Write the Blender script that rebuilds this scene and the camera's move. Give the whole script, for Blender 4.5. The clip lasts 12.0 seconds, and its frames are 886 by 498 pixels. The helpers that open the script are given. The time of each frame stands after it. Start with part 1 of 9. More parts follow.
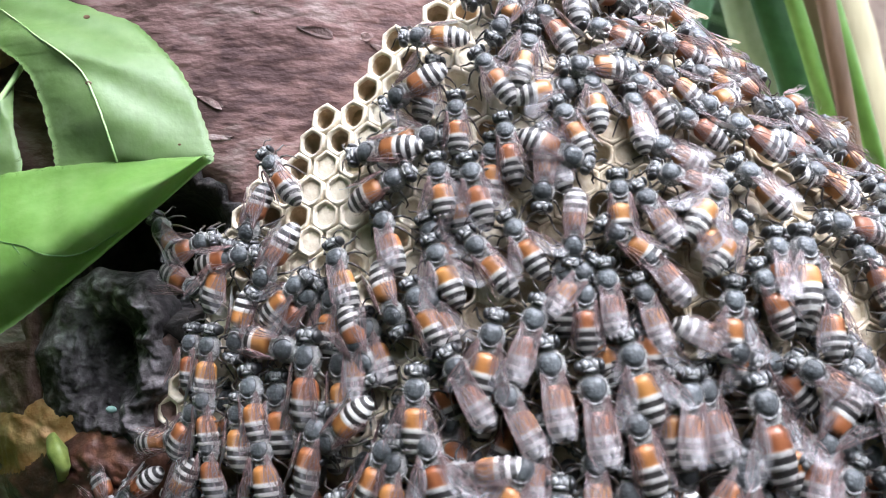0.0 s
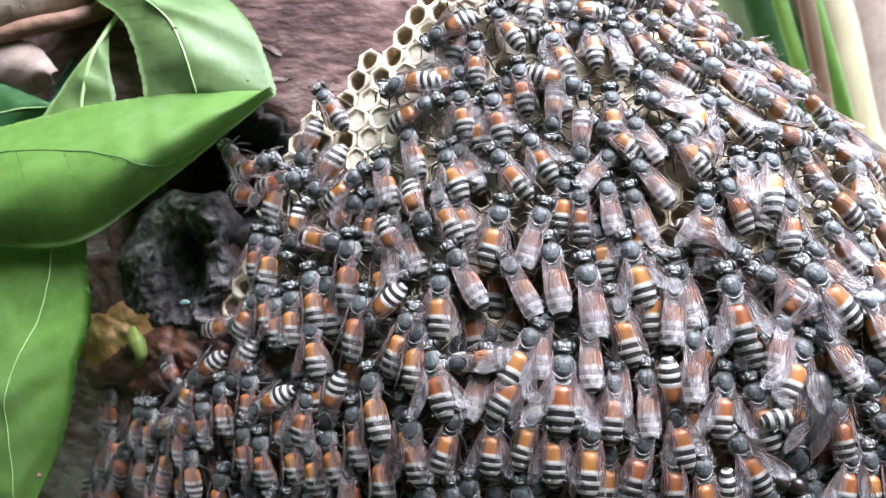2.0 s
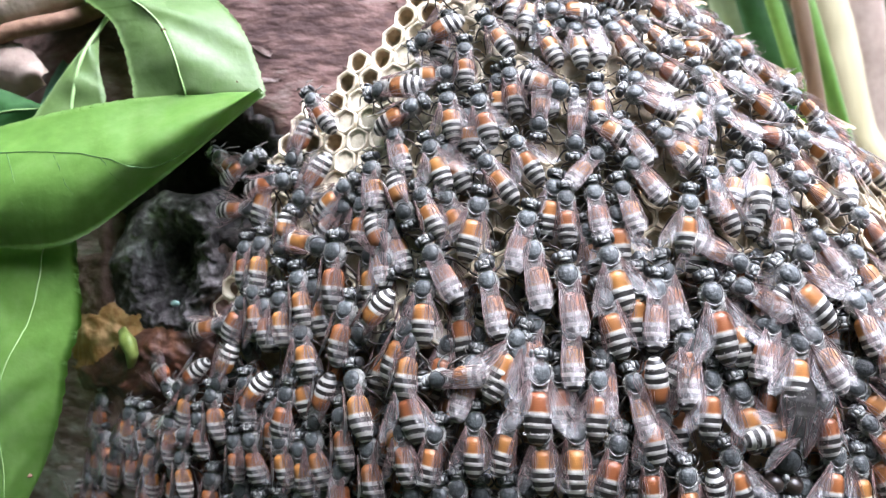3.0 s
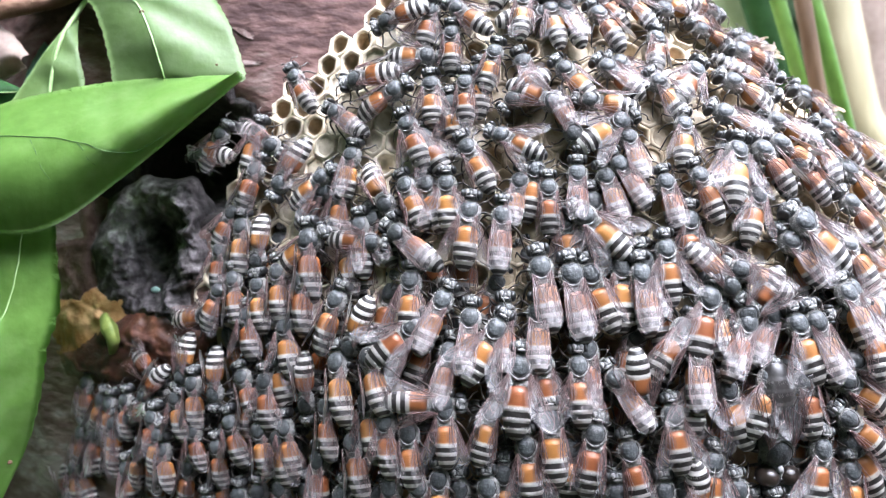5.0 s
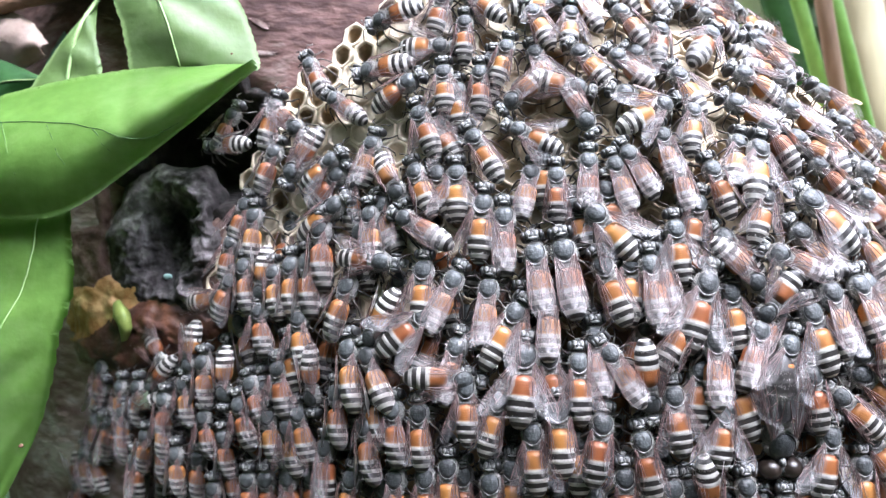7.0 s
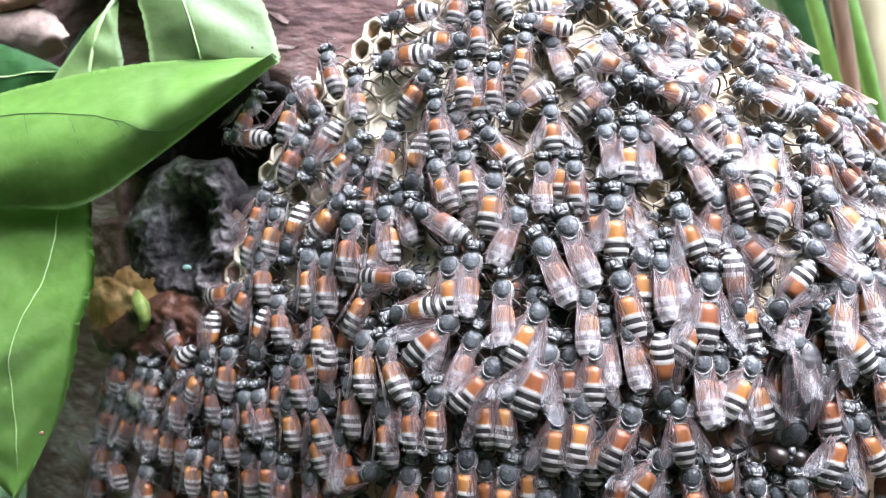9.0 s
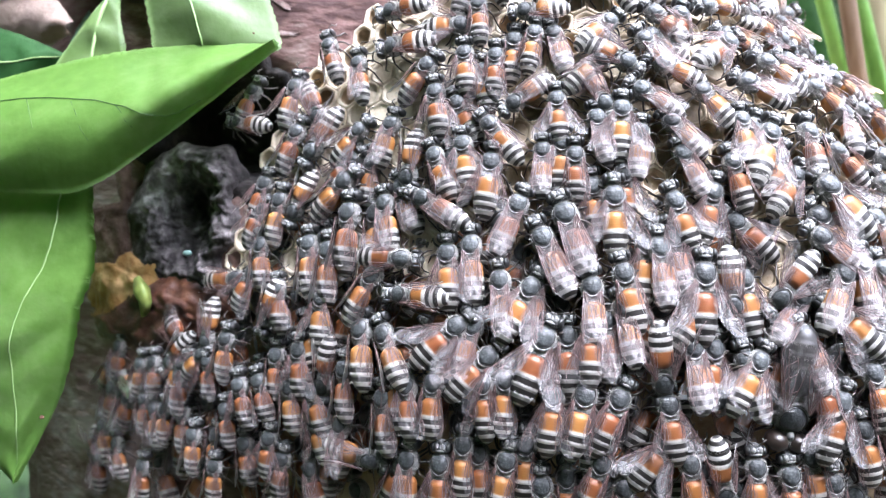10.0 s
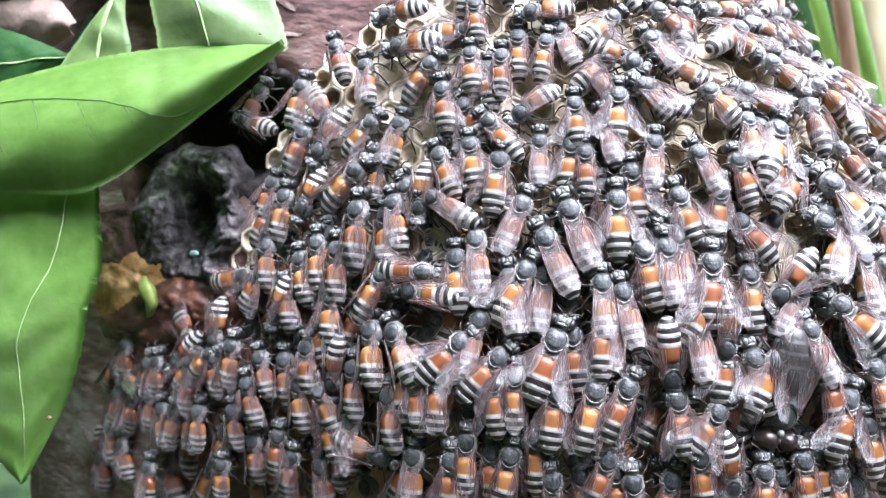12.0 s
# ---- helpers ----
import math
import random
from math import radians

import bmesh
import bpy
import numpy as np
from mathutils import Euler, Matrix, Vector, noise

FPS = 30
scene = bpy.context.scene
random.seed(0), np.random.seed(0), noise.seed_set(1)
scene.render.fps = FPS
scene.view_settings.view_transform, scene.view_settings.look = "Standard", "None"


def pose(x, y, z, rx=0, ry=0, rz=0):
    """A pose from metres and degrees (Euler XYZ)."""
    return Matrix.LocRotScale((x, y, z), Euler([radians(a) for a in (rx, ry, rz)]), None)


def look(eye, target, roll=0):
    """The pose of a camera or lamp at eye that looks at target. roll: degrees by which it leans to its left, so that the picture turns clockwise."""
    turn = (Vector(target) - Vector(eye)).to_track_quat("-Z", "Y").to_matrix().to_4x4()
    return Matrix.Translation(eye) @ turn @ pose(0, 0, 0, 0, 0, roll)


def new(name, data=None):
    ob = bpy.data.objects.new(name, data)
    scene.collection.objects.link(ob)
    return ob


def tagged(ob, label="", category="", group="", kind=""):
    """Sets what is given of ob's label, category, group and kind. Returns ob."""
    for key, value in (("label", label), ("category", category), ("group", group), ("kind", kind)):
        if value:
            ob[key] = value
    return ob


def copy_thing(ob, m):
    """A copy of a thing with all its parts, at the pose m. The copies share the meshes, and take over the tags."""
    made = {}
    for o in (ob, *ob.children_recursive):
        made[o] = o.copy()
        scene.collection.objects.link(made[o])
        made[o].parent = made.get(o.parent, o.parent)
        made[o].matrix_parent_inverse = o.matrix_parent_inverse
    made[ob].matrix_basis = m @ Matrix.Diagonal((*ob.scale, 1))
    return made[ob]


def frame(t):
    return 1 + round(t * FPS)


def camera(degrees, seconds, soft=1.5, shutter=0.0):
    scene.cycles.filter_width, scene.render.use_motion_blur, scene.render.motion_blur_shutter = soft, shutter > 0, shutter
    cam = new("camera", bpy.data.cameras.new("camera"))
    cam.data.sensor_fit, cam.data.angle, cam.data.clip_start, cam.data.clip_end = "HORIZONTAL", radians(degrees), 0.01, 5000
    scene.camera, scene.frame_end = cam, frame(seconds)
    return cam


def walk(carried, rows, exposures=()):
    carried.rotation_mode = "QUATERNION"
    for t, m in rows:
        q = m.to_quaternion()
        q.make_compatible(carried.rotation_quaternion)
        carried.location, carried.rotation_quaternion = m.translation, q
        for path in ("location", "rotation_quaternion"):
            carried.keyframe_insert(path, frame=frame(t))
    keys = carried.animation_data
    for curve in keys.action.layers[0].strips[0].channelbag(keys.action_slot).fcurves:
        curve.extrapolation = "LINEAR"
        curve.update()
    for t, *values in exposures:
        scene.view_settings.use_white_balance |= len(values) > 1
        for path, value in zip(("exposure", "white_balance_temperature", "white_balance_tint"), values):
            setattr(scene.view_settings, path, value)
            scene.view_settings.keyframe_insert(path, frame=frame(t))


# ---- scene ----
# A colony of dwarf honey bees on a comb built round a tree trunk, seen from a hand's width.
# Lengths in the builders are centimetres from the comb's middle, ORIGIN, unless said otherwise.
CM, MM = 0.01, 0.001
ORIGIN = Vector((0.0, 0.0, 1.30))

cam = camera(50.0, 12.0, soft=1.05)
cam.data.dof.use_dof = True
cam.data.dof.focus_distance = 0.099
cam.data.dof.aperture_fstop = 36.0
walk(cam, [
    (0, pose(-0.00358, -0.09230, 1.31189, 90.134, 1.118, -2.240)),
    (0.2, pose(-0.00391, -0.09673, 1.30832, 90.868, 1.208, -2.352)),
    (0.5, pose(-0.00513, -0.10286, 1.30633, 92.531, 1.086, -2.354)),
    (0.6, pose(-0.00475, -0.10379, 1.30582, 92.309, 1.038, -2.302)),
    (1, pose(-0.00475, -0.10776, 1.30358, 91.362, 0.898, -1.781)),
    (1.5, pose(-0.00438, -0.11087, 1.30146, 91.952, 0.504, -1.089)),
    (2, pose(-0.00532, -0.11060, 1.29897, 91.817, 0.208, -1.357)),
    (2.5, pose(-0.00397, -0.11033, 1.29934, 91.718, 0.325, -0.827)),
    (3, pose(-0.00366, -0.11089, 1.29943, 91.618, 0.312, -1.178)),
    (3.2, pose(-0.00410, -0.11121, 1.29936, 91.467, 0.558, -1.761)),
    (4.8, pose(-0.00115, -0.10935, 1.30032, 90.404, 0.091, -0.875)),
    (5, pose(0.00014, -0.10904, 1.30032, 90.381, 0.138, -0.332)),
    (5.5, pose(0.00022, -0.10887, 1.29989, 90.306, 0.131, -0.161)),
    (6, pose(0.00000, -0.10937, 1.30000, 90.004, 0.000, -0.000)),
    (6.5, pose(0.00149, -0.10894, 1.29842, 90.524, -0.553, 0.852)),
    (7, pose(0.00164, -0.10886, 1.29791, 91.033, -0.698, 1.065)),
    (8.8, pose(0.00159, -0.10990, 1.29835, 90.637, -0.689, 1.174)),
    (9, pose(0.00038, -0.11000, 1.29779, 90.682, -1.212, 1.417)),
    (9.5, pose(0.00072, -0.10934, 1.29642, 91.150, -1.573, 1.786)),
    (10, pose(0.00172, -0.10963, 1.29647, 90.575, -1.647, 2.082)),
    (10.5, pose(0.00115, -0.10950, 1.29681, 90.796, -1.452, 1.896)),
    (11, pose(-0.00056, -0.10961, 1.29592, 90.977, -1.697, 1.688)),
    (11.5, pose(0.00013, -0.10933, 1.29577, 91.673, -1.617, 1.791)),
    (12, pose(-0.00135, -0.11077, 1.29627, 90.579, -1.317, 0.939)),
], exposures=[(0, 2.4, 5620, 13), (0.6, 2.36, 5620, 13), (1.5, 2.5, 5620, 13), (6, 2.75, 5600, 14), (12, 2.98, 5580, 15)])

# ---- light ----
world = bpy.data.worlds.new("sky")
scene.world = world
world.use_nodes = True
wn = world.node_tree
sky = wn.nodes.new("ShaderNodeTexSky")
sky.sky_type = "NISHITA"
sky.sun_disc = False
sky.sun_elevation, sky.sun_rotation = radians(66), radians(138)
sky.dust_density = 7.0
haze = wn.nodes.new("ShaderNodeHueSaturation")
haze.inputs["Saturation"].default_value = 0.4
wn.links.new(sky.outputs["Color"], haze.inputs["Color"])
wn.links.new(haze.outputs["Color"], wn.nodes["Background"].inputs["Color"])
wn.nodes["Background"].inputs["Strength"].default_value = 0.15
sun = new("sun", bpy.data.lights.new("sun", "SUN"))
sun.data.energy, sun.data.angle, sun.data.color = 0.9, radians(45), (1.0, 0.985, 0.97)
sun.matrix_basis = look((0.669, -0.743, 3.546), (0, 0, 1.3))


# ---- materials ----
def material(name, colours, rough=0.6, scale=300.0, detail_scale=2500.0, bump=0.2, bump_scale=1500.0,
             metal=0.0, vary=0.0, sheen=0.0, through_light=0.0, stretch=(1, 1, 1), spread=(0.35, 0.65), coat=0.0):
    """A procedural surface: two or more colours laid out by noise at two sizes, fine relief, and a shift from thing to thing."""
    m = bpy.data.materials.new(name)
    m.use_nodes = True
    n, l = m.node_tree.nodes, m.node_tree.links
    p = n["Principled BSDF"]
    co = n.new("ShaderNodeTexCoord")
    mp = n.new("ShaderNodeMapping")
    mp.inputs["Scale"].default_value = stretch
    l.new(co.outputs["Object"], mp.inputs["Vector"])
    big, small = n.new("ShaderNodeTexNoise"), n.new("ShaderNodeTexNoise")
    big.inputs["Scale"].default_value, small.inputs["Scale"].default_value = scale, detail_scale
    big.inputs["Detail"].default_value = small.inputs["Detail"].default_value = 4
    l.new(mp.outputs["Vector"], big.inputs["Vector"])
    l.new(mp.outputs["Vector"], small.inputs["Vector"])
    mix = n.new("ShaderNodeMath")
    mix.operation = "MULTIPLY_ADD"
    mix.inputs[1].default_value = 0.35
    l.new(small.outputs["Fac"], mix.inputs[0])
    add = n.new("ShaderNodeMath")
    add.operation = "MULTIPLY"
    add.inputs[1].default_value = 0.65
    l.new(big.outputs["Fac"], add.inputs[0])
    l.new(add.outputs[0], mix.inputs[2])
    ramp = n.new("ShaderNodeValToRGB")
    e = ramp.color_ramp.elements
    e[0].position, e[1].position = spread
    e[0].color, e[1].color = (*colours[0], 1), (*colours[-1], 1)
    for k, c in enumerate(colours[1:-1]):
        e.new(spread[0] + (spread[1] - spread[0]) * (k + 1) / (len(colours) - 1)).color = (*c, 1)
    l.new(mix.outputs[0], ramp.inputs["Fac"])
    out = ramp.outputs["Color"]
    if vary:
        info, hsv, rng = n.new("ShaderNodeObjectInfo"), n.new("ShaderNodeHueSaturation"), n.new("ShaderNodeMapRange")
        rng.inputs["To Min"].default_value, rng.inputs["To Max"].default_value = 1 - vary, 1 + vary
        l.new(info.outputs["Random"], rng.inputs["Value"])
        l.new(rng.outputs["Result"], hsv.inputs["Value"])
        l.new(out, hsv.inputs["Color"])
        out = hsv.outputs["Color"]
    l.new(out, p.inputs["Base Color"])
    p.inputs["Roughness"].default_value, p.inputs["Metallic"].default_value = rough, metal
    p.inputs["Sheen Weight"].default_value = sheen
    p.inputs["Coat Weight"].default_value = coat
    if bump:
        b, bn = n.new("ShaderNodeBump"), n.new("ShaderNodeTexNoise")
        bn.inputs["Scale"].default_value, bn.inputs["Detail"].default_value = bump_scale, 5
        b.inputs["Strength"].default_value, b.inputs["Distance"].default_value = bump, 0.4 / bump_scale
        l.new(mp.outputs["Vector"], bn.inputs["Vector"])
        l.new(bn.outputs["Fac"], b.inputs["Height"])
        l.new(b.outputs["Normal"], p.inputs["Normal"])
    if through_light:
        t, s = n.new("ShaderNodeBsdfTranslucent"), n.new("ShaderNodeMixShader")
        s.inputs["Fac"].default_value = through_light
        l.new(out, t.inputs["Color"])
        l.new(p.outputs["BSDF"], s.inputs[1])
        l.new(t.outputs["BSDF"], s.inputs[2])
        l.new(s.outputs["Shader"], n["Material Output"].inputs["Surface"])
    return m


def clear_film(name, colour, least, most, rough):
    """A thin skin such as a wing: clear and glossy, with whitish streaks that run along it, partly a painted sheen."""
    m = material(name, [colour, [min(1, c * 1.15) for c in colour]], rough, 400, 3000, 0.6, 1500, stretch=(1, 0.22, 1))
    n, l = m.node_tree.nodes, m.node_tree.links
    t, s, k, r = n.new("ShaderNodeBsdfTransparent"), n.new("ShaderNodeMixShader"), n.new("ShaderNodeTexNoise"), n.new("ShaderNodeMapRange")
    t.inputs["Color"].default_value = (0.98, 0.96, 0.955, 1)
    k.inputs["Scale"].default_value, k.inputs["Detail"].default_value = 1500, 4
    l.new(n["Mapping"].outputs["Vector"], k.inputs["Vector"])
    l.new(k.outputs["Fac"], r.inputs["Value"])
    r.inputs["From Min"].default_value, r.inputs["From Max"].default_value = 0.46, 0.7
    r.inputs["To Min"].default_value, r.inputs["To Max"].default_value = least, most
    l.new(r.outputs["Result"], s.inputs["Fac"])
    l.new(t.outputs["BSDF"], s.inputs[1])
    l.new(n["Principled BSDF"].outputs["BSDF"], s.inputs[2])
    gloss, both, edge = n.new("ShaderNodeBsdfGlossy"), n.new("ShaderNodeMixShader"), n.new("ShaderNodeFresnel")
    gloss.inputs["Roughness"].default_value = rough
    edge.inputs["IOR"].default_value = 1.1
    l.new(n["Bump"].outputs["Normal"], gloss.inputs["Normal"])
    l.new(edge.outputs["Fac"], both.inputs["Fac"])
    l.new(s.outputs["Shader"], both.inputs[1])
    l.new(gloss.outputs["BSDF"], both.inputs[2])
    l.new(both.outputs["Shader"], n["Material Output"].inputs["Surface"])
    return m


def banded(name):
    """The abdomen's skin: orange from the waist, then black with rings of white hair, their edges ragged."""
    m = material(name, [(0.5, 0.5, 0.5), (0.5, 0.5, 0.5)], 0.42, 500, 3000, 0.35, 5000)
    n, l = m.node_tree.nodes, m.node_tree.links
    along, rag, add, rng = n.new("ShaderNodeAttribute"), n.new("ShaderNodeTexNoise"), n.new("ShaderNodeMath"), n.new("ShaderNodeMapRange")
    along.attribute_name = "along"
    rag.inputs["Scale"].default_value, rag.inputs["Detail"].default_value = 5200, 3
    l.new(n["Texture Coordinate"].outputs["Object"], rag.inputs["Vector"])
    add.operation, add.inputs[1].default_value = "MULTIPLY_ADD", 0.00022
    l.new(rag.outputs["Fac"], add.inputs[0])
    l.new(along.outputs["Fac"], add.inputs[2])
    rng.inputs["From Min"].default_value, rng.inputs["From Max"].default_value = -0.0014, -0.0066
    l.new(add.outputs[0], rng.inputs["Value"])
    ramp = n.new("ShaderNodeValToRGB")
    red, orange, pale = (0.16, 0.048, 0.015, 1), (0.27, 0.1, 0.03, 1), (0.42, 0.27, 0.17, 1)
    black, white = (0.02, 0.017, 0.016, 1), (0.43, 0.415, 0.39, 1)
    stops = [(0.0, red), (0.08, orange), (0.355, orange), (0.38, pale), (0.4, white), (0.47, white), (0.485, black), (0.575, black),
             (0.59, white), (0.66, white), (0.675, black), (0.765, black), (0.78, white), (0.85, white), (0.865, black), (0.93, black),
             (0.945, white), (0.965, white), (0.98, black)]
    e = ramp.color_ramp.elements
    e[0].position, e[0].color = stops[0]
    e[1].position, e[1].color = stops[-1]
    for at_u, c in stops[1:-1]:
        e.new(at_u).color = c
    l.new(rng.outputs["Result"], ramp.inputs["Fac"])
    info, hsv, val = n.new("ShaderNodeObjectInfo"), n.new("ShaderNodeHueSaturation"), n.new("ShaderNodeMapRange")
    val.inputs["To Min"].default_value, val.inputs["To Max"].default_value = 0.7, 1.3
    l.new(info.outputs["Random"], val.inputs["Value"])
    l.new(val.outputs["Result"], hsv.inputs["Value"])
    hue = n.new("ShaderNodeMapRange")
    hue.inputs["To Min"].default_value, hue.inputs["To Max"].default_value = 0.49, 0.515
    l.new(info.outputs["Random"], hue.inputs["Value"])
    l.new(hue.outputs["Result"], hsv.inputs["Hue"])
    l.new(ramp.outputs["Color"], hsv.inputs["Color"])
    l.new(hsv.outputs["Color"], n["Principled BSDF"].inputs["Base Color"])
    return m


ABDOMEN = banded("banded_abdomen")
BLACK = material("black_chitin", [(0.016, 0.015, 0.015), (0.042, 0.037, 0.035)], 0.4, 600, 4000, 0.2, 4000)
SLATE = material("slate_thorax", [(0.018, 0.021, 0.022), (0.043, 0.048, 0.05), (0.11, 0.118, 0.118)], 0.46, 1100, 4200, 0.9, 3500, spread=(0.36, 0.66), vary=0.4, sheen=0.1)
PILE = material("grey_pile", [(0.13, 0.13, 0.125), (0.34, 0.33, 0.315)], 0.95, 2500, 7000, 0.8, 6000)
FACE = material("mottled_face", [(0.016, 0.017, 0.018), (0.07, 0.073, 0.075), (0.3, 0.3, 0.29)], 0.5, 1500, 5000, 0.7, 5000, spread=(0.38, 0.62))
BIG_EYE = material("brown_eye", [(0.014, 0.01, 0.008), (0.035, 0.025, 0.02)], 0.3, 900, 5000, 0.3, 6000)
EYE = material("dark_eye", [(0.012, 0.012, 0.013), (0.045, 0.045, 0.045)], 0.42, 900, 5000, 0)
LEG = material("dark_leg", [(0.018, 0.015, 0.013), (0.06, 0.048, 0.038)], 0.4, 900, 5000, 0.2, 4000)
FUR = material("pale_fur", [(0.28, 0.275, 0.26), (0.52, 0.5, 0.47)], 0.9, 900, 5000, 0)
WING = clear_film("wing_film", (0.66, 0.64, 0.65), 0.05, 0.22, 0.38)
WING_SIDE = clear_film("side_wing_film", (0.66, 0.64, 0.65), 0.02, 0.11, 0.3)
WING_PALE = clear_film("folded_wing_film", (0.66, 0.62, 0.63), 0.06, 0.32, 0.42)
VEIN = material("wing_vein", [(0.06, 0.034, 0.031), (0.22, 0.135, 0.125)], 0.45, 900, 4000, 0)
CROWN = material("pale_crown", [(0.04, 0.042, 0.044), (0.2, 0.2, 0.195), (0.42, 0.42, 0.4)], 0.6, 2200, 7000, 0.6, 5000, spread=(0.36, 0.64))
WAX = material("pale_wax", [(0.5, 0.42, 0.29), (0.62, 0.54, 0.41), (0.72, 0.65, 0.53)], 0.6, 260, 2200, 0.35, 1500, vary=0.12)
WAX_OLD = material("amber_wax", [(0.25, 0.165, 0.09), (0.42, 0.32, 0.2)], 0.55, 300, 2500, 0.3, 1500, vary=0.3)
WAX_MID = material("tan_wax", [(0.27, 0.205, 0.125), (0.38, 0.31, 0.21), (0.48, 0.41, 0.3)], 0.6, 260, 2200, 0.35, 1500, vary=0.15)
COMB = material("comb_ground", [(0.26, 0.18, 0.1), (0.52, 0.42, 0.27)], 0.6, 150, 1500, 0.4, 1000)
BARK = material("bark", [(0.055, 0.025, 0.022), (0.145, 0.08, 0.07), (0.22, 0.158, 0.143), (0.4, 0.345, 0.325)], 0.8, 42, 420, 0.6, 500, stretch=(0.7, 0.7, 1.6), spread=(0.38, 0.63))
FLAKE = material("bark_flakes", [(0.1, 0.058, 0.05), (0.16, 0.105, 0.095), (0.27, 0.22, 0.205)], 0.85, 150, 900, 0.8, 700, vary=0.35)
ROT = material("rotten_wood", [(0.01, 0.008, 0.008), (0.035, 0.03, 0.03), (0.12, 0.106, 0.108), (0.36, 0.335, 0.342)], 1.0, 95, 700, 1.0, 500, spread=(0.38, 0.62))
RESIN = material("resin", [(0.02, 0.008, 0.006), (0.07, 0.024, 0.014), (0.2, 0.085, 0.042)], 0.55, 75, 700, 0.8, 500, coat=0.15)
SCAR = material("fresh_wood", [(0.1, 0.04, 0.016), (0.32, 0.16, 0.05), (0.5, 0.33, 0.15)], 0.6, 110, 700, 0.7, 400)
HOLLOW_SHADE = material("hollow_shade", [(0.006, 0.005, 0.005), (0.018, 0.014, 0.013), (0.07, 0.05, 0.045)], 0.9, 150, 900, 1.0, 500, spread=(0.4, 0.72))
STAIN_SHADE = material("stain_and_shade", [(0.025, 0.011, 0.009), (0.07, 0.034, 0.027), (0.15, 0.09, 0.072), (0.24, 0.17, 0.145)], 0.7, 90, 600, 0.8, 400)
LICHEN = material("lichen", [(0.09, 0.16, 0.14), (0.2, 0.3, 0.27)], 0.9, 400, 2000, 0.5, 1500)
BUD = material("green_bud", [(0.16, 0.22, 0.04), (0.32, 0.38, 0.1)], 0.45, 200, 1500, 0.3, 900, through_light=0.15)
LEAF = material("leaf_face", [(0.1, 0.22, 0.03), (0.19, 0.345, 0.075), (0.3, 0.445, 0.175)], 0.36, 30, 500, 0.15, 700, through_light=0.3, spread=(0.2, 0.8))
LEAF_BACK = material("leaf_underside", [(0.13, 0.24, 0.045), (0.22, 0.33, 0.125), (0.3, 0.39, 0.22)], 0.42, 30, 500, 0.2, 700, through_light=0.3, spread=(0.25, 0.75))
LEAF_VEIN = material("leaf_vein", [(0.2, 0.33, 0.11), (0.29, 0.41, 0.17)], 0.5, 300, 2000, 0.2, 1200)
LEAF_CREASE_SHADE = material("leaf_crease_shade", [(0.025, 0.07, 0.012), (0.05, 0.13, 0.025)], 0.6, 300, 2000, 0.2, 1200)
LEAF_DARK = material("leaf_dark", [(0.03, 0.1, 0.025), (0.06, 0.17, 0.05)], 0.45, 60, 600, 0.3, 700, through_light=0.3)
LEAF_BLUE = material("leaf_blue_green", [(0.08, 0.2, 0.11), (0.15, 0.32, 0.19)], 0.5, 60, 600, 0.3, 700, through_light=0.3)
SHEATH = material("dry_sheath", [(0.15, 0.095, 0.055), (0.24, 0.165, 0.105), (0.32, 0.24, 0.165)], 0.7, 60, 500, 0.5, 400, stretch=(1, 1, 0.2), through_light=0.2)
LEAF_PALE = material("leaf_pale", [(0.28, 0.38, 0.2), (0.42, 0.52, 0.34)], 0.5, 60, 600, 0.3, 700, through_light=0.3)
DRY = material("dry_leaf", [(0.34, 0.26, 0.21), (0.54, 0.44, 0.38)], 0.8, 90, 800, 0.5, 700, through_light=0.2)
TWIG = material("twig_bark", [(0.1, 0.05, 0.03), (0.22, 0.12, 0.07)], 0.7, 150, 900, 0.6, 700)
BRANCH = material("branch_bark", [(0.28, 0.21, 0.15), (0.45, 0.37, 0.29)], 0.8, 90, 700, 0.7, 500)
STEM = material("pale_stem", [(0.25, 0.22, 0.115), (0.36, 0.32, 0.19)], 0.6, 40, 200, 0.3, 200, stretch=(1, 1, 0.3))
HEDGE = material("hedge_leaves", [(0.012, 0.03, 0.008), (0.04, 0.09, 0.02), (0.08, 0.15, 0.04)], 0.6, 25, 160, 0.8, 60)
EARTH = material("earth", [(0.05, 0.038, 0.024), (0.08, 0.066, 0.04), (0.045, 0.065, 0.02)], 0.9, 0.8, 9, 0.6, 6)


# ---- helpers of this scene ----
def part(name, bm, mats, parent=None, label="", smooth=True):
    """Links a bmesh as one mesh object, under its thing or part."""
    me = bpy.data.meshes.new(name)
    bmesh.ops.recalc_face_normals(bm, faces=bm.faces[:])
    bm.to_mesh(me)
    bm.free()
    for m in (mats if isinstance(mats, (list, tuple)) else [mats]):
        me.materials.append(m)
    if smooth:
        me.polygons.foreach_set("use_smooth", [True] * len(me.polygons))
    ob = new(name, me)
    ob.parent = parent
    return tagged(ob, label)


def root(name, place, label, category, group="", kind=""):
    ob = new(name)
    ob.empty_display_size = 0.002
    ob.location = place
    return tagged(ob, label, category, group, kind)


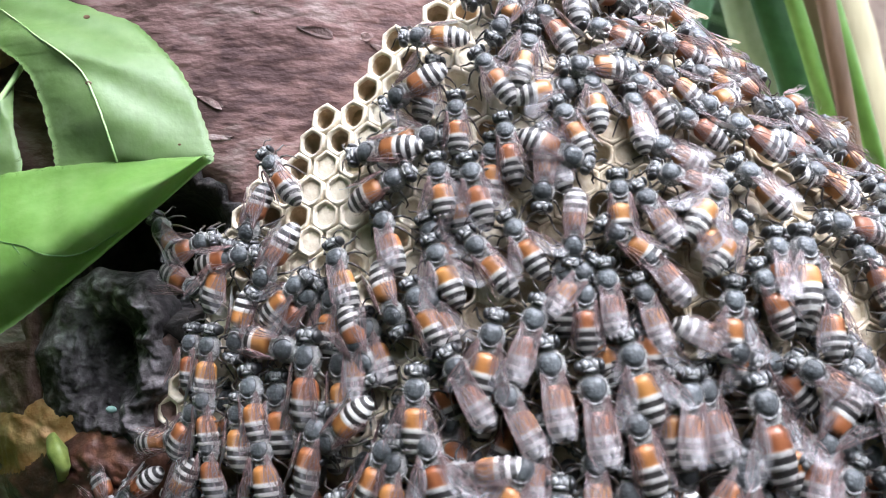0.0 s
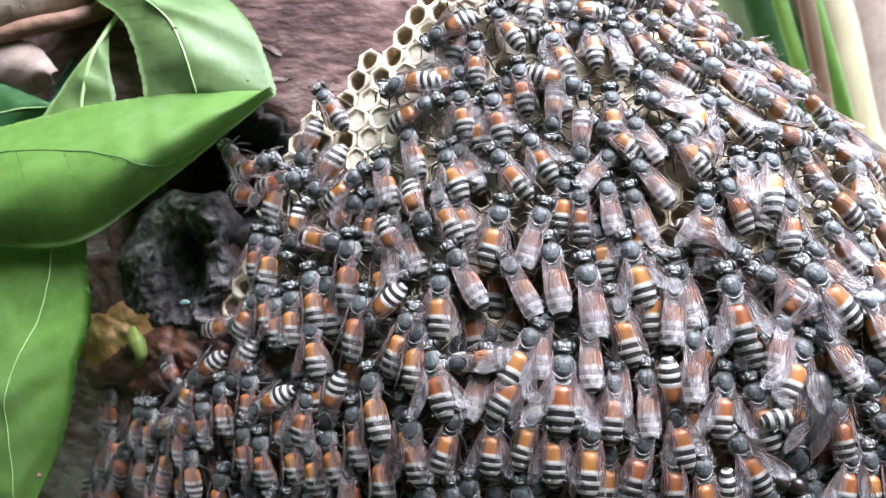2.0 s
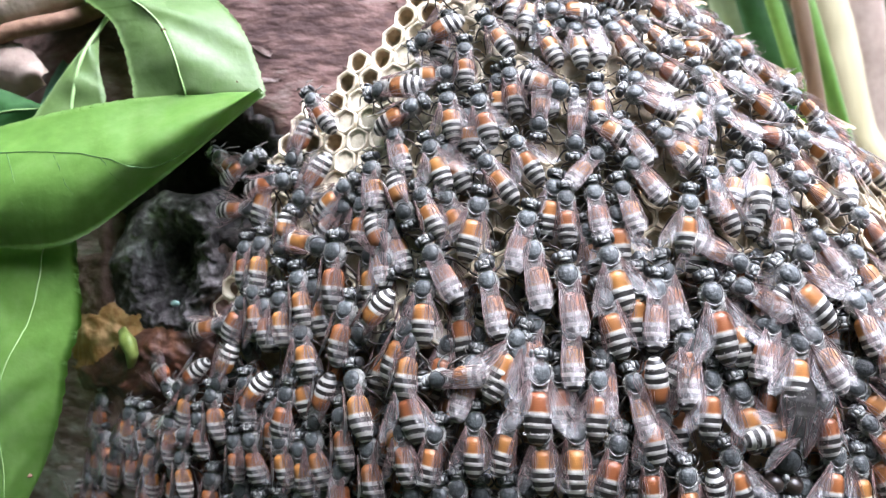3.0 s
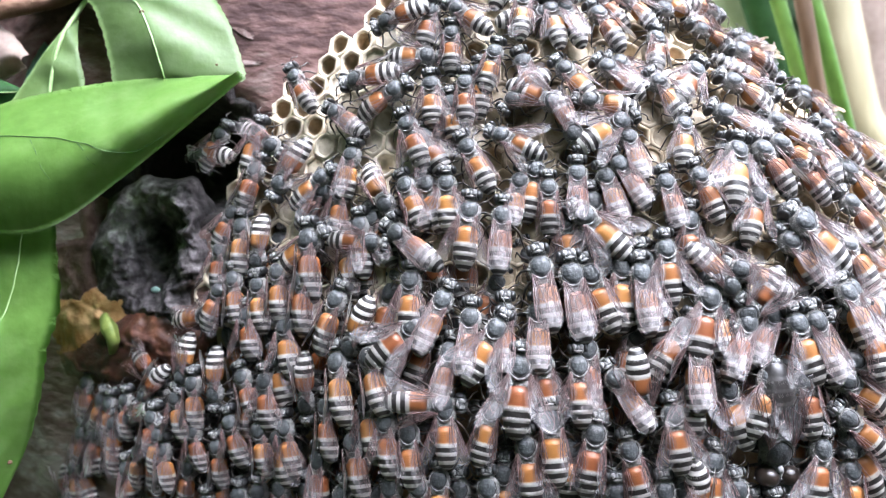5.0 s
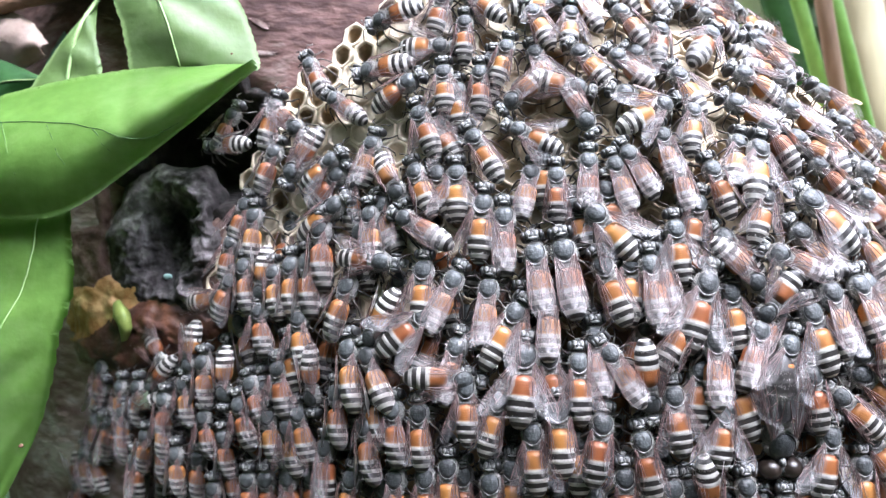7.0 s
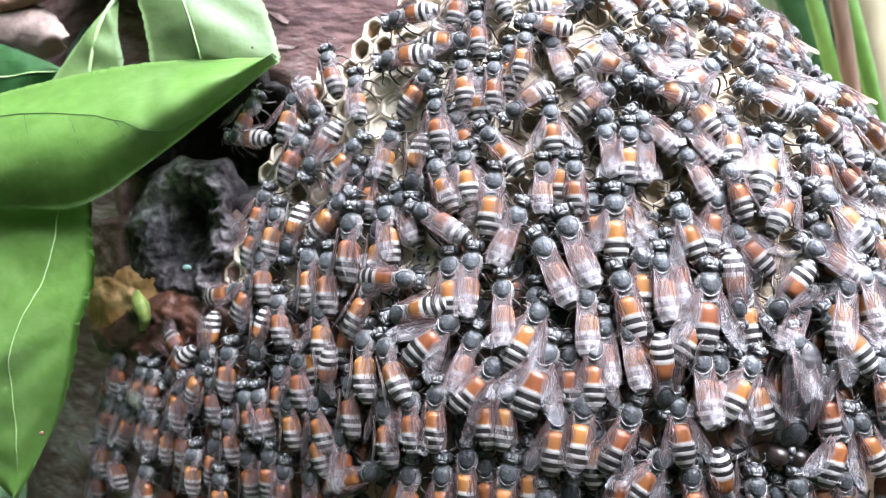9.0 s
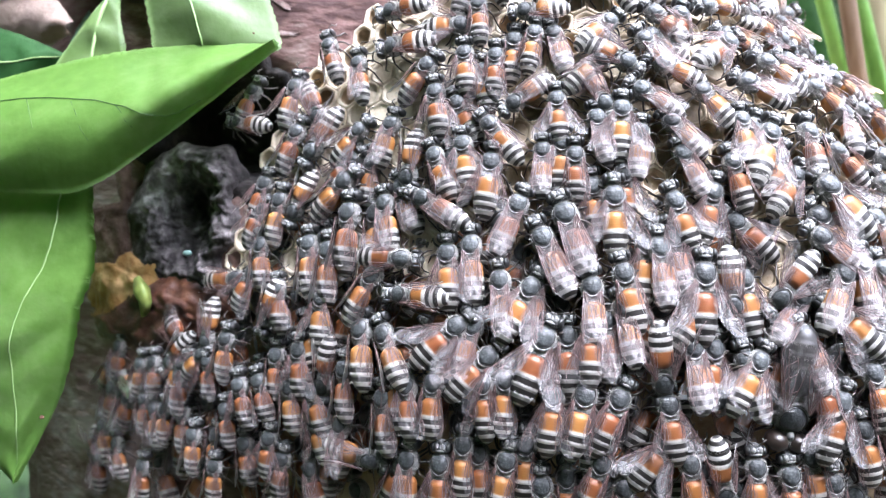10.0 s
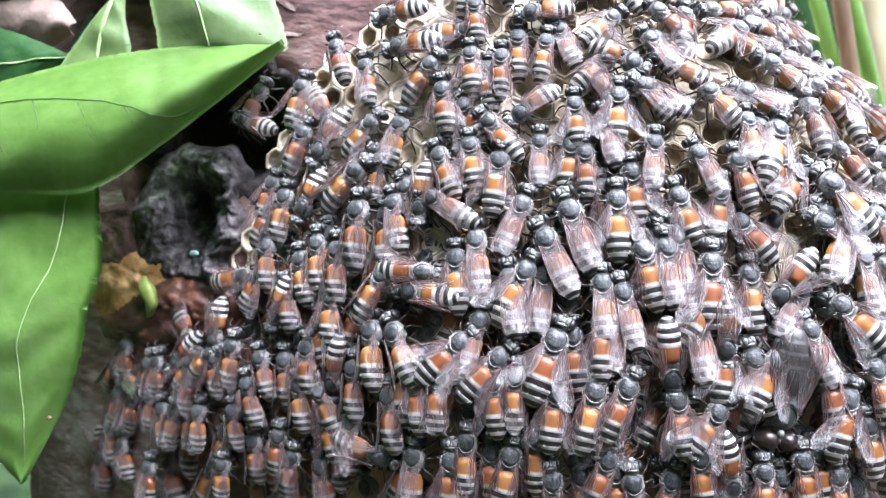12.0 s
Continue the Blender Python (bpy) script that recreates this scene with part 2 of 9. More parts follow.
def tube(bm, points, radii, sides=8, mat=0, cap=True):
    """A tube along points, its radius given at each; returns its rings."""
    pts = [Vector(p) for p in points]
    rings, side = [], None
    for k, p in enumerate(pts):
        way = (pts[min(k + 1, len(pts) - 1)] - pts[max(k - 1, 0)]).normalized()
        if side is None:
            side = way.orthogonal().normalized()
        side = (side - way * side.dot(way)).normalized()
        up = way.cross(side)
        rings.append([bm.verts.new(p + (side * math.cos(a) + up * math.sin(a)) * radii[k])
                      for a in (2 * math.pi * s / sides for s in range(sides))])
    for a, b in zip(rings, rings[1:]):
        for s in range(sides):
            f = bm.faces.new((a[s], a[(s + 1) % sides], b[(s + 1) % sides], b[s]))
            f.material_index = mat
    if cap:
        for r in (rings[0], rings[-1]):
            bm.faces.new(r).material_index = mat
    return rings


def ball(bm, centre, size, rings=8, sides=12, mat=0):
    """A rounded lump with the three half-sizes given."""
    c = Vector(centre)
    rows = []
    for i in range(1, rings):
        a = math.pi * i / rings
        rows.append([bm.verts.new(c + Vector((size[0] * math.sin(a) * math.cos(b), size[1] * math.cos(a), size[2] * math.sin(a) * math.sin(b))))
                     for b in (2 * math.pi * s / sides for s in range(sides))])
    ends = [bm.verts.new(c + Vector((0, size[1] * k, 0))) for k in (1, -1)]
    for a, b in zip(rows, rows[1:]):
        for s in range(sides):
            bm.faces.new((a[s], a[(s + 1) % sides], b[(s + 1) % sides], b[s])).material_index = mat
    for r, e in ((rows[0], ends[0]), (rows[-1], ends[1])):
        for s in range(sides):
            bm.faces.new((r[s], r[(s + 1) % sides], e)).material_index = mat


def sheet(bm, nu, nv, place, mat=0):
    """A grid of (nu + 1) x (nv + 1) points at place(u, v), u and v from 0 to 1."""
    g = [[bm.verts.new(place(i / nu, j / nv)) for j in range(nv + 1)] for i in range(nu + 1)]
    for i in range(nu):
        for j in range(nv):
            bm.faces.new((g[i][j], g[i + 1][j], g[i + 1][j + 1], g[i][j + 1])).material_index = mat
    return g


def curve(points, u):
    """The point at u, from 0 to 1, of a smooth curve through the points."""
    p = [Vector(q) for q in points]
    k = min(int(u * (len(p) - 1)), len(p) - 2)
    f = u * (len(p) - 1) - k
    a, b = p[k], p[k + 1]
    ta = (p[k + 1] - p[max(k - 1, 0)]) / 2
    tb = (p[min(k + 2, len(p) - 1)] - p[k]) / 2
    return a * (2 * f**3 - 3 * f**2 + 1) + ta * (f**3 - 2 * f**2 + f) + b * (3 * f**2 - 2 * f**3) + tb * (f**3 - f**2)


def at(x, y, z):
    return ORIGIN + Vector((x, y, z)) * CM


def relief(x, z):
    """How far back the face of the comb lies, in centimetres."""
    d = -0.9 + (0.04 if x < 2.5 else 0.03) * (x - 2.5) ** 2 + 0.02 * (z + 2.5) ** 2 + 0.05 * max(0.0, -2 - x) ** 2 + 0.25 * min(max((-0.3 - x) / 1.2, 0.0), 1.0)
    e = min(max((0.67 * x + 0.74 * z - 2.2) / 2.7, 0.0), 0.98)
    d += 0.05 * max(0.0, -0.8 - z) ** 2 * min(max((x + 3.4) / 1.6, 0.0), 1.0)
    return 1.1 * (d + 2.5 * (1 - math.sqrt(1 - e * e)))


def facing(x, z):
    """The outward normal of the comb's face."""
    h = 0.05
    return Vector(((relief(x + h, z) - relief(x - h, z)) / (2 * h), -1, (relief(x, z + h) - relief(x, z - h)) / (2 * h))).normalized()


def on(x, z, heading, lift=0.0):
    """The pose of a bee that clings to the comb at x, z (millimetres from its middle), its head turned by heading degrees to the left from straight up.
    Low on the comb, where they hang over one another like shingles, the tails stand out."""
    x, z = x / 10, z / 10
    out = facing(x, z)
    up = Vector((-math.sin(radians(heading)), 0, math.cos(radians(heading))))
    ahead = (up - out * up.dot(out)).normalized()
    m = Matrix((ahead.cross(out), ahead, out)).transposed().to_4x4()
    low = min(max((0.3 - z) / 1.4, 0.0), 1.0) * min(max((x + 2.6) / 1.5, 0.0), 1.0)
    return Matrix.Translation(at(x, relief(x, z), z) + out * (lift + 0.25 * low) * MM) @ m @ pose(0, 0, 0, -8 * low)


# ---- ground and trunk ----
def build_ground():
    bm = bmesh.new()
    ring = [[bm.verts.new((r * math.cos(a), r * math.sin(a), 0.02 * noise.noise((r * math.cos(a), r * math.sin(a), 0)) - 0.02))
             for a in (2 * math.pi * s / 48 for s in range(48))] for r in (0.3, 1, 2, 4, 8, 20, 80, 400, 2000)]
    for a, b in zip(ring, ring[1:]):
        for s in range(48):
            bm.faces.new((a[s], a[(s + 1) % 48], b[(s + 1) % 48], b[s]))
    bm.faces.new(ring[0])
    tagged(part("ground", bm, EARTH), "bare brown earth with patches of grass", "ground", kind="structure")


def build_blocking_hedge():
    """Shrubs added round the place, mostly unseen, to block light: tall to the left and low behind the viewer, a dense
    inside and a coat of leaves.
    """
    rnd = random.Random(21)
    bm = bmesh.new()
    def high(u):
        return float(np.interp(u, (0, 0.1, 0.4, 0.66, 0.8, 1), (2.0, 2.3, 3.3, 3.1, 2.0, 1.7)))
    def place(u, v):
        a = radians(42 + 303 * u)
        n1 = noise.noise(Vector((9 * u, 4 * v, 1))) + 0.6 * noise.noise(Vector((34 * u, 13 * v, 5)))
        r = 1.25 + 0.16 * n1 - 0.2 * v * v
        return Vector((r * math.cos(a), r * math.sin(a), -0.03 + (high(u) + 0.12 * n1) * v))
    sheet(bm, 110, 36, place)
    for _ in range(9000):
        p = place(rnd.random(), rnd.random()) + Vector((rnd.uniform(-0.14, 0.14), rnd.uniform(-0.14, 0.14), rnd.uniform(-0.05, 0.1)))
        d = Vector((rnd.uniform(-1, 1), rnd.uniform(-1, 1), rnd.uniform(-0.7, 0.5))).normalized() * rnd.uniform(0.04, 0.09)
        w = d.cross(Vector((rnd.uniform(-1, 1), rnd.uniform(-1, 1), 1))).normalized() * d.length * 0.35
        bm.faces.new([bm.verts.new(q) for q in (p, p + d * 0.5 + w, p + d, p + d * 0.5 - w)])
    tagged(part("backdrop_hedge", bm, HEDGE, smooth=False), "added dense green shrubs round the tree, mostly unseen, blocking light", "shrubs", kind="structure")


def trunk_front(x, z):
    """How far back the trunk's face lies at x, z (centimetres)."""
    return 6.5 - math.sqrt(max(30.25 - (x + 2.2) ** 2, 0.5)) + 0.12 * max(0.0, -0.5 - z)


def rot_hole(x, z):
    """How deep the hollow beside the knot goes in at x, z (centimetres)."""
    return 2.4 * math.exp(-((x + 3.2) / 0.75) ** 4 - ((z - 1.25) / 0.6) ** 4) + 1.3 * math.exp(-((x + 3.8) / 0.55) ** 4 - ((z - 0.1) / 0.7) ** 4)


def bark_radius(a, z):
    p = Vector((math.cos(a), math.sin(a), z * 0.13))
    r = 5.5 + 0.14 * noise.noise(p * 2.2) + 0.05 * noise.noise(Vector((p.x * 11, p.y * 11, z * 1.3 + 5 * p.x)))
    return r + 0.03 * noise.noise(Vector((p.x * 26, p.y * 26, z * 4.5))) + max(0, (-60 - z) / 40) ** 2


def bark_front(x, z):
    """How far back the bark lies at x, z, with its bumps."""
    r = 5.5
    for _ in range(3):
        a = -math.acos(max(-1, min(1, (x + 2.2) / r)))
        r = bark_radius(a, z)
    return 6.5 + r * math.sin(a) + 0.12 * min(max(0.0, -0.5 - z), 6)


def build_trunk():
    bm = bmesh.new()
    heights = [-131, -110, -80, -50, -30, -15] + [-10 + 0.25 * k for k in range(81)] + [14, 22, 40, 70]
    rows = []
    for z in heights:
        row = []
        for s in range(240):
            a = 2 * math.pi * s / 240
            r = bark_radius(a, z)
            x = -2.2 + r * math.cos(a)
            hole = rot_hole(x, z) if math.sin(a) < 0 else 0
            row.append(bm.verts.new(at(x, 6.5 + r * math.sin(a) + hole + 0.12 * min(max(0.0, -0.5 - z), 6), z)))
        rows.append(row)
    for a, b in zip(rows, rows[1:]):
        for s in range(240):
            bm.faces.new((a[s], a[(s + 1) % 240], b[(s + 1) % 240], b[s]))
    bm.faces.new(rows[-1])
    t = root("tree_trunk", (0, 0, 0), "rough grey-purple tree trunk with flaking bark", "tree trunk")
    part("bark", bm, BARK, t)
    # bark stained by sap round the knot, its dark tone also painting the shade there
    bm = bmesh.new()
    def stain(u, v):
        a = 2 * math.pi * v
        wob = 1 + 0.35 * noise.noise(Vector((1.5 * math.cos(a), 1.5 * math.sin(a), 6))) + 0.2 * noise.noise(Vector((5 * math.cos(a), 5 * math.sin(a), 3)))
        x, z = -3.75 + 1.55 * u * math.cos(a) * wob, -0.35 + 1.75 * u * math.sin(a) * wob
        n1 = noise.noise(Vector((x * 5, z * 5, 15.0))) + 0.5 * noise.noise(Vector((x * 13, z * 13, 9.0)))
        return at(x, bark_front(x, z) - (0.05 + 0.05 * n1) * (1 - u**4) + 0.06 * u**6 + 1.4 * rot_hole(x, z), z)
    sheet(bm, 40, 110, stain)
    bmesh.ops.remove_doubles(bm, verts=bm.verts[:], dist=1e-6)
    part("stained_bark", bm, STAIN_SHADE, t, "bark stained brown by sap, darkened further to paint shade")
    # loose flakes of the outer bark
    rnd = random.Random(17)
    for _ in range(75):
        x0, z0 = rnd.uniform(-5.5, 1.2), rnd.uniform(1.9, 6.5)
        if rot_hole(x0, z0) > 0.02:
            continue
        long, high, lean = rnd.uniform(0.04, 0.3), rnd.uniform(0.02, 0.07), rnd.uniform(-0.6, 0.2)
        bm = bmesh.new()
        rim = []
        for k in range(11):
            a = 2 * math.pi * k / 11
            q = rnd.uniform(0.65, 1.15)
            x, z = long * q * math.cos(a), high * q * math.sin(a)
            x, z = x0 + x * math.cos(lean) - z * math.sin(lean), z0 + x * math.sin(lean) + z * math.cos(lean)
            rim.append((x, z))
        front = [bm.verts.new(at(x, bark_front(x, z) - 0.004 - 0.014 * rnd.random(), z)) for x, z in rim]
        back = [bm.verts.new(at(x, bark_front(x, z) + 0.05, z)) for x, z in rim]
        bm.faces.new(front)
        for k in range(11):
            bm.faces.new((front[k], front[(k + 1) % 11], back[(k + 1) % 11], back[k]))
        part("bark_flake", bm, FLAKE, t, smooth=False)
    # the rotted knot, and above it a hollow whose black lining paints deep shade
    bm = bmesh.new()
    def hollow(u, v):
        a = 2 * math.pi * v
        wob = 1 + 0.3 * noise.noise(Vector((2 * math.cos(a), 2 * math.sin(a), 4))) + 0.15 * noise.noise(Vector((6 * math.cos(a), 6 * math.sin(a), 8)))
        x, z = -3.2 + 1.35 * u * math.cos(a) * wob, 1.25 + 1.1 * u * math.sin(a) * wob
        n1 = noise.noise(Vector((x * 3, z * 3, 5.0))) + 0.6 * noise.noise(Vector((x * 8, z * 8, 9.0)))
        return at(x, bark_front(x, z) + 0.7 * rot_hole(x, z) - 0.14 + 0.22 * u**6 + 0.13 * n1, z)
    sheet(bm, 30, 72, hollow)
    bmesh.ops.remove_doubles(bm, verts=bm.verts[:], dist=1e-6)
    part("hollow", bm, HOLLOW_SHADE, t, "hollow in the bark, its shade painted black")
    bm = bmesh.new()
    def knot(u, v):
        a, r = 2 * math.pi * v, u
        wob = 1 + 0.16 * noise.noise(Vector((1.6 * math.cos(a), 1.6 * math.sin(a), 1))) + 0.1 * noise.noise(Vector((4 * math.cos(a), 4 * math.sin(a), 2)))
        x, z = -3.62 + 0.95 * r * math.cos(a) * wob, 0.02 + 1.06 * r * math.sin(a) * wob
        n1 = noise.noise(Vector((x * 1.7, z * 1.7, 3.0))) + 0.6 * noise.noise(Vector((x * 4.5, z * 4.5, 7.0))) + 0.25 * noise.noise(Vector((x * 11, z * 11, 2.0))) + 0.12 * noise.noise(Vector((x * 24, z * 24, 5.0)))
        pit = math.exp(-(((x + 3.55) / 0.36) ** 2 + ((z - 0.12) / 0.55) ** 2))
        ridge = 1 - 2 * abs(noise.noise(Vector((x * 3.2 + 0.6 * n1, z * 3.2, 21.0)))) - abs(noise.noise(Vector((x * 8, z * 8 + n1, 13.0))))
        side = 0.5 + 0.5 * min(max((x + 4.1) / 0.9, 0), 1)
        y = trunk_front(x, z) + 0.2 - 0.7 * side * (1 - r**4) * (0.85 + 0.3 * n1 + 0.22 * ridge) + 1.1 * pit
        return at(x, y, z)
    sheet(bm, 80, 200, knot)
    bmesh.ops.remove_doubles(bm, verts=bm.verts[:], dist=1e-6)
    part("knot", bm, ROT, t, "rotted knot, black inside with a mouldy grey rim")
    bm = bmesh.new()
    ball(bm, at(-3.43, trunk_front(-3.43, -0.38) - 0.42, -0.38), (0.06 * CM, 0.03 * CM, 0.04 * CM), 6, 9)
    part("lichen_speck", bm, LICHEN, t, "pale turquoise lichen speck")
    def gum(u, v, x0, x1, z0, z1, thick):
        x, z = x0 + (x1 - x0) * u, z0 + (z1 - z0) * v
        n1 = noise.noise(Vector((x * 2.5, z * 2.5, 1.0))) + 0.6 * noise.noise(Vector((x * 7, z * 7, 4.0))) + 0.3 * noise.noise(Vector((x * 15, z * 15, 2.0)))
        x += 0.18 * noise.noise(Vector((x * 2, z * 2, 11.0)))
        z += 0.2 * noise.noise(Vector((x * 2, z * 2, 17.0)))
        edge = math.sin(math.pi * u) ** 0.5 * math.sin(math.pi * v) ** 0.5
        return at(x, bark_front(x, z) + 0.12 - thick * edge * (0.9 + 0.4 * n1), z)
    bm = bmesh.new()
    sheet(bm, 60, 36, lambda u, v: gum(u, v, -5.2, -2.6, -0.7, -1.7, 0.3))
    part("resin", bm, RESIN, t, "dark red-brown resin round a fresh scar")
    bm = bmesh.new()
    sheet(bm, 36, 36, lambda u, v: gum(u, v, -5.3, -3.95, -0.4, -1.45, 0.25))
    part("fresh_scar", bm, SCAR, t, "fresh orange-tan wood of a healing scar")
    bm = bmesh.new()
    y = bark_front(-4.1, -1) - 0.22
    tube(bm, [at(-4.22, y + 0.1, -0.72), at(-4.14, y - 0.02, -0.88), at(-4.08, y - 0.02, -1.02), at(-4.12, y + 0.08, -1.2)],
         [0.05 * CM, 0.11 * CM, 0.1 * CM, 0.03 * CM], 12)
    for v in bm.verts:
        v.co += Vector((1, 0.4, 0.7)) * 0.07 * CM * noise.noise(v.co * 900)
    part("bud", bm, BUD, t, "small yellow-green bud on the scar")
    return t


# ---- comb ----
def comb_edge(z):
    """Where the comb ends towards the bare bark."""
    knots = [(-9, -4.8), (-2.2, -4.6), (-1.5, -3.9), (-1.1, -3.2), (0.3, -2.75), (1.6, -2.2), (2.3, -1.6), (3.5, -0.35), (6, 1.5)]
    for (z0, x0), (z1, x1) in zip(knots, knots[1:]):
        if z <= z1:
            return x0 + (x1 - x0) * (z - z0) / (z1 - z0)
    return 1.5


def build_comb():
    bm = bmesh.new()
    def face(u, v):
        w = -9 + 17 * v
        s = -6.0 + 10.78 * math.sin(min(u / 0.85, 1) * math.pi / 2)
        x, z = 0.67 * s + 0.74 * w, 0.74 * s - 0.67 * w
        y = relief(x, z) + 0.3 + 0.4 * min(max((-0.2 - z) / 2.2, 0), 1) + 3 * max(0, (u - 0.85) / 0.15)
        gone = min(max((comb_edge(z) + 0.22 - x) / 0.3, 0), 1)
        return at(x, y + gone * 2.0 + 0.05 * noise.noise(Vector((x, z, 0)) * 3), z)
    sheet(bm, 70, 80, face)
    c = root("honeycomb", ORIGIN, "pale wax honeycomb built round the trunk and covered in bees", "honeycomb")
    ob = part("comb_body", bm, COMB, None)
    ob.parent, ob.matrix_parent_inverse = c, Matrix.Translation(-ORIGIN)
    return c


# ---- leaves ----
def serrated_sheet(name, mats, parent, left, right, nu, nv, belly=0.0, teeth=0.03, count=26, label="", rib=None, ribs=0, thick=0.035, rib_mat=None, ridge=0.0, spots=0, creases=0, skew=1.0):
    """A blade between two edge curves: it bellies between them, its edges are finely toothed, and a midrib with side veins lies on it."""
    way = rib if isinstance(rib, list) else [(0, rib or 0.5), (1, rib or 0.5)]
    def spine(u):
        return float(np.interp(u, [q[0] for q in way], [q[1] for q in way]))
    def place(u, v, lift=0.0):
        a, b = curve(left, u), curve(right, u)
        tooth = teeth * ((u * count) % 1.0 - 0.5)
        w = -tooth + v * (1 + 2 * tooth)
        p = a.lerp(b, w)
        r0 = spine(u)
        fold = 1 - (r0 - v) / r0 if v < r0 else 1 - (v - r0) / (1 - r0)
        p.y -= belly * math.sin(math.pi * v**skew) + ridge * fold * min(1, max(0, u - 0.08) * 5) + lift
        p.y -= (0.03 * math.sin(22 * u + 5 * v) + 0.03 * noise.noise(p * 1.7)) * math.sin(math.pi * v)
        if ribs:
            p.y -= 0.014 * math.cos(2 * math.pi * ribs * (u + 0.25 * abs(v - r0))) * math.sin(math.pi * v)
        return at(*p)
    bm = bmesh.new()
    sheet(bm, nu, nv, place)
    bmesh.ops.solidify(bm, geom=bm.faces[:], thickness=0.018 * CM)
    ob = part(name, bm, mats, parent, label)
    if rib:
        bm = bmesh.new()
        us = [way[-1][0] * k / 60 for k in range(1, 60)]
        tube(bm, [place(u, spine(u), 0.004) for u in us], [thick * (1.15 - 0.8 * k / 60) * CM for k in range(1, 60)], 6)
        part("midrib", bm, rib_mat or LEAF_VEIN, ob)
    rnd = random.Random(int(spots * 7 + count))
    # raised side veins; their dark green paints the shade in the leaf's creases
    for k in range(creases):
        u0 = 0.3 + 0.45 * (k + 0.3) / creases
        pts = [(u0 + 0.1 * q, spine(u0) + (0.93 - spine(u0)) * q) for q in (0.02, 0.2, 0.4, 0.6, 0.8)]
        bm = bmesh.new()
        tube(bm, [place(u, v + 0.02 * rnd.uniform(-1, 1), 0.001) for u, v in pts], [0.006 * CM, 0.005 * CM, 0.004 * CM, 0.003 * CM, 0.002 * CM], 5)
        part("side_vein", bm, LEAF_CREASE_SHADE, ob)
    for _ in range(spots):
        u, v, r = rnd.uniform(0.15, 0.9), rnd.uniform(0.15, 0.85), rnd.uniform(0.008, 0.028)
        q = place(u, v, 0.012)
        bm = bmesh.new()
        ball(bm, q, (r * 1.6 * CM, 0.004 * CM, r * CM), 5, 9)
        part("blemish", bm, TWIG, ob, "small brown blemish")
    return ob


def stalk(name, parent, points, r0, r1, mat=None):
    bm = bmesh.new()
    n = 16
    tube(bm, [at(*curve(points, k / n)) for k in range(n + 1)], [(r0 + (r1 - r0) * k / n) * CM for k in range(n + 1)], 8)
    return part(name, bm, mat or LEAF_VEIN, parent)


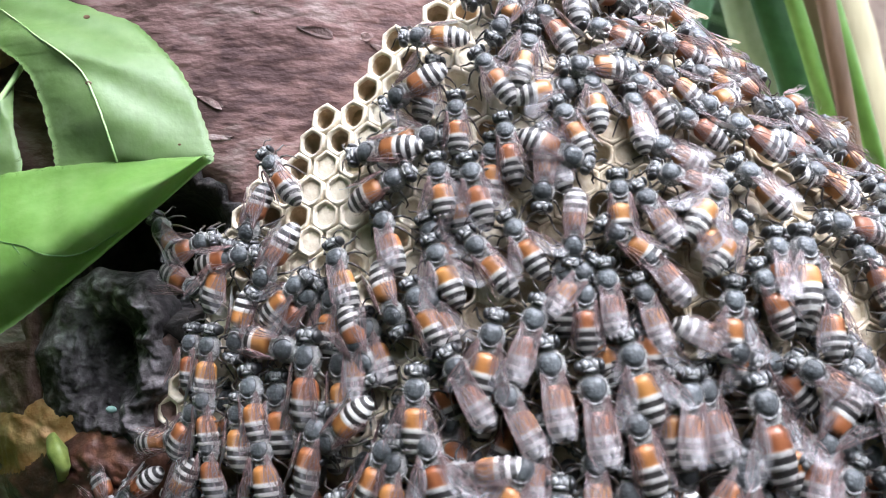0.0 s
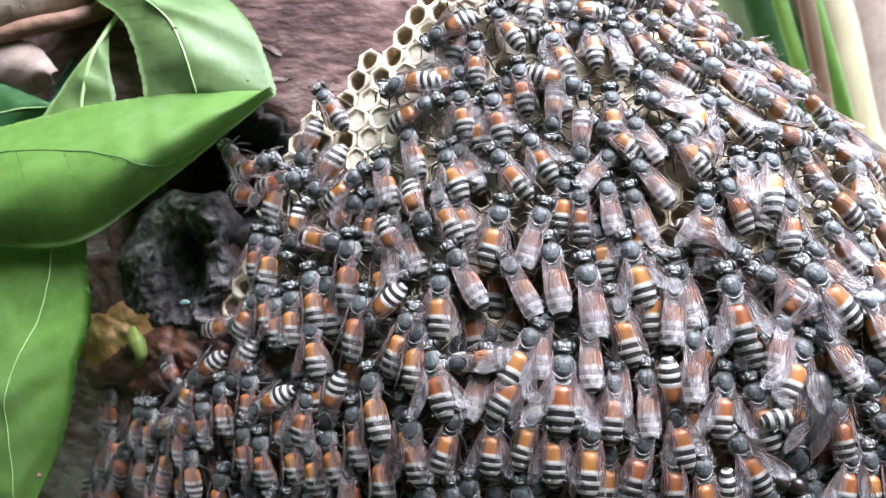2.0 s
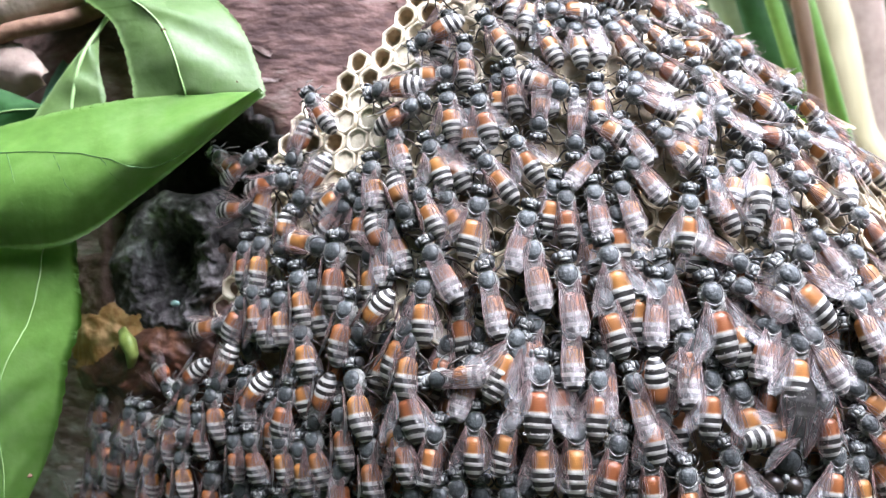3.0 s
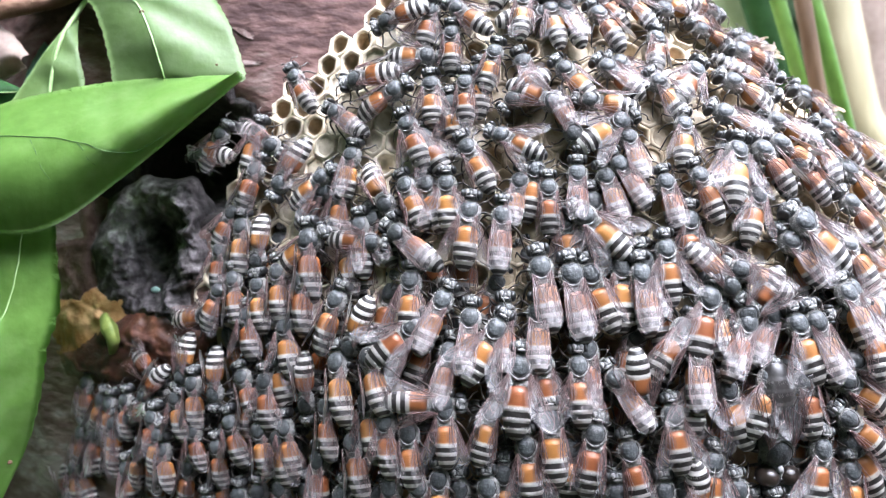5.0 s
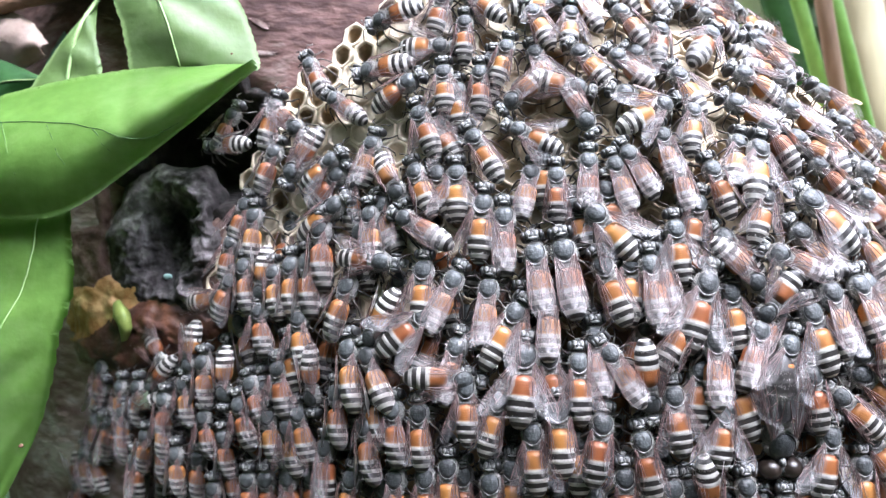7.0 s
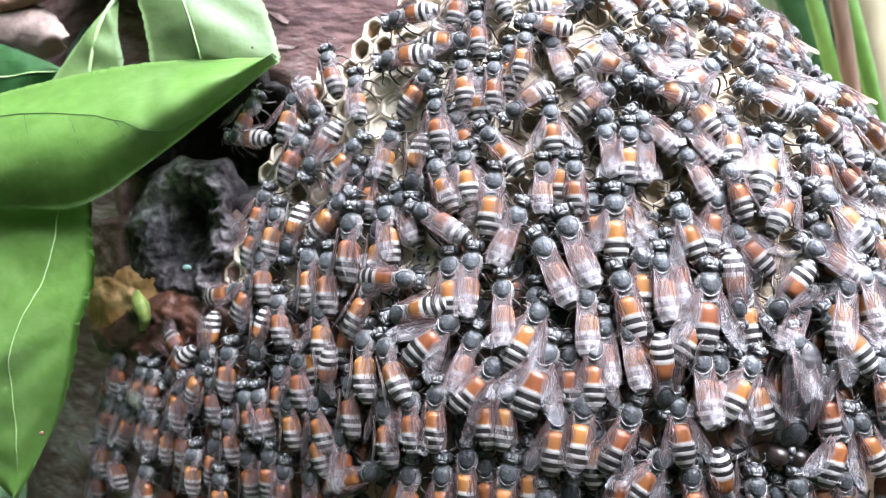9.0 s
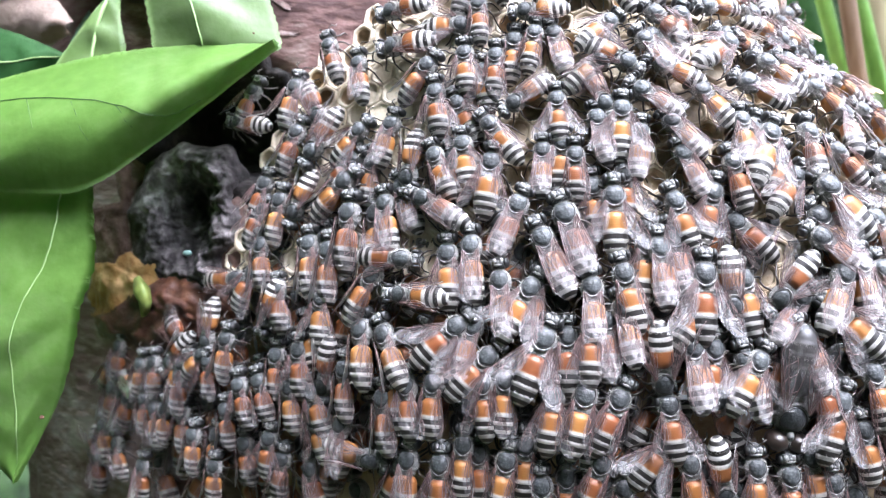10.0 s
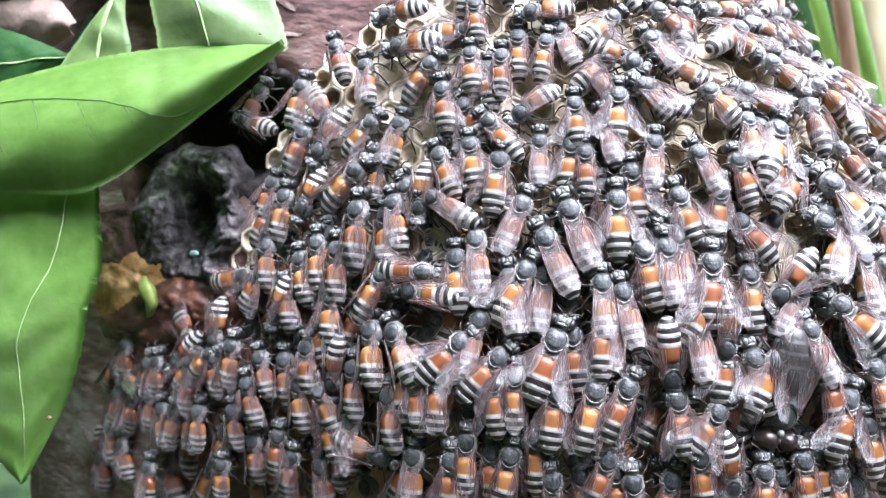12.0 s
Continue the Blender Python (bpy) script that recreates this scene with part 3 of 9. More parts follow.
def build_leaves():
    f = root("folded_leaf", (0, 0, 0), "broad green leaf folded over at its tip, with finely toothed edges", "leaf")
    top = [(-7.90, 1.25, 1.35), (-6.55, 0.95, 1.60), (-5.60, 0.72, 1.82), (-4.40, 0.55, 2.06), (-3.27, 0.42, 2.16), (-2.30, 0.47, 2.20)]
    low = [(-7.90, 0.95, 0.1), (-6.55, 0.65, 0.21), (-5.58, 0.4, 0.29), (-4.6, 0.3, 0.35), (-3.63, 0.3, 1.0), (-2.30, 0.46, 2.15)]
    serrated_sheet("blade", LEAF, f, top, low, 110, 24, 0.34, 0.008, 44, rib=[(0, 0.2), (0.3, 0.23), (0.44, 0.27), (0.51, 0.31), (0.62, 0.4), (0.7, 0.53), (0.76, 0.7), (0.82, 0.87), (0.88, 0.95)], ribs=7, thick=0.009, rib_mat=LEAF_CREASE_SHADE, ridge=0.1, creases=4, spots=2, skew=1.35)
    left = [(-3.95, 0.55, 1.98), (-3.92, 0.58, 2.25), (-4.18, 0.70, 3.05), (-4.67, 1.00, 3.48), (-5.23, 1.60, 3.95), (-6.20, 2.10, 4.60)]
    right = [(-2.32, 0.5, 2.12), (-2.31, 0.56, 2.28), (-2.58, 0.70, 2.99), (-3.00, 0.95, 3.50), (-3.62, 1.40, 4.06), (-4.60, 2.10, 4.75)]
    serrated_sheet("folded_tip", LEAF_BACK, f, left, right, 80, 20, 0.1, 0.016, 34, "pale green leaf underside", rib=[(0, 0.42), (0.3, 0.41), (0.55, 0.35), (0.8, 0.26), (1, 0.2)], ribs=6, thick=0.014, spots=3, ridge=0.16)

    h = root("hanging_leaf", (0, 0, 0), "long green leaf hanging down, with a pale midrib", "leaf")
    left = [(-5.60, 1.0, 1.05), (-6.15, 0.78, 0.10), (-6.45, 0.5, -0.90), (-6.40, 0.45, -1.93), (-5.95, 0.60, -2.78), (-5.52, 0.70, -3.30)]
    right = [(-4.7, 0.95, 1.05), (-4.63, 0.68, 0.34), (-4.48, 0.45, -0.50), (-4.60, 0.38, -1.05), (-4.70, 0.42, -1.60), (-4.95, 0.60, -2.28), (-5.47, 0.70, -3.28)]
    serrated_sheet("blade", LEAF, h, left, right, 60, 16, 0.08, 0.02, 16, rib=[(0, 0.76), (0.25, 0.72), (0.6, 0.54), (0.85, 0.5), (0.95, 0.5)], ribs=7, thick=0.011, spots=1)

    s = root("young_leaf", (0, 0, 0), "small pale green leaf on a stalk", "leaf")
    left = [(-5.60, 0.80, 1.45), (-5.20, 0.80, 1.98), (-4.80, 0.80, 2.57), (-4.53, 1.00, 3.03)]
    right = [(-4.40, 0.70, 1.45), (-4.30, 0.75, 2.10), (-4.40, 0.80, 2.57), (-4.47, 1.00, 3.03)]
    b = serrated_sheet("blade", LEAF_BACK, s, left, right, 30, 10, 0.06, 0.02, 12)
    stalk("stalk", b, [(-4.7, 0.66, 1.80), (-4.7, 0.7, 2.15), (-4.62, 0.78, 2.67), (-4.46, 0.95, 3.08), (-4.30, 1.05, 3.40)], 0.02, 0.036)

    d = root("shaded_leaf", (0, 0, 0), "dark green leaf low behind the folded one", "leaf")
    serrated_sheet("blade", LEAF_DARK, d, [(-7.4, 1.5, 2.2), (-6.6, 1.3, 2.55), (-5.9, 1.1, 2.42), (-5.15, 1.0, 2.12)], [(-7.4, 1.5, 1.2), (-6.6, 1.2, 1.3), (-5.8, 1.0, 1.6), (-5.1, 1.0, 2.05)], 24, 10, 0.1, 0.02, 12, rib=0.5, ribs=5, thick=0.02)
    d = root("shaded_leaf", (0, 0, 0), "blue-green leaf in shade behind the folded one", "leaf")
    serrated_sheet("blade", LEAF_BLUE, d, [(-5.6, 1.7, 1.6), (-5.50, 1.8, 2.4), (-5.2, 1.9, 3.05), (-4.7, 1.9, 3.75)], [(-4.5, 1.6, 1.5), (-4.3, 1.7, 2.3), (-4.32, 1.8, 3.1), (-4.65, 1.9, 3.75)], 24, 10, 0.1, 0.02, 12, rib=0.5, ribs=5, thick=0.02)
    d = root("dead_leaf", (0, 0, 0), "curled dry pinkish-beige leaf caught under a twig", "leaf")
    serrated_sheet("blade", DRY, d, [(-7.0, 1.7, 2.95), (-6.1, 1.45, 3.12), (-5.55, 1.35, 2.97), (-5.22, 1.3, 2.62)], [(-7.0, 1.7, 2.25), (-6.2, 1.5, 2.28), (-5.7, 1.45, 2.28), (-5.25, 1.3, 2.45)], 30, 12, 0.2, 0.05, 9)


def limb(name, points, radii, mat, label, category):
    bm = bmesh.new()
    n = 40
    pts = [curve(points, k / n) for k in range(n + 1)]
    rad = [np.interp(k / n, np.linspace(0, 1, len(radii)), radii) * (1 + 0.08 * noise.noise(Vector((k * 0.7, 1, 2)))) * CM for k in range(n + 1)]
    tube(bm, [at(*p) for p in pts], rad, 14)
    return tagged(part(name, bm, mat), label, category)


def build_distance():
    limb("side_branch", [(-9.5, 1.6, 2.2), (-6.39, 1.5, 3.33), (-5.51, 1.5, 3.66), (-4.56, 1.8, 4.10), (-2.6, 3.2, 5.4), (-1.2, 5.5, 6.8)], [0.3, 0.33, 0.35, 0.38, 0.45, 0.6], BRANCH, "pale brown branch behind the leaves", "branch")
    limb("twig", [(-9.5, 1.2, 2.4), (-6.38, 1.3, 2.98), (-5.63, 1.3, 3.18), (-4.88, 1.4, 3.38), (-4.27, 1.7, 3.78), (-3.3, 2.6, 4.4)], [0.1, 0.11, 0.12, 0.12, 0.13, 0.15], TWIG, "thin red-brown twig behind the leaves", "twig")
    def strip(name, mat, label, category, y, x_top, x_low, w, z_top=5.2, z_low=3.7, group=""):
        """A long narrow blade that leans along one straight line and tapers at both ends."""
        # scaled about the camera's eye, so near strips keep their place in its view
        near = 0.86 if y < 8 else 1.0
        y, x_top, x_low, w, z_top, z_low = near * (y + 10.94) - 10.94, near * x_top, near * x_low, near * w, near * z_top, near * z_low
        k = (x_top - x_low) / (z_top - z_low)
        d = root(name, (0, 0, 0), label, category, group)
        steps = [(16, 0.3), (10, 0.8), (5, 1.0), (2, 1.0), (-1, 0.9), (-4, 0.6), (-7, 0.1)]
        line = [(x_low + k * (z - z_low), z, w * f) for z, f in steps]
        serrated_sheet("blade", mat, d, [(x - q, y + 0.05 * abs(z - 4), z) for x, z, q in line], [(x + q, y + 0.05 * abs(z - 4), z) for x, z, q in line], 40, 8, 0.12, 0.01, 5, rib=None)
    leafy = "strap leaves behind the comb"
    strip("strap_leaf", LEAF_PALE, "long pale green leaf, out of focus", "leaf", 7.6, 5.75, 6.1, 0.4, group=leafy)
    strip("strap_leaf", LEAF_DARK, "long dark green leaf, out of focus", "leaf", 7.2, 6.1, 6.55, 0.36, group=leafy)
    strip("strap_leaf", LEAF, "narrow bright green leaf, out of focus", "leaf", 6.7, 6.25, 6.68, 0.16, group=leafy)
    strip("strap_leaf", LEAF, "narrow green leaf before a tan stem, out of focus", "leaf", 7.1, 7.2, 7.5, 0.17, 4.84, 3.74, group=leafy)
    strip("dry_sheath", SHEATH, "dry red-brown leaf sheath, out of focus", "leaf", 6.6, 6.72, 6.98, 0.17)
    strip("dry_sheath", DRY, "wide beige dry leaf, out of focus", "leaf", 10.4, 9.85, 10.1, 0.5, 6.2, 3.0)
    # leaves added here; their dark green paints the darkness of a deep hollow
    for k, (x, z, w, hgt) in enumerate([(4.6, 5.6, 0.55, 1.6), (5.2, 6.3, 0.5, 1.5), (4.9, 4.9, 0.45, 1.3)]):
        d = root("shaded_leaf", (0, 0, 0), "added dark leaf standing in for a dark hollow", "leaf")
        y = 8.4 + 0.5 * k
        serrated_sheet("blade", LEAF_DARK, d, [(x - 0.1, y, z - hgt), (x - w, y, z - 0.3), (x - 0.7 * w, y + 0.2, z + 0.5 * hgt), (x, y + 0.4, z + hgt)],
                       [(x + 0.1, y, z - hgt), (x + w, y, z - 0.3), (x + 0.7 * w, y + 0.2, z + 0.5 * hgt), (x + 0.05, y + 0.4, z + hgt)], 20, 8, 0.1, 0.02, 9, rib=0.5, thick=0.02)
    d = root("background_stem", (0, 0, 0), "smooth tan stem, out of focus", "stem")
    points = [(4.8, 9, 16), (7.2, 9, 8), (8.2, 9, 5.58), (8.68, 9, 3.25), (9.8, 9, -2), (13, 9, -30), (16, 9, -131)]
    bm = bmesh.new()
    pts = [curve(points, k / 80) for k in range(81)]
    tube(bm, [at(*p) for p in pts], [(0.56 + 0.02 * noise.noise(Vector((k * 0.3, 3, 1)))) * CM for k in range(81)], 18)
    part("stem_body", bm, STEM, d)
    for k in (10, 48):
        bm = bmesh.new()
        tube(bm, [at(*(pts[k] + (pts[k + 1] - pts[k]) * f)) for f in (0, 0.05, 0.1)], [0.57 * CM, 0.6 * CM, 0.57 * CM], 18)
        part("ring_scar", bm, BRANCH, d, "raised ring scar")


# ---- bees (millimetres) ----
FORE_VEINS = (((0, 0.1), (0.3, 0.03), (0.6, 0.02), (0.8, 0.08), (0.93, 0.3)), ((0, 0.2), (0.3, 0.14), (0.55, 0.11), (0.74, 0.06)),
              ((0.03, 0.35), (0.25, 0.35), (0.45, 0.31), (0.62, 0.3), (0.82, 0.34)), ((0.03, 0.45), (0.25, 0.51), (0.5, 0.6), (0.72, 0.63)),
              ((0.03, 0.62), (0.25, 0.74), (0.5, 0.87)), ((0.45, 0.13), (0.6, 0.2), (0.78, 0.15), (0.86, 0.15)), ((0.4, 0.13), (0.46, 0.31)),
              ((0.45, 0.31), (0.5, 0.6)), ((0.62, 0.3), (0.68, 0.62)), ((0.58, 0.19), (0.62, 0.3)), ((0.25, 0.51), (0.28, 0.75)))
HIND_VEINS = (((0, 0.1), (0.5, 0.05), (0.82, 0.16)), ((0.03, 0.3), (0.4, 0.35), (0.72, 0.4)), ((0.03, 0.5), (0.4, 0.66), (0.62, 0.8)), ((0.4, 0.35), (0.46, 0.68)))


def wing_blade(bm, length, width, nu, nv, wave, veins):
    """One wing in millimetres, its root at the origin and its tip towards -y: a pleated film and the veins that stiffen it."""
    def place(u, v):
        wid = width * (0.16 + 0.84 * math.sin(math.pi * 0.5 * min(u / 0.62, 1)) ** 0.8) * (1 if u < 0.62 else math.sqrt(max(1 - ((u - 0.62) / 0.382) ** 2, 0.0001)))
        lead = 0.24 * width * math.sin(math.pi * 0.5 * u) - 0.25 * width * max(0, (u - 0.75) / 0.25) ** 2
        return Vector((lead - wid * v, -length * u, wave * (0.09 * math.sin(5 * u + 3 * v) + 0.05 * math.sin(19 * v) + 0.04 * math.sin(9 * u + 21 * v))))
    g = [[bm.verts.new(place(1 - (1 - i / nu) ** 1.5, j / nv)) for j in range(nv + 1)] for i in range(nu + 1)]
    for i in range(nu):
        for j in range(nv):
            bm.faces.new((g[i][j], g[i + 1][j], g[i + 1][j + 1], g[i][j + 1]))
    for line in veins:
        flat = [(u, v, 0) for u, v in line]
        n = 3 if len(line) == 2 else 2 * len(line)
        pts = [curve(flat, q / n) for q in range(n + 1)]
        tube(bm, [place(p.x, p.y) + Vector((0, 0, 0.01)) for p in pts], [0.052 * (1 - 0.5 * p.x) for p in pts], 3, 1, False)


def rim_plates(back, outline, thorax, k):
    """The black seam round the shield and the pale crescent behind it."""
    bm = bmesh.new()
    ring = [back(*outline(t, 1.03), 0.0) for t in [math.pi * (0.8 + 1.4 * i / 18) for i in range(19)]]
    tube(bm, ring, [0.055 * k] * 19, 5)
    part("suture", bm, BLACK, thorax, "black seam round the shield")
    bm = bmesh.new()
    arc = [back(*outline(-math.pi / 2 + t, 1.22), 0.02) for t in (-1.1, -0.8, -0.5, -0.2, 0.2, 0.5, 0.8, 1.1)]
    tube(bm, arc, [q * k for q in (0.03, 0.07, 0.1, 0.12, 0.12, 0.1, 0.07, 0.03)], 8)
    part("scutellum", bm, CROWN, thorax, "mottled grey crescent plate")


def build_bee(name, label, spread, fold, film, size=1.0, drone=False, covered=False):
    """One bee with its parts; of a covered one, which clings beneath others, only the back shows."""
    k = size * MM
    b = root(name, (0, 0, 0), label, "bee", "bees on the comb")
    def back(x, y, lift=0.0):
        """A point on the back of the thorax."""
        return Vector((x, y, 1.6 + 1.15 * math.sqrt(max(1 - (abs(x) / 1.27) ** 2.3 - (abs(y) / 1.55) ** 2.3, 0.02)) + lift)) * k
    def outline(a, f):
        c, q = math.cos(a), math.sin(a)
        return 0.93 * f * math.copysign(abs(c) ** (0.75 if q > 0 else 1), c) * (1 - 0.25 * max(0, -q) ** 1.5), 0.2 + 1.0 * f * math.copysign(abs(q) ** (0.85 if q > 0 else 1), q)
    # thorax: a furry barrel that carries a smooth dark shield and, behind it, a crescent plate
    bm = bmesh.new()
    ball(bm, (0, 0, 1.6 * k), (1.27 * k, 1.52 * k, 1.1 * k), 10, 16)
    ball(bm, (0, -1.3 * k, 1.75 * k), (0.95 * k, 0.5 * k, 0.62 * k), 6, 12)
    thorax = part("thorax", bm, PILE, b, "furry grey thorax")
    bm = bmesh.new()
    grid = []
    for i in range(9):
        f = i / 8
        grid.append([])
        for s in range(24):
            x, y = outline(2 * math.pi * s / 24, f)
            dent = 0.09 * math.exp(-(x / 0.16) ** 2) * max(0, y) + 0.05 * math.exp(-((abs(x) - 0.55) / 0.1) ** 2) * max(0, 0.6 - abs(y))
            grid[-1].append(bm.verts.new(back(x, y, 0.09 - dent - 0.1 * f**6)))
    for r0, r1 in zip(grid, grid[1:]):
        for s in range(24):
            bm.faces.new((r0[s], r0[(s + 1) % 24], r1[(s + 1) % 24], r1[s]))
    bmesh.ops.remove_doubles(bm, verts=bm.verts[:], dist=1e-7)
    part("shield", bm, SLATE, thorax, "smooth slate grey shield")
    if not covered:
        rim_plates(back, outline, thorax, k)
    rnd = random.Random(5)
    bm = bmesh.new()
    def hair(p, q, t):
        bm.faces.new([bm.verts.new(v) for v in (p - t, p + t, q)])
    for _ in range(800):
        a, c = rnd.uniform(0, 2 * math.pi), rnd.triangular(-0.3, 0.74, 0.55)
        s = math.sqrt(1 - c * c)
        n = Vector((s * math.cos(a), s * math.sin(a), c))
        p = Vector((n.x * 1.25, n.y * 1.5, 1.6 + n.z * 1.08)) * k
        t = Vector((rnd.uniform(-1, 1), rnd.uniform(-1, 1), rnd.uniform(-1, 1)))
        t = n.cross(t).normalized() * 0.02 * k
        hair(p, p + (n + Vector((rnd.uniform(-0.6, 0.6), rnd.uniform(-0.9, 0.4), rnd.uniform(-0.5, 0.2)))).normalized() * rnd.uniform(0.14, 0.32) * k, t)
    for _ in range(110):
        a = rnd.uniform(-1.3, 1.3)
        p = Vector((0.95 * math.sin(a), -0.5 - 0.85 * math.cos(a), 2.1 + 0.2 * math.cos(a))) * k
        hair(p, p + Vector((rnd.uniform(-0.1, 0.1) + 0.15 * math.sin(a), -0.4, 0.05)) * k, Vector((0.018, 0, 0)) * k)
    for _ in range(60 if drone else 170):
        n = Vector((rnd.uniform(-0.5, 0.5), rnd.uniform(-0.5, 0.9), rnd.uniform(0.15, 1))).normalized()
        p = Vector((1.1 * n.x, 2.05 + 0.75 * n.y, 1.6 + 1.03 * n.z)) * k
        hair(p, p + (n + Vector((rnd.uniform(-0.5, 0.5), rnd.uniform(-0.3, 0.5), 0))).normalized() * rnd.uniform(0.12, 0.26) * k, Vector((0.02, 0, 0)) * k)
    for _ in range(130):
        a = rnd.uniform(0.1, math.pi - 0.1)
        y = rnd.choice((2.0, 2.95, 3.85)) + rnd.uniform(0, 0.25)
        w = 1.27 if y > 0.3 else 1.05
        p = Vector((w * math.cos(a), -1.5 - y, 1.9 - 0.02 * y * y + 0.87 * w * math.sin(a))) * k
        hair(p, p + Vector((rnd.uniform(-0.1, 0.1) + 0.05 * math.cos(a), -0.2, 0.04 * math.sin(a))) * k, Vector((0.016, 0, 0)) * k)
    part("fur", bm, FUR, b, "short pale grey fur", smooth=False)
    # head: broad and flat from front to back, with a bare black rim and a pale hairy crown
    wide = 1.35 if drone else 1.0
    bm = bmesh.new()
    ball(bm, (0, 2.06 * k, 1.6 * k), (1.12 * wide * k, 0.76 * k, 1.05 * k), 9, 16)
    ball(bm, (0, 2.5 * k, 1.45 * k), (0.62 * k, 0.4 * k, 0.8 * k), 7, 10)
    head = part("head", bm, FACE, b)
    bm = bmesh.new()
    if drone:
        ball(bm, (0, 1.5 * k, 2.48 * k), (0.3 * k, 0.4 * k, 0.26 * k), 6, 10)
    else:
        for s in (-1, 1):
            ball(bm, (s * 0.36 * k, 2.2 * k, 2.42 * k), (0.33 * k, 0.36 * k, 0.24 * k), 6, 9)
        ball(bm, (0, 1.75 * k, 2.5 * k), (0.5 * k, 0.16 * k, 0.16 * k), 5, 9)
        for v in bm.verts:
            v.co += v.co.normalized() * 0.07 * k * noise.noise(v.co * 4200)
    part("brow", bm, CROWN, head, "pale mottled brow")
    for s in (-1, 1):
        bm = bmesh.new()
        if drone:
            ball(bm, (s * 0.76 * k, 2.1 * k, 2.0 * k), (0.9 * k, 0.8 * k, 1.05 * k), 10, 14)
        else:
            ball(bm, (s * 0.88 * k, 2.06 * k, 1.72 * k), (0.34 * k, 0.58 * k, 0.88 * k), 9, 12)
        part("eye", bm, BIG_EYE if drone else EYE, head, "large brown eye" if drone else "black eye")
        if covered:
            continue
        bm = bmesh.new()
        bend = 0.25 if s > 0 else 0.0
        tube(bm, [Vector(p) * k for p in ((s * 0.22, 2.65, 1.9), (s * (0.5 + bend), 2.98, 2.25), (s * (0.85 + bend), 3.2, 2.15), (s * (1.1 + bend), 3.45 - bend, 1.7), (s * (1.25 + bend), 3.85 - bend, 1.2))],
             [0.075 * k, 0.075 * k, 0.1 * k, 0.1 * k, 0.08 * k], 6)
        part("antenna", bm, LEG, head)
    if drone:
        bm = bmesh.new()
        tube(bm, [Vector((1.75 * math.sin(t), 2.05 + 0.78 * math.cos(t) * (1 - 0.25 * math.exp(-(t * 4) ** 2)), 2.0)) * k for t in [-1.5 + 0.25 * i for i in range(13)]], [0.07 * k] * 13, 6)
        part("eye_rim", bm, PILE, head, "pale rim round the eyes")
    # abdomen: broad from the waist, lapped ring by ring, blunt at the tip
    bm = bmesh.new()
    long = 5.25
    rings = []
    nseg = 44
    for i in range(nseg + 1):
        u = i / nseg
        w = 1.3 * (1 - (1 - min(u / 0.2, 1)) ** 2.2) ** 0.5 * (0.93 + 0.07 * min(u / 0.4, 1))
        if u > 0.5:
            w *= math.sqrt(max(1 - ((u - 0.5) / 0.502) ** 2.2, 0.0))
        w = max(w, 0.3 if u < 0.1 else 0.1)
        w *= 1 + (0.055 if u > 0.36 else 0.012) * ((u * 6.1 + 0.1) % 1.0 - 0.5)
        y, z = -1.45 - long * u, 1.85 - 0.15 * u - 0.55 * u * u
        rings.append([bm.verts.new(Vector((w * math.cos(a), y, z + 0.84 * w * math.sin(a))) * k) for a in (2 * math.pi * s / 20 for s in range(20))])
    for i in range(nseg):
        for s in range(20):
            bm.faces.new((rings[i][s], rings[i][(s + 1) % 20], rings[i + 1][(s + 1) % 20], rings[i + 1][s]))
    bm.faces.new(rings[0])
    bm.faces.new(rings[-1])
    abdomen = part("abdomen", bm, [BLACK if drone else ABDOMEN], b, "dark abdomen" if drone else "orange abdomen with black and white bands at the tip")
    lengthwise = abdomen.data.attributes.new("along", "FLOAT", "POINT")
    lengthwise.data.foreach_set("value", [v.co.y / size for v in abdomen.data.vertices])
    # wings
    over = fold < 12 and not drone
    rise = 2 if fold > 30 else (-7 if over else -4)
    for s in (-1, 1):
        for kind, length, width, start, turn in (("forewing", 5.9, 2.0, (s * 1.0, -0.4, 2.62 + 0.06 * s * over), spread), ("hindwing", 4.4, 1.45, (s * 1.0, -0.8, 2.5), spread * 0.8 + 2)):
            fore = kind == "forewing"
            if covered and not fore:
                continue
            bm = bmesh.new()
            wing_blade(bm, length, width, 14 if fore else 9, 9 if fore else 6, 0.7 if over else 1.0, FORE_VEINS if fore else HIND_VEINS)
            m = Matrix.Translation(Vector(start) * k) @ pose(0, 0, 0, rise if fore else rise + 3, 0, s * turn) @ pose(0, 0, 0, 0, s * fold, 0)
            bm.transform(m @ Matrix.Diagonal((s * k, k, k, 1)))
            part(kind, bm, [film, VEIN], b, "clear wing with brown veins")
    # legs: thigh, shin and a thin foot
    for s in () if covered else (-1, 1):
        for y0, yk, yf, reach in ((0.9, 1.6, 2.4, 2.1), (0.1, 0.2, -0.1, 2.5), (-0.7, -1.7, -2.9, 2.4)):
            bm = bmesh.new()
            tube(bm, [Vector(p) * k for p in ((s * 0.8, y0, 1.2), (s * (reach * 0.62), (y0 + yk) / 2, 1.75), (s * reach * 0.8, yk, 1.1), (s * reach, yf, 0.15), (s * (reach + 0.25), yf - 0.5, 0.08))],
                 [0.13 * k, 0.15 * k, 0.13 * k, 0.1 * k, 0.05 * k], 6)
            part("leg", bm, LEG, b)
    return b


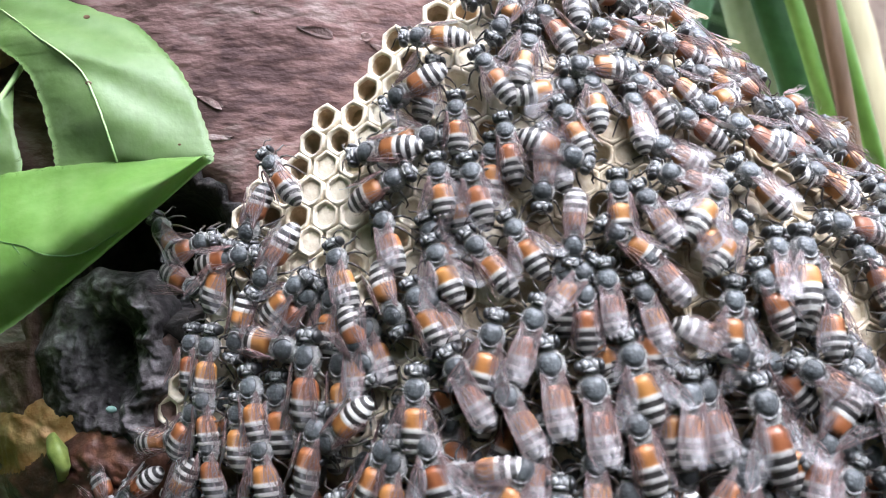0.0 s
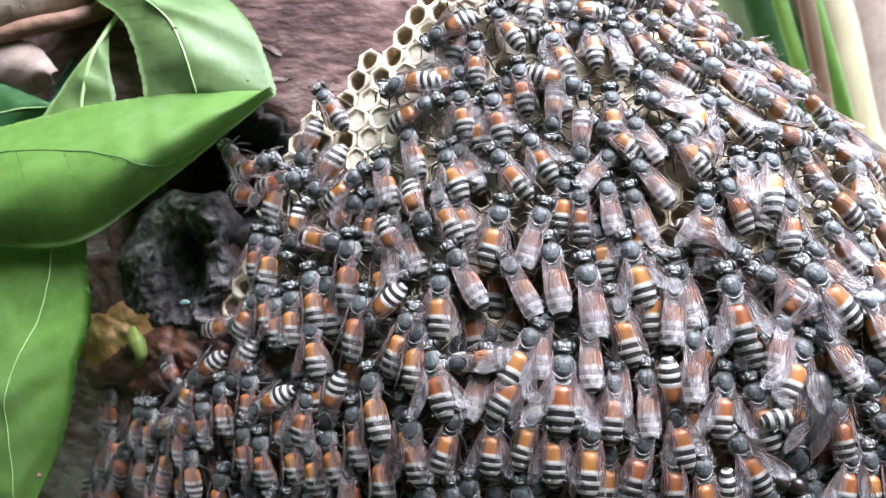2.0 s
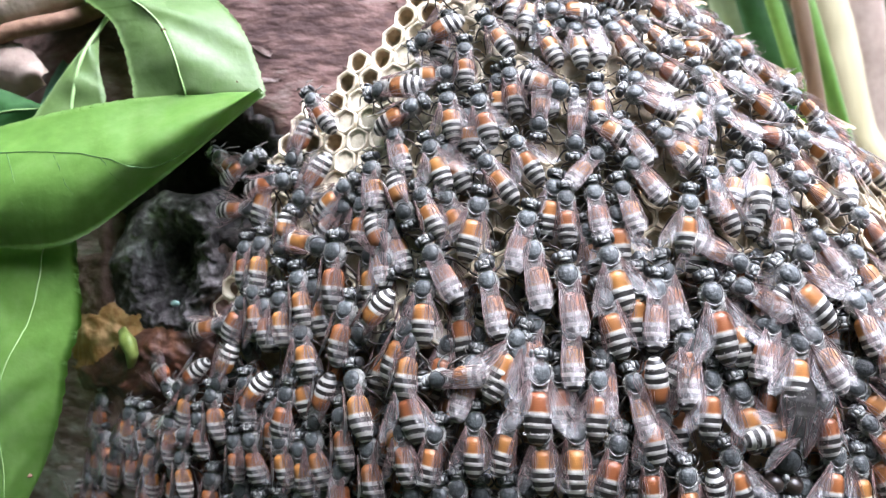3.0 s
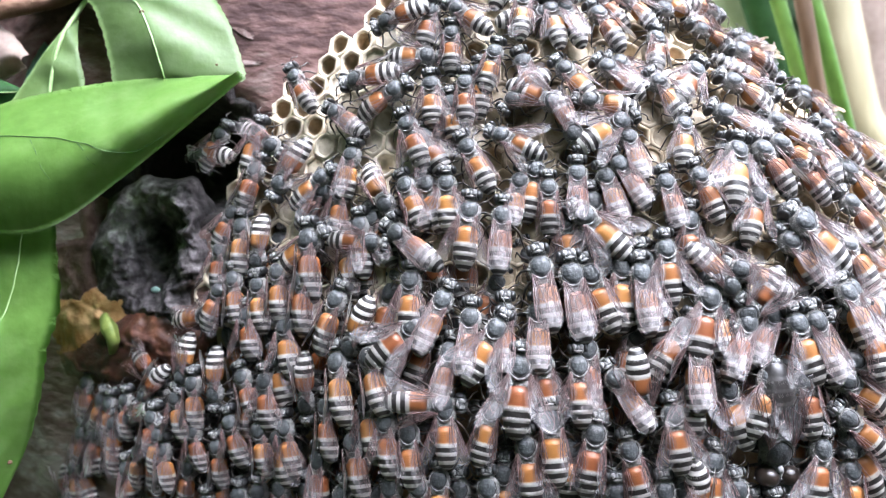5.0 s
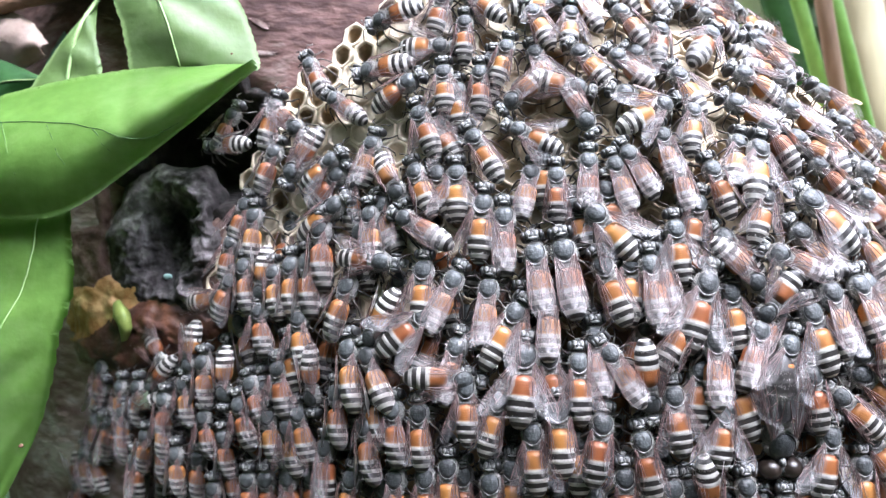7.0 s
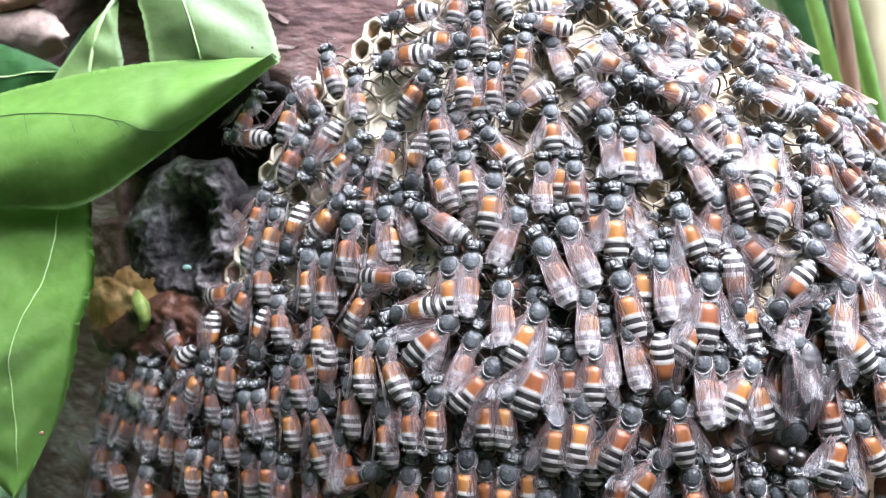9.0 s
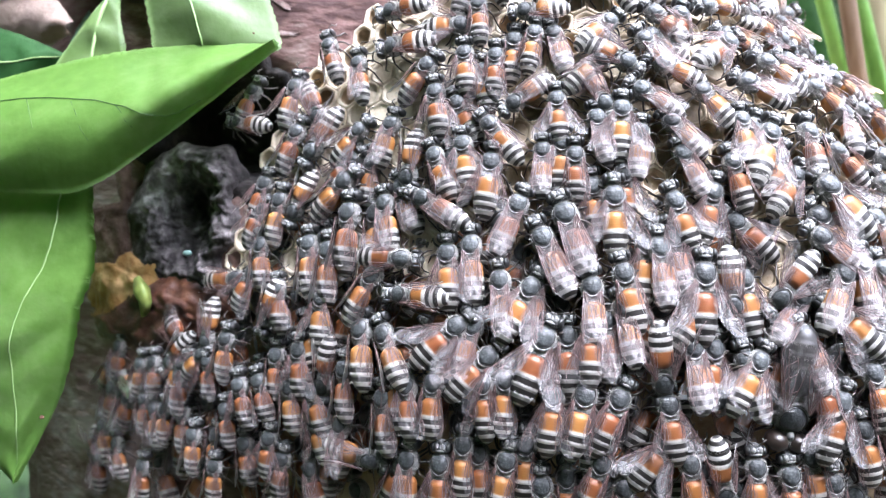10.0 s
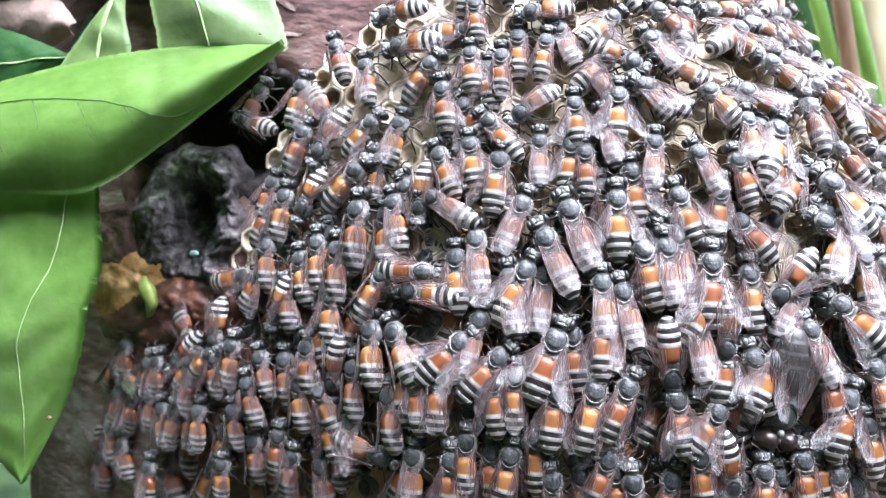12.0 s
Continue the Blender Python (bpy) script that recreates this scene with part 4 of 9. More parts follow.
def build_colony():
    kinds = {
        "n": build_bee("honey_bee", "small orange honey bee banded black and white, wings alongside", 8, 58, WING_SIDE),
        "m": build_bee("honey_bee", "small orange honey bee banded black and white, wings half open", 19, 30, WING_SIDE),
        "f": build_bee("honey_bee", "small honey bee, clear wings folded over its banded abdomen", -1, 6, WING_PALE),
        "s": build_bee("honey_bee", "small banded honey bee with its clear wings spread apart", 27, 14, WING),
        "d": build_bee("drone_bee", "large dark drone bee with big eyes", 10, 14, WING, 1.42, True),
    }
    return kinds


build_ground()
build_blocking_hedge()
build_trunk()
COMB_THING = build_comb()
build_leaves()
build_distance()
KINDS = build_colony()


def build_under_layer():
    """The bees beneath the others in the thick lower part of the colony, which keep still."""
    rnd = random.Random(3)
    spots = []
    for i in range(18):
        for j in range(8):
            x, z = -42 + i * 5.7 + 2.9 * (j % 2) + rnd.uniform(-1.2, 1.2), 1 - j * 4.7 + rnd.uniform(-1, 1)
            if x / 10 > comb_edge(z / 10) + 0.5:
                spots.append(on(x, z, rnd.uniform(-35, 35), -2.8 - 0.4 * (x < -15)))
    pattern = build_bee("honey_bee", "honey bee half hidden beneath others", 8, 58, WING_SIDE, covered=True)
    verts, faces, mats, lengths, slots = [], [], [], [], []
    for ob in pattern.children_recursive:
        me = ob.data
        for q in me.materials:
            if q not in slots:
                slots.append(q)
        slot = [slots.index(q) for q in me.materials]
        ys = [v.co.y for v in me.vertices]
        for m in spots:
            n0 = len(verts)
            verts += [m @ v.co for v in me.vertices]
            lengths += ys
            faces += [[n0 + i for i in p.vertices] for p in me.polygons]
            mats += [slot[p.material_index] for p in me.polygons]
    for ob in (*pattern.children_recursive, pattern):
        bpy.data.objects.remove(ob)
    me = bpy.data.meshes.new("bees_beneath")
    me.from_pydata(verts, [], faces)
    for q in slots:
        me.materials.append(q)
    me.polygons.foreach_set("material_index", mats)
    me.polygons.foreach_set("use_smooth", [True] * len(me.polygons))
    me.attributes.new("along", "FLOAT", "POINT").data.foreach_set("value", lengths)
    tagged(new("bees_beneath", me), "crowded small honey bees half hidden beneath the others", "bees", kind="stuff")


build_under_layer()
COLONY = [ob for kind, count in {"n": 87, "m": 46, "f": 40, "s": 17, "d": 1}.items()
          for ob in [KINDS[kind]] + [copy_thing(KINDS[kind], Matrix.Identity(4)) for _ in range(count - 1)]]
COLONY += [copy_thing(KINDS["nm"[k % 2]], Matrix.Identity(4)) for k in range(49)]
COLONY += [copy_thing(KINDS["msf"[k % 3]], Matrix.Identity(4)) for k in range(30)]
COLONY += [copy_thing(KINDS["n"], Matrix.Identity(4)) for _ in range(9)]


# ---- cells ----
def cell_mesh(name, floor, domed, wall_mat, floor_mat, seed=0):
    """One six-sided wax cell, mouth outwards (+z): a rounded rim, walls, and a floor or a cap."""
    bm = bmesh.new()
    R = 1.69
    def ring(rad, soft, z):
        out = []
        for s in range(12):
            a = math.pi / 6 * s + math.pi / 6
            hexed = rad if s % 2 == 0 else rad * math.cos(math.pi / 6)
            e = hexed * (1 - soft) + rad * 0.93 * soft
            e += 0.0 if rad == R else 0.14 * noise.noise(Vector((1.4 * math.cos(a) + 7 * seed, 1.4 * math.sin(a), 3)))
            out.append(bm.verts.new((e * math.cos(a) * MM, e * math.sin(a) * MM, (z + (0.14 * noise.noise(Vector((2 * math.cos(a), 2 * math.sin(a) + 5 * seed, 8))) if z > -1 else 0)) * MM)))
        return out
    rows = [ring(R, 0, -3.2), ring(R, 0, -0.05), ring(R - 0.12, 0.1, 0.05), ring(R - 0.36, 0.4, 0.0), ring(R - 0.5, 0.6, -0.3), ring(R - 0.54, 0.55, floor)]
    for i, (a, b) in enumerate(zip(rows, rows[1:])):
        for s in range(12):
            bm.faces.new((a[s], a[(s + 1) % 12], b[(s + 1) % 12], b[s])).material_index = 1 if i > 3 else 0
    c = bm.verts.new((0, 0, (floor + domed) * MM))
    for s in range(12):
        bm.faces.new((rows[-1][s], rows[-1][(s + 1) % 12], c)).material_index = 1
    bmesh.ops.recalc_face_normals(bm, faces=bm.faces[:])
    me = bpy.data.meshes.new(name)
    bm.to_mesh(me)
    bm.free()
    me.materials.append(wall_mat)
    me.materials.append(floor_mat)
    me.polygons.foreach_set("use_smooth", [True] * len(me.polygons))
    return me


def build_cells():
    meshes = [[cell_mesh("cell", -1.7, -0.3, wax, WAX_OLD, q), cell_mesh("cell", -0.3, 0.25, wax, wax, q + 0.3), cell_mesh("cell", -1.5, -0.2, wax, wax, q + 0.6)]
              for wax in (WAX, WAX_MID) for q in range(5)]
    rnd = random.Random(11)
    made = 0
    verts, faces, mats = [], [], []
    spots = []
    for i in range(-16, 26):
        for j in range(-14, 20):
            x, z = (i + 0.5 * (j % 2)) * 0.29, j * 0.2511 + 0.06
            if x < comb_edge(z) + 0.05 or z < -0.75 or 0.67 * x + 0.74 * z > 4.35:
                continue
            spots.append((x - comb_edge(z), x, z))
    spots.sort(key=lambda s: s[0] - 0.9 * s[2])
    for off, x, z in spots:
        k = 0 if off < 0.62 and z > 1.5 else rnd.choices((0, 1, 2), (0.12, 0.58, 0.3))[0]
        tan = 0.8 * x + 0.3 * rnd.uniform(-1, 1) > 0.1 + 0.2 * z
        shape = meshes[rnd.randrange(5) + 5 * tan][k]
        out = facing(x, z)
        m = Matrix.Translation(at(x, relief(x, z) + 0.02 + 0.16 * max(0.0, 1 - off / 0.9), z)) @ out.to_track_quat("Z", "Y").to_matrix().to_4x4()
        m = m @ pose(0, 0, rnd.uniform(-0.00018, 0.00006), rnd.uniform(-4, 4), rnd.uniform(-4, 4), rnd.uniform(-3, 3))
        if made < 290:
            ob = new("cell", shape)
            ob.parent = COMB_THING
            ob.matrix_parent_inverse = Matrix.Translation(-ORIGIN)
            ob.matrix_basis = m
            made += 1
        else:
            n0 = len(verts)
            verts += [m @ v.co for v in shape.vertices]
            faces += [[n0 + v for v in p.vertices] for p in shape.polygons]
            mats += [1 if k == 0 and p.material_index else 2 * tan for p in shape.polygons]
    me = bpy.data.meshes.new("cells")
    me.from_pydata(verts, [], faces)
    for m in (WAX, WAX_OLD, WAX_MID):
        me.materials.append(m)
    me.polygons.foreach_set("material_index", mats)
    ob = tagged(new("cell_mass", me), "crowded wax cells beneath the bees", kind="stuff")
    ob.parent, ob.matrix_parent_inverse = COMB_THING, Matrix.Translation(-ORIGIN)


build_cells()


# ---- what moves ----
def sized(ob, size, high=0.0):
    """A bee a little larger or smaller than the pattern; those high on the comb or on its flank (high 1) are shrunk and
    shortened to fit how they look from the camera.
    """
    ob.scale = (size * (0.95 + 0.1 * ((size * 7919) % 1)) * (1 - 0.1 * high), size * (1 - 0.2 * high), size * (1 - 0.1 * high))
    return ob


def motions():
    bees = iter(COLONY)
    walk(sized(next(bees), 0.95, 1.0), [(0, on(-16.3, 20.6, 36)), (1, on(-16.1, 20.7, 36)), (3.2, on(-16.4, 20.3, 36)), (5, on(-16.1, 21.1, 31)), (5.5, on(-16.1, 21.5, 31)), (7, on(-16.0, 21.3, 31)), (8.8, on(-16.2, 21.0, 20)), (9, on(-16.2, 21.3, 20)), (12, on(-16.2, 21.2, 20))])
    walk(sized(next(bees), 1.02, 1.0), [(0, on(-3.9, 18.4, -69)), (0.5, on(-4.2, 18.1, -69)), (1.5, on(-4.0, 18.5, -69)), (2.5, on(-4.0, 18.3, -69)), (3.2, on(-4.3, 18.3, -69)), (4.8, on(-4.1, 18.6, -65)), (5, on(-3.9, 18.4, -65)), (7, on(-3.7, 18.0, -65)), (8.8, on(-3.8, 17.6, -41)), (9, on(-3.9, 17.9, -41)), (10, on(-3.8, 17.7, -41)), (11, on(-4.0, 18.0, -41)), (11.5, on(-4.2, 17.8, -41)), (12, on(-4.3, 17.9, -41))])
    walk(sized(next(bees), 1.04, 1.0), [(0, on(-6.2, 21.1, 90)), (1, on(-7.1, 21.1, 90)), (2, on(-7.2, 21.0, 90)), (3.2, on(-7.8, 20.6, 90)), (5, on(-8.2, 20.1, 93)), (6, on(-8.4, 20.2, 93)), (7, on(-8.2, 19.8, 93)), (8.8, on(-8.0, 20.1, 91)), (9, on(-8.1, 20.5, 91)), (10.5, on(-7.7, 20.4, 91)), (12, on(-8.0, 20.5, 91))])
    walk(sized(next(bees), 1.02, 0.8), [(0, on(-19.4, 11.6, -82)), (0.5, on(-19.9, 11.1, -82)), (3.2, on(-19.8, 10.6, -82)), (4.8, on(-20.6, 10.2, -22)), (9, on(-19.3, 11.3, -23)), (10, on(-19.6, 10.7, -23)), (12, on(-19.7, 10.6, -23))])
    walk(sized(next(bees), 0.93, 0.5), [(0, on(-4.1, 6.0, -154)), (0.5, on(-4.1, 5.5, -154)), (1.5, on(-4.5, 4.9, -154)), (2, on(-4.5, 5.4, -154)), (2.5, on(-4.7, 6.3, -154)), (3.2, on(-5.0, 6.5, -154)), (5.5, on(-4.8, 5.7, -144)), (6, on(-5.1, 6.2, -144)), (7, on(-4.7, 5.9, -144)), (8.8, on(-4.9, 6.0, -185)), (9, on(-4.9, 6.4, -185)), (9.5, on(-4.9, 5.9, -185)), (10, on(-5.5, 5.3, -185)), (10.5, on(-6.5, 4.3, -185)), (11, on(-6.5, 4.3, -185)), (11.5, on(-5.8, 3.3, -185)), (12, on(-5.0, 1.8, -185))])
    walk(sized(next(bees), 0.92, 1.0), [(0, on(-28.3, 14.7, 46)), (1.5, on(-28.3, 14.7, 46)), (6, on(-27.8, 12.2, 87)), (12, on(-27.5, 12.7, 71))])
    walk(sized(next(bees), 0.91, 1.0), [(0, on(1.7, 24.8, 3)), (0.5, on(1.4, 24.7, 3)), (1, on(1.3, 24.9, 3)), (3.2, on(1.5, 24.7, 3)), (5, on(2.1, 24.6, -0)), (6, on(2.0, 24.7, -0)), (7, on(2.1, 24.6, -0)), (8.8, on(1.5, 24.4, 6)), (9, on(1.3, 24.7, 6)), (10.5, on(1.3, 24.6, 6)), (11.5, on(1.0, 24.5, 6)), (12, on(0.2, 24.7, 6))])
    walk(sized(next(bees), 0.91, 1.0), [(0, on(11.4, 23.9, 24)), (0.5, on(10.9, 24.2, 24)), (1, on(10.6, 24.0, 24)), (1.5, on(10.4, 24.2, 24)), (2, on(9.8, 25.3, 24)), (2.5, on(9.9, 25.8, 24)), (3, on(9.8, 26.6, 24)), (3.2, on(9.8, 26.6, 24)), (4.8, on(6.5, 22.3, -15)), (5, on(6.7, 22.2, -15)), (5.5, on(7.1, 22.5, -15)), (6, on(7.3, 22.3, -15)), (6.5, on(7.1, 22.0, -15)), (7, on(6.6, 21.6, -15)), (8.8, on(6.7, 21.7, -8)), (9, on(6.6, 22.0, -8)), (9.5, on(6.8, 21.5, -8)), (10, on(7.5, 21.2, -8)), (10.5, on(7.6, 21.0, -8)), (11, on(7.3, 21.0, -8)), (12, on(8.0, 20.2, -8))])
    walk(sized(next(bees), 0.92, 1.0), [(0, on(8.4, 30.9, -14)), (0.5, on(8.5, 31.2, -14)), (1, on(8.3, 31.6, -14)), (1.5, on(8.4, 31.6, -14)), (6, on(9.8, 26.7, 6)), (10.5, on(6.4, 23.8, 96)), (12, on(6.4, 23.8, 96))])
    walk(sized(next(bees), 0.95, 1.0), [(0, on(6.1, 22.4, 10)), (0.5, on(5.8, 22.3, 10)), (2, on(6.1, 21.7, 10)), (2.5, on(6.0, 21.8, 10)), (3, on(6.4, 21.5, 10)), (3.2, on(6.2, 21.5, 10)), (4.8, on(3.5, 18.8, 1)), (6, on(3.8, 18.9, 1)), (8.8, on(3.4, 18.2, -0)), (9, on(3.3, 18.6, -0)), (10.5, on(3.4, 18.5, -0)), (11, on(3.2, 18.4, -0)), (12, on(3.2, 18.5, -0))])
    walk(sized(next(bees), 0.97, 1.0), [(0, on(15.8, 16.7, 2)), (1, on(15.7, 16.7, 2)), (1.5, on(15.5, 17.1, 2)), (2, on(15.8, 18.2, 2)), (2.5, on(15.8, 19.2, 2)), (3, on(15.6, 19.4, 2)), (3.2, on(15.4, 19.2, 2)), (4.8, on(14.1, 20.0, 40)), (5.5, on(14.0, 20.0, 40)), (6, on(13.6, 20.2, 40)), (6.5, on(13.7, 20.2, 40)), (7, on(14.3, 20.7, 40)), (8.8, on(15.4, 15.5, -47)), (9, on(15.1, 16.1, -47)), (10.5, on(14.4, 18.0, -47)), (12, on(14.4, 18.0, -47))])
    walk(sized(next(bees), 1.00, 0.8), [(0, on(3.2, 11.9, 37)), (1, on(3.2, 11.8, 37)), (2, on(3.8, 11.8, 37)), (2.5, on(3.7, 11.5, 37)), (5, on(3.8, 11.6, 28)), (6, on(3.4, 11.7, 28)), (8.8, on(3.2, 10.8, 40)), (9, on(3.0, 11.1, 40)), (9.5, on(3.0, 10.8, 40)), (10.5, on(2.9, 11.0, 40)), (11, on(2.5, 11.2, 40)), (11.5, on(2.6, 10.9, 40)), (12, on(2.1, 11.1, 40))])
    walk(sized(next(bees), 0.92, 0.6), [(0, on(-2.3, 7.4, 27)), (0.5, on(-2.4, 7.0, 27)), (2, on(-2.8, 7.5, 27)), (2.5, on(-3.0, 8.1, 27)), (3.2, on(-3.2, 8.1, 27)), (5, on(-2.8, 7.6, 25)), (6.5, on(-2.9, 7.9, 25)), (8.8, on(-2.6, 7.3, 25)), (9, on(-2.7, 7.6, 25)), (9.5, on(-2.7, 7.4, 25)), (11, on(-3.0, 7.6, 25)), (11.5, on(-2.8, 7.5, 25)), (12, on(-3.1, 7.4, 25))])
    walk(sized(next(bees), 0.91, 0.6), [(0, on(12.4, 7.4, 2)), (4.8, on(11.9, 7.3, 2)), (5, on(12.1, 7.1, 2)), (7, on(11.8, 7.3, 2)), (12, on(12.2, 7.7, 3))])
    walk(sized(next(bees), 0.98, 0.0), [(0, on(16.4, -4.0, 15)), (0.5, on(16.0, -4.6, 15)), (1, on(16.1, -5.0, 15)), (1.5, on(15.9, -4.9, 15)), (2, on(15.7, -4.5, 15)), (6, on(16.5, -1.9, 24)), (10, on(17.1, -5.0, 15)), (10.5, on(18.0, -3.5, 15)), (11, on(18.2, -2.9, 15)), (12, on(18.2, -2.9, 15))])
    walk(sized(next(bees), 1.04, 0.3), [(0, on(-14.5, 2.6, -103)), (0.5, on(-14.5, 2.7, -103)), (1, on(-14.5, 3.4, -103)), (1.5, on(-14.1, 3.2, -103)), (2, on(-14.5, 3.0, -103)), (2.5, on(-14.5, 2.8, -103)), (3.2, on(-15.2, 2.8, -103)), (5, on(-13.2, 1.7, -59)), (5.5, on(-12.6, 2.3, -59)), (6, on(-12.2, 3.4, -59)), (6.5, on(-11.6, 3.8, -59)), (7, on(-11.8, 4.2, -59)), (8.8, on(-13.4, 3.8, -51)), (9.5, on(-13.2, 3.9, -51)), (10, on(-12.9, 4.7, -51)), (10.5, on(-12.1, 4.7, -51)), (11, on(-11.7, 5.1, -51)), (11.5, on(-12.0, 5.6, -51)), (12, on(-12.6, 5.9, -51))])
    walk(sized(next(bees), 1.12, 0.2), [(0, on(-12.1, 1.7, -2)), (0.5, on(-12.3, 1.9, -2)), (1, on(-12.2, 2.5, -2)), (1.5, on(-12.0, 2.2, -2)), (2, on(-12.4, 1.9, -2)), (2.5, on(-12.3, 2.1, -2)), (3, on(-12.8, 1.8, -2)), (6, on(-13.5, 1.8, 9)), (8.8, on(-11.9, 1.1, -2)), (9, on(-11.8, 1.3, -2)), (9.5, on(-11.9, 0.7, -2)), (10.5, on(-12.0, 1.2, -2)), (11.5, on(-11.8, 1.1, -2)), (12, on(-12.0, 1.2, -2))])
    walk(sized(next(bees), 0.92, 0.5), [(0, on(-19.8, 3.3, 167)), (1.5, on(-19.8, 3.3, 167)), (5, on(-20.2, -0.3, 177)), (5.5, on(-20.4, -1.4, 177)), (6, on(-20.2, -2.1, 177)), (6.5, on(-20.6, -3.4, 177)), (7, on(-20.9, -5.4, 177)), (10.5, on(-19.3, 1.8, 155)), (12, on(-19.3, 1.8, 155))])
    walk(sized(next(bees), 1.00, 0.6), [(0, on(-22.6, 2.6, -6)), (1.5, on(-22.4, 2.7, -6)), (2.5, on(-22.3, 3.0, -6)), (3.2, on(-22.3, 3.0, -6)), (6, on(-22.1, 3.6, -0)), (8.8, on(-21.9, 2.1, -10)), (9, on(-21.7, 2.4, -10)), (10, on(-21.2, 2.5, -10)), (12, on(-21.6, 2.9, -10))])
    walk(sized(next(bees), 1.01, 0.5), [(0, on(-18.2, -1.3, 12)), (2.5, on(-17.4, -1.5, 12)), (3, on(-17.6, -1.2, 12)), (3.2, on(-17.7, -0.8, 12)), (5, on(-17.5, -1.9, 4)), (5.5, on(-17.6, -1.9, 4)), (6, on(-17.5, -2.4, 4)), (7, on(-17.2, -2.6, 4)), (12, on(-17.2, -2.6, 4))])
    walk(sized(next(bees), 1.02, 0.2), [(0, on(-11.4, -5.0, -13)), (0.5, on(-11.6, -5.1, -13)), (1, on(-11.6, -4.6, -13)), (1.5, on(-11.1, -4.5, -13)), (2, on(-11.1, -4.3, -13)), (3, on(-11.5, -4.8, -13)), (6, on(-14.9, -2.0, 6)), (10.5, on(-14.4, -3.4, 3)), (12, on(-14.4, -3.4, 3))])
    walk(sized(next(bees), 0.93, 0.1), [(0, on(-10.1, -5.7, 129)), (1.5, on(-10.1, -5.7, 129)), (6, on(-7.7, -10.0, 155)), (10.5, on(-5.4, -7.6, 85)), (12, on(-5.4, -7.6, 85))])
    walk(sized(next(bees), 0.97, 0.0), [(0, on(-5.1, -6.5, -24)), (0.5, on(-5.8, -7.0, -24)), (1.5, on(-5.5, -6.7, -24)), (2, on(-5.9, -6.2, -24)), (3, on(-4.8, -6.7, -24)), (3.2, on(-4.4, -6.5, -24)), (4.8, on(-10.2, -5.1, -22)), (6.5, on(-9.9, -4.8, -22)), (7, on(-10.0, -4.9, -22)), (10.5, on(-9.0, -6.1, -33)), (12, on(-9.0, -6.1, -33))])
    walk(sized(next(bees), 0.95, 0.3), [(0, on(-14.2, -15.5, 158)), (0.6, on(-14.2, -15.5, 158)), (1, on(-15.4, -16.1, 158)), (2, on(-15.2, -16.7, 158)), (3, on(-15.3, -16.8, 158)), (3.2, on(-15.4, -16.6, 158)), (5, on(-13.7, -16.0, 180)), (5.5, on(-14.1, -16.6, 180)), (6, on(-14.1, -16.9, 180)), (7, on(-14.0, -16.6, 180)), (10.5, on(-14.5, -18.1, 167)), (12, on(-14.5, -18.1, 167))])
    walk(sized(next(bees), 1.03, 0.0), [(0, on(-9.0, -12.9, 16)), (0.2, on(-9.0, -12.9, 16)), (0.5, on(-9.8, -12.7, 16)), (1, on(-9.6, -12.5, 16)), (2, on(-9.7, -13.0, 16)), (3.2, on(-10.4, -12.5, 16)), (5, on(-9.8, -11.9, 11)), (5.5, on(-10.0, -12.0, 11)), (6.5, on(-9.4, -11.8, 11)), (8.8, on(-9.7, -12.2, 7)), (9, on(-9.7, -11.8, 7)), (9.5, on(-9.5, -11.9, 7)), (10, on(-9.9, -12.1, 7)), (11, on(-10.0, -12.1, 7)), (12, on(-9.9, -12.4, 7))])
    walk(sized(next(bees), 0.98, 0.0), [(0, on(-4.2, -7.6, -3)), (0.5, on(-4.8, -8.2, -3)), (1.5, on(-4.4, -8.0, -3)), (2, on(-4.8, -7.5, -3)), (3, on(-4.4, -8.2, -3)), (3.2, on(-4.0, -8.1, -3)), (6, on(-7.2, -12.4, 30)), (12, on(-7.2, -12.4, 30))])
    walk(sized(next(bees), 0.96, 0.2), [(0, on(-11.8, -16.6, 10)), (2.5, on(-11.8, -16.6, 10)), (3.2, on(-12.1, -16.6, 10)), (5, on(-11.2, -16.7, 5)), (5.5, on(-11.2, -16.9, 5)), (7, on(-10.9, -16.6, 5)), (8.8, on(-11.3, -16.7, 4)), (9.5, on(-11.4, -16.4, 4)), (10, on(-11.9, -16.5, 4)), (11, on(-12.1, -16.6, 4)), (11.5, on(-12.0, -16.8, 4)), (12, on(-12.0, -16.7, 4))])
    walk(sized(next(bees), 0.94, 0.8), [(0, on(-25.0, -13.3, -5)), (1.5, on(-25.0, -13.3, -5)), (6, on(-21.3, -14.5, 23)), (8.8, on(-23.3, -19.2, 16)), (9, on(-23.2, -18.9, 16)), (9.5, on(-22.9, -19.0, 16)), (10, on(-23.0, -18.7, 16)), (11, on(-24.0, -16.4, 16)), (11.5, on(-24.6, -17.1, 16)), (12, on(-24.0, -16.2, 16))])
    walk(sized(next(bees), 0.97, 0.0), [(0, on(-8.7, -19.9, 9)), (1.5, on(-8.6, -19.9, 9)), (2, on(-8.9, -20.0, 9)), (3.2, on(-8.8, -19.9, 9)), (5, on(-8.1, -20.3, 11)), (5.5, on(-8.1, -20.5, 11)), (6, on(-8.1, -20.3, 11)), (6.5, on(-7.8, -20.1, 11)), (9, on(-7.2, -19.0, 7)), (10, on(-7.2, -19.3, 7)), (10.5, on(-7.2, -19.1, 7)), (11, on(-7.7, -19.2, 7)), (12, on(-7.7, -19.4, 7))])
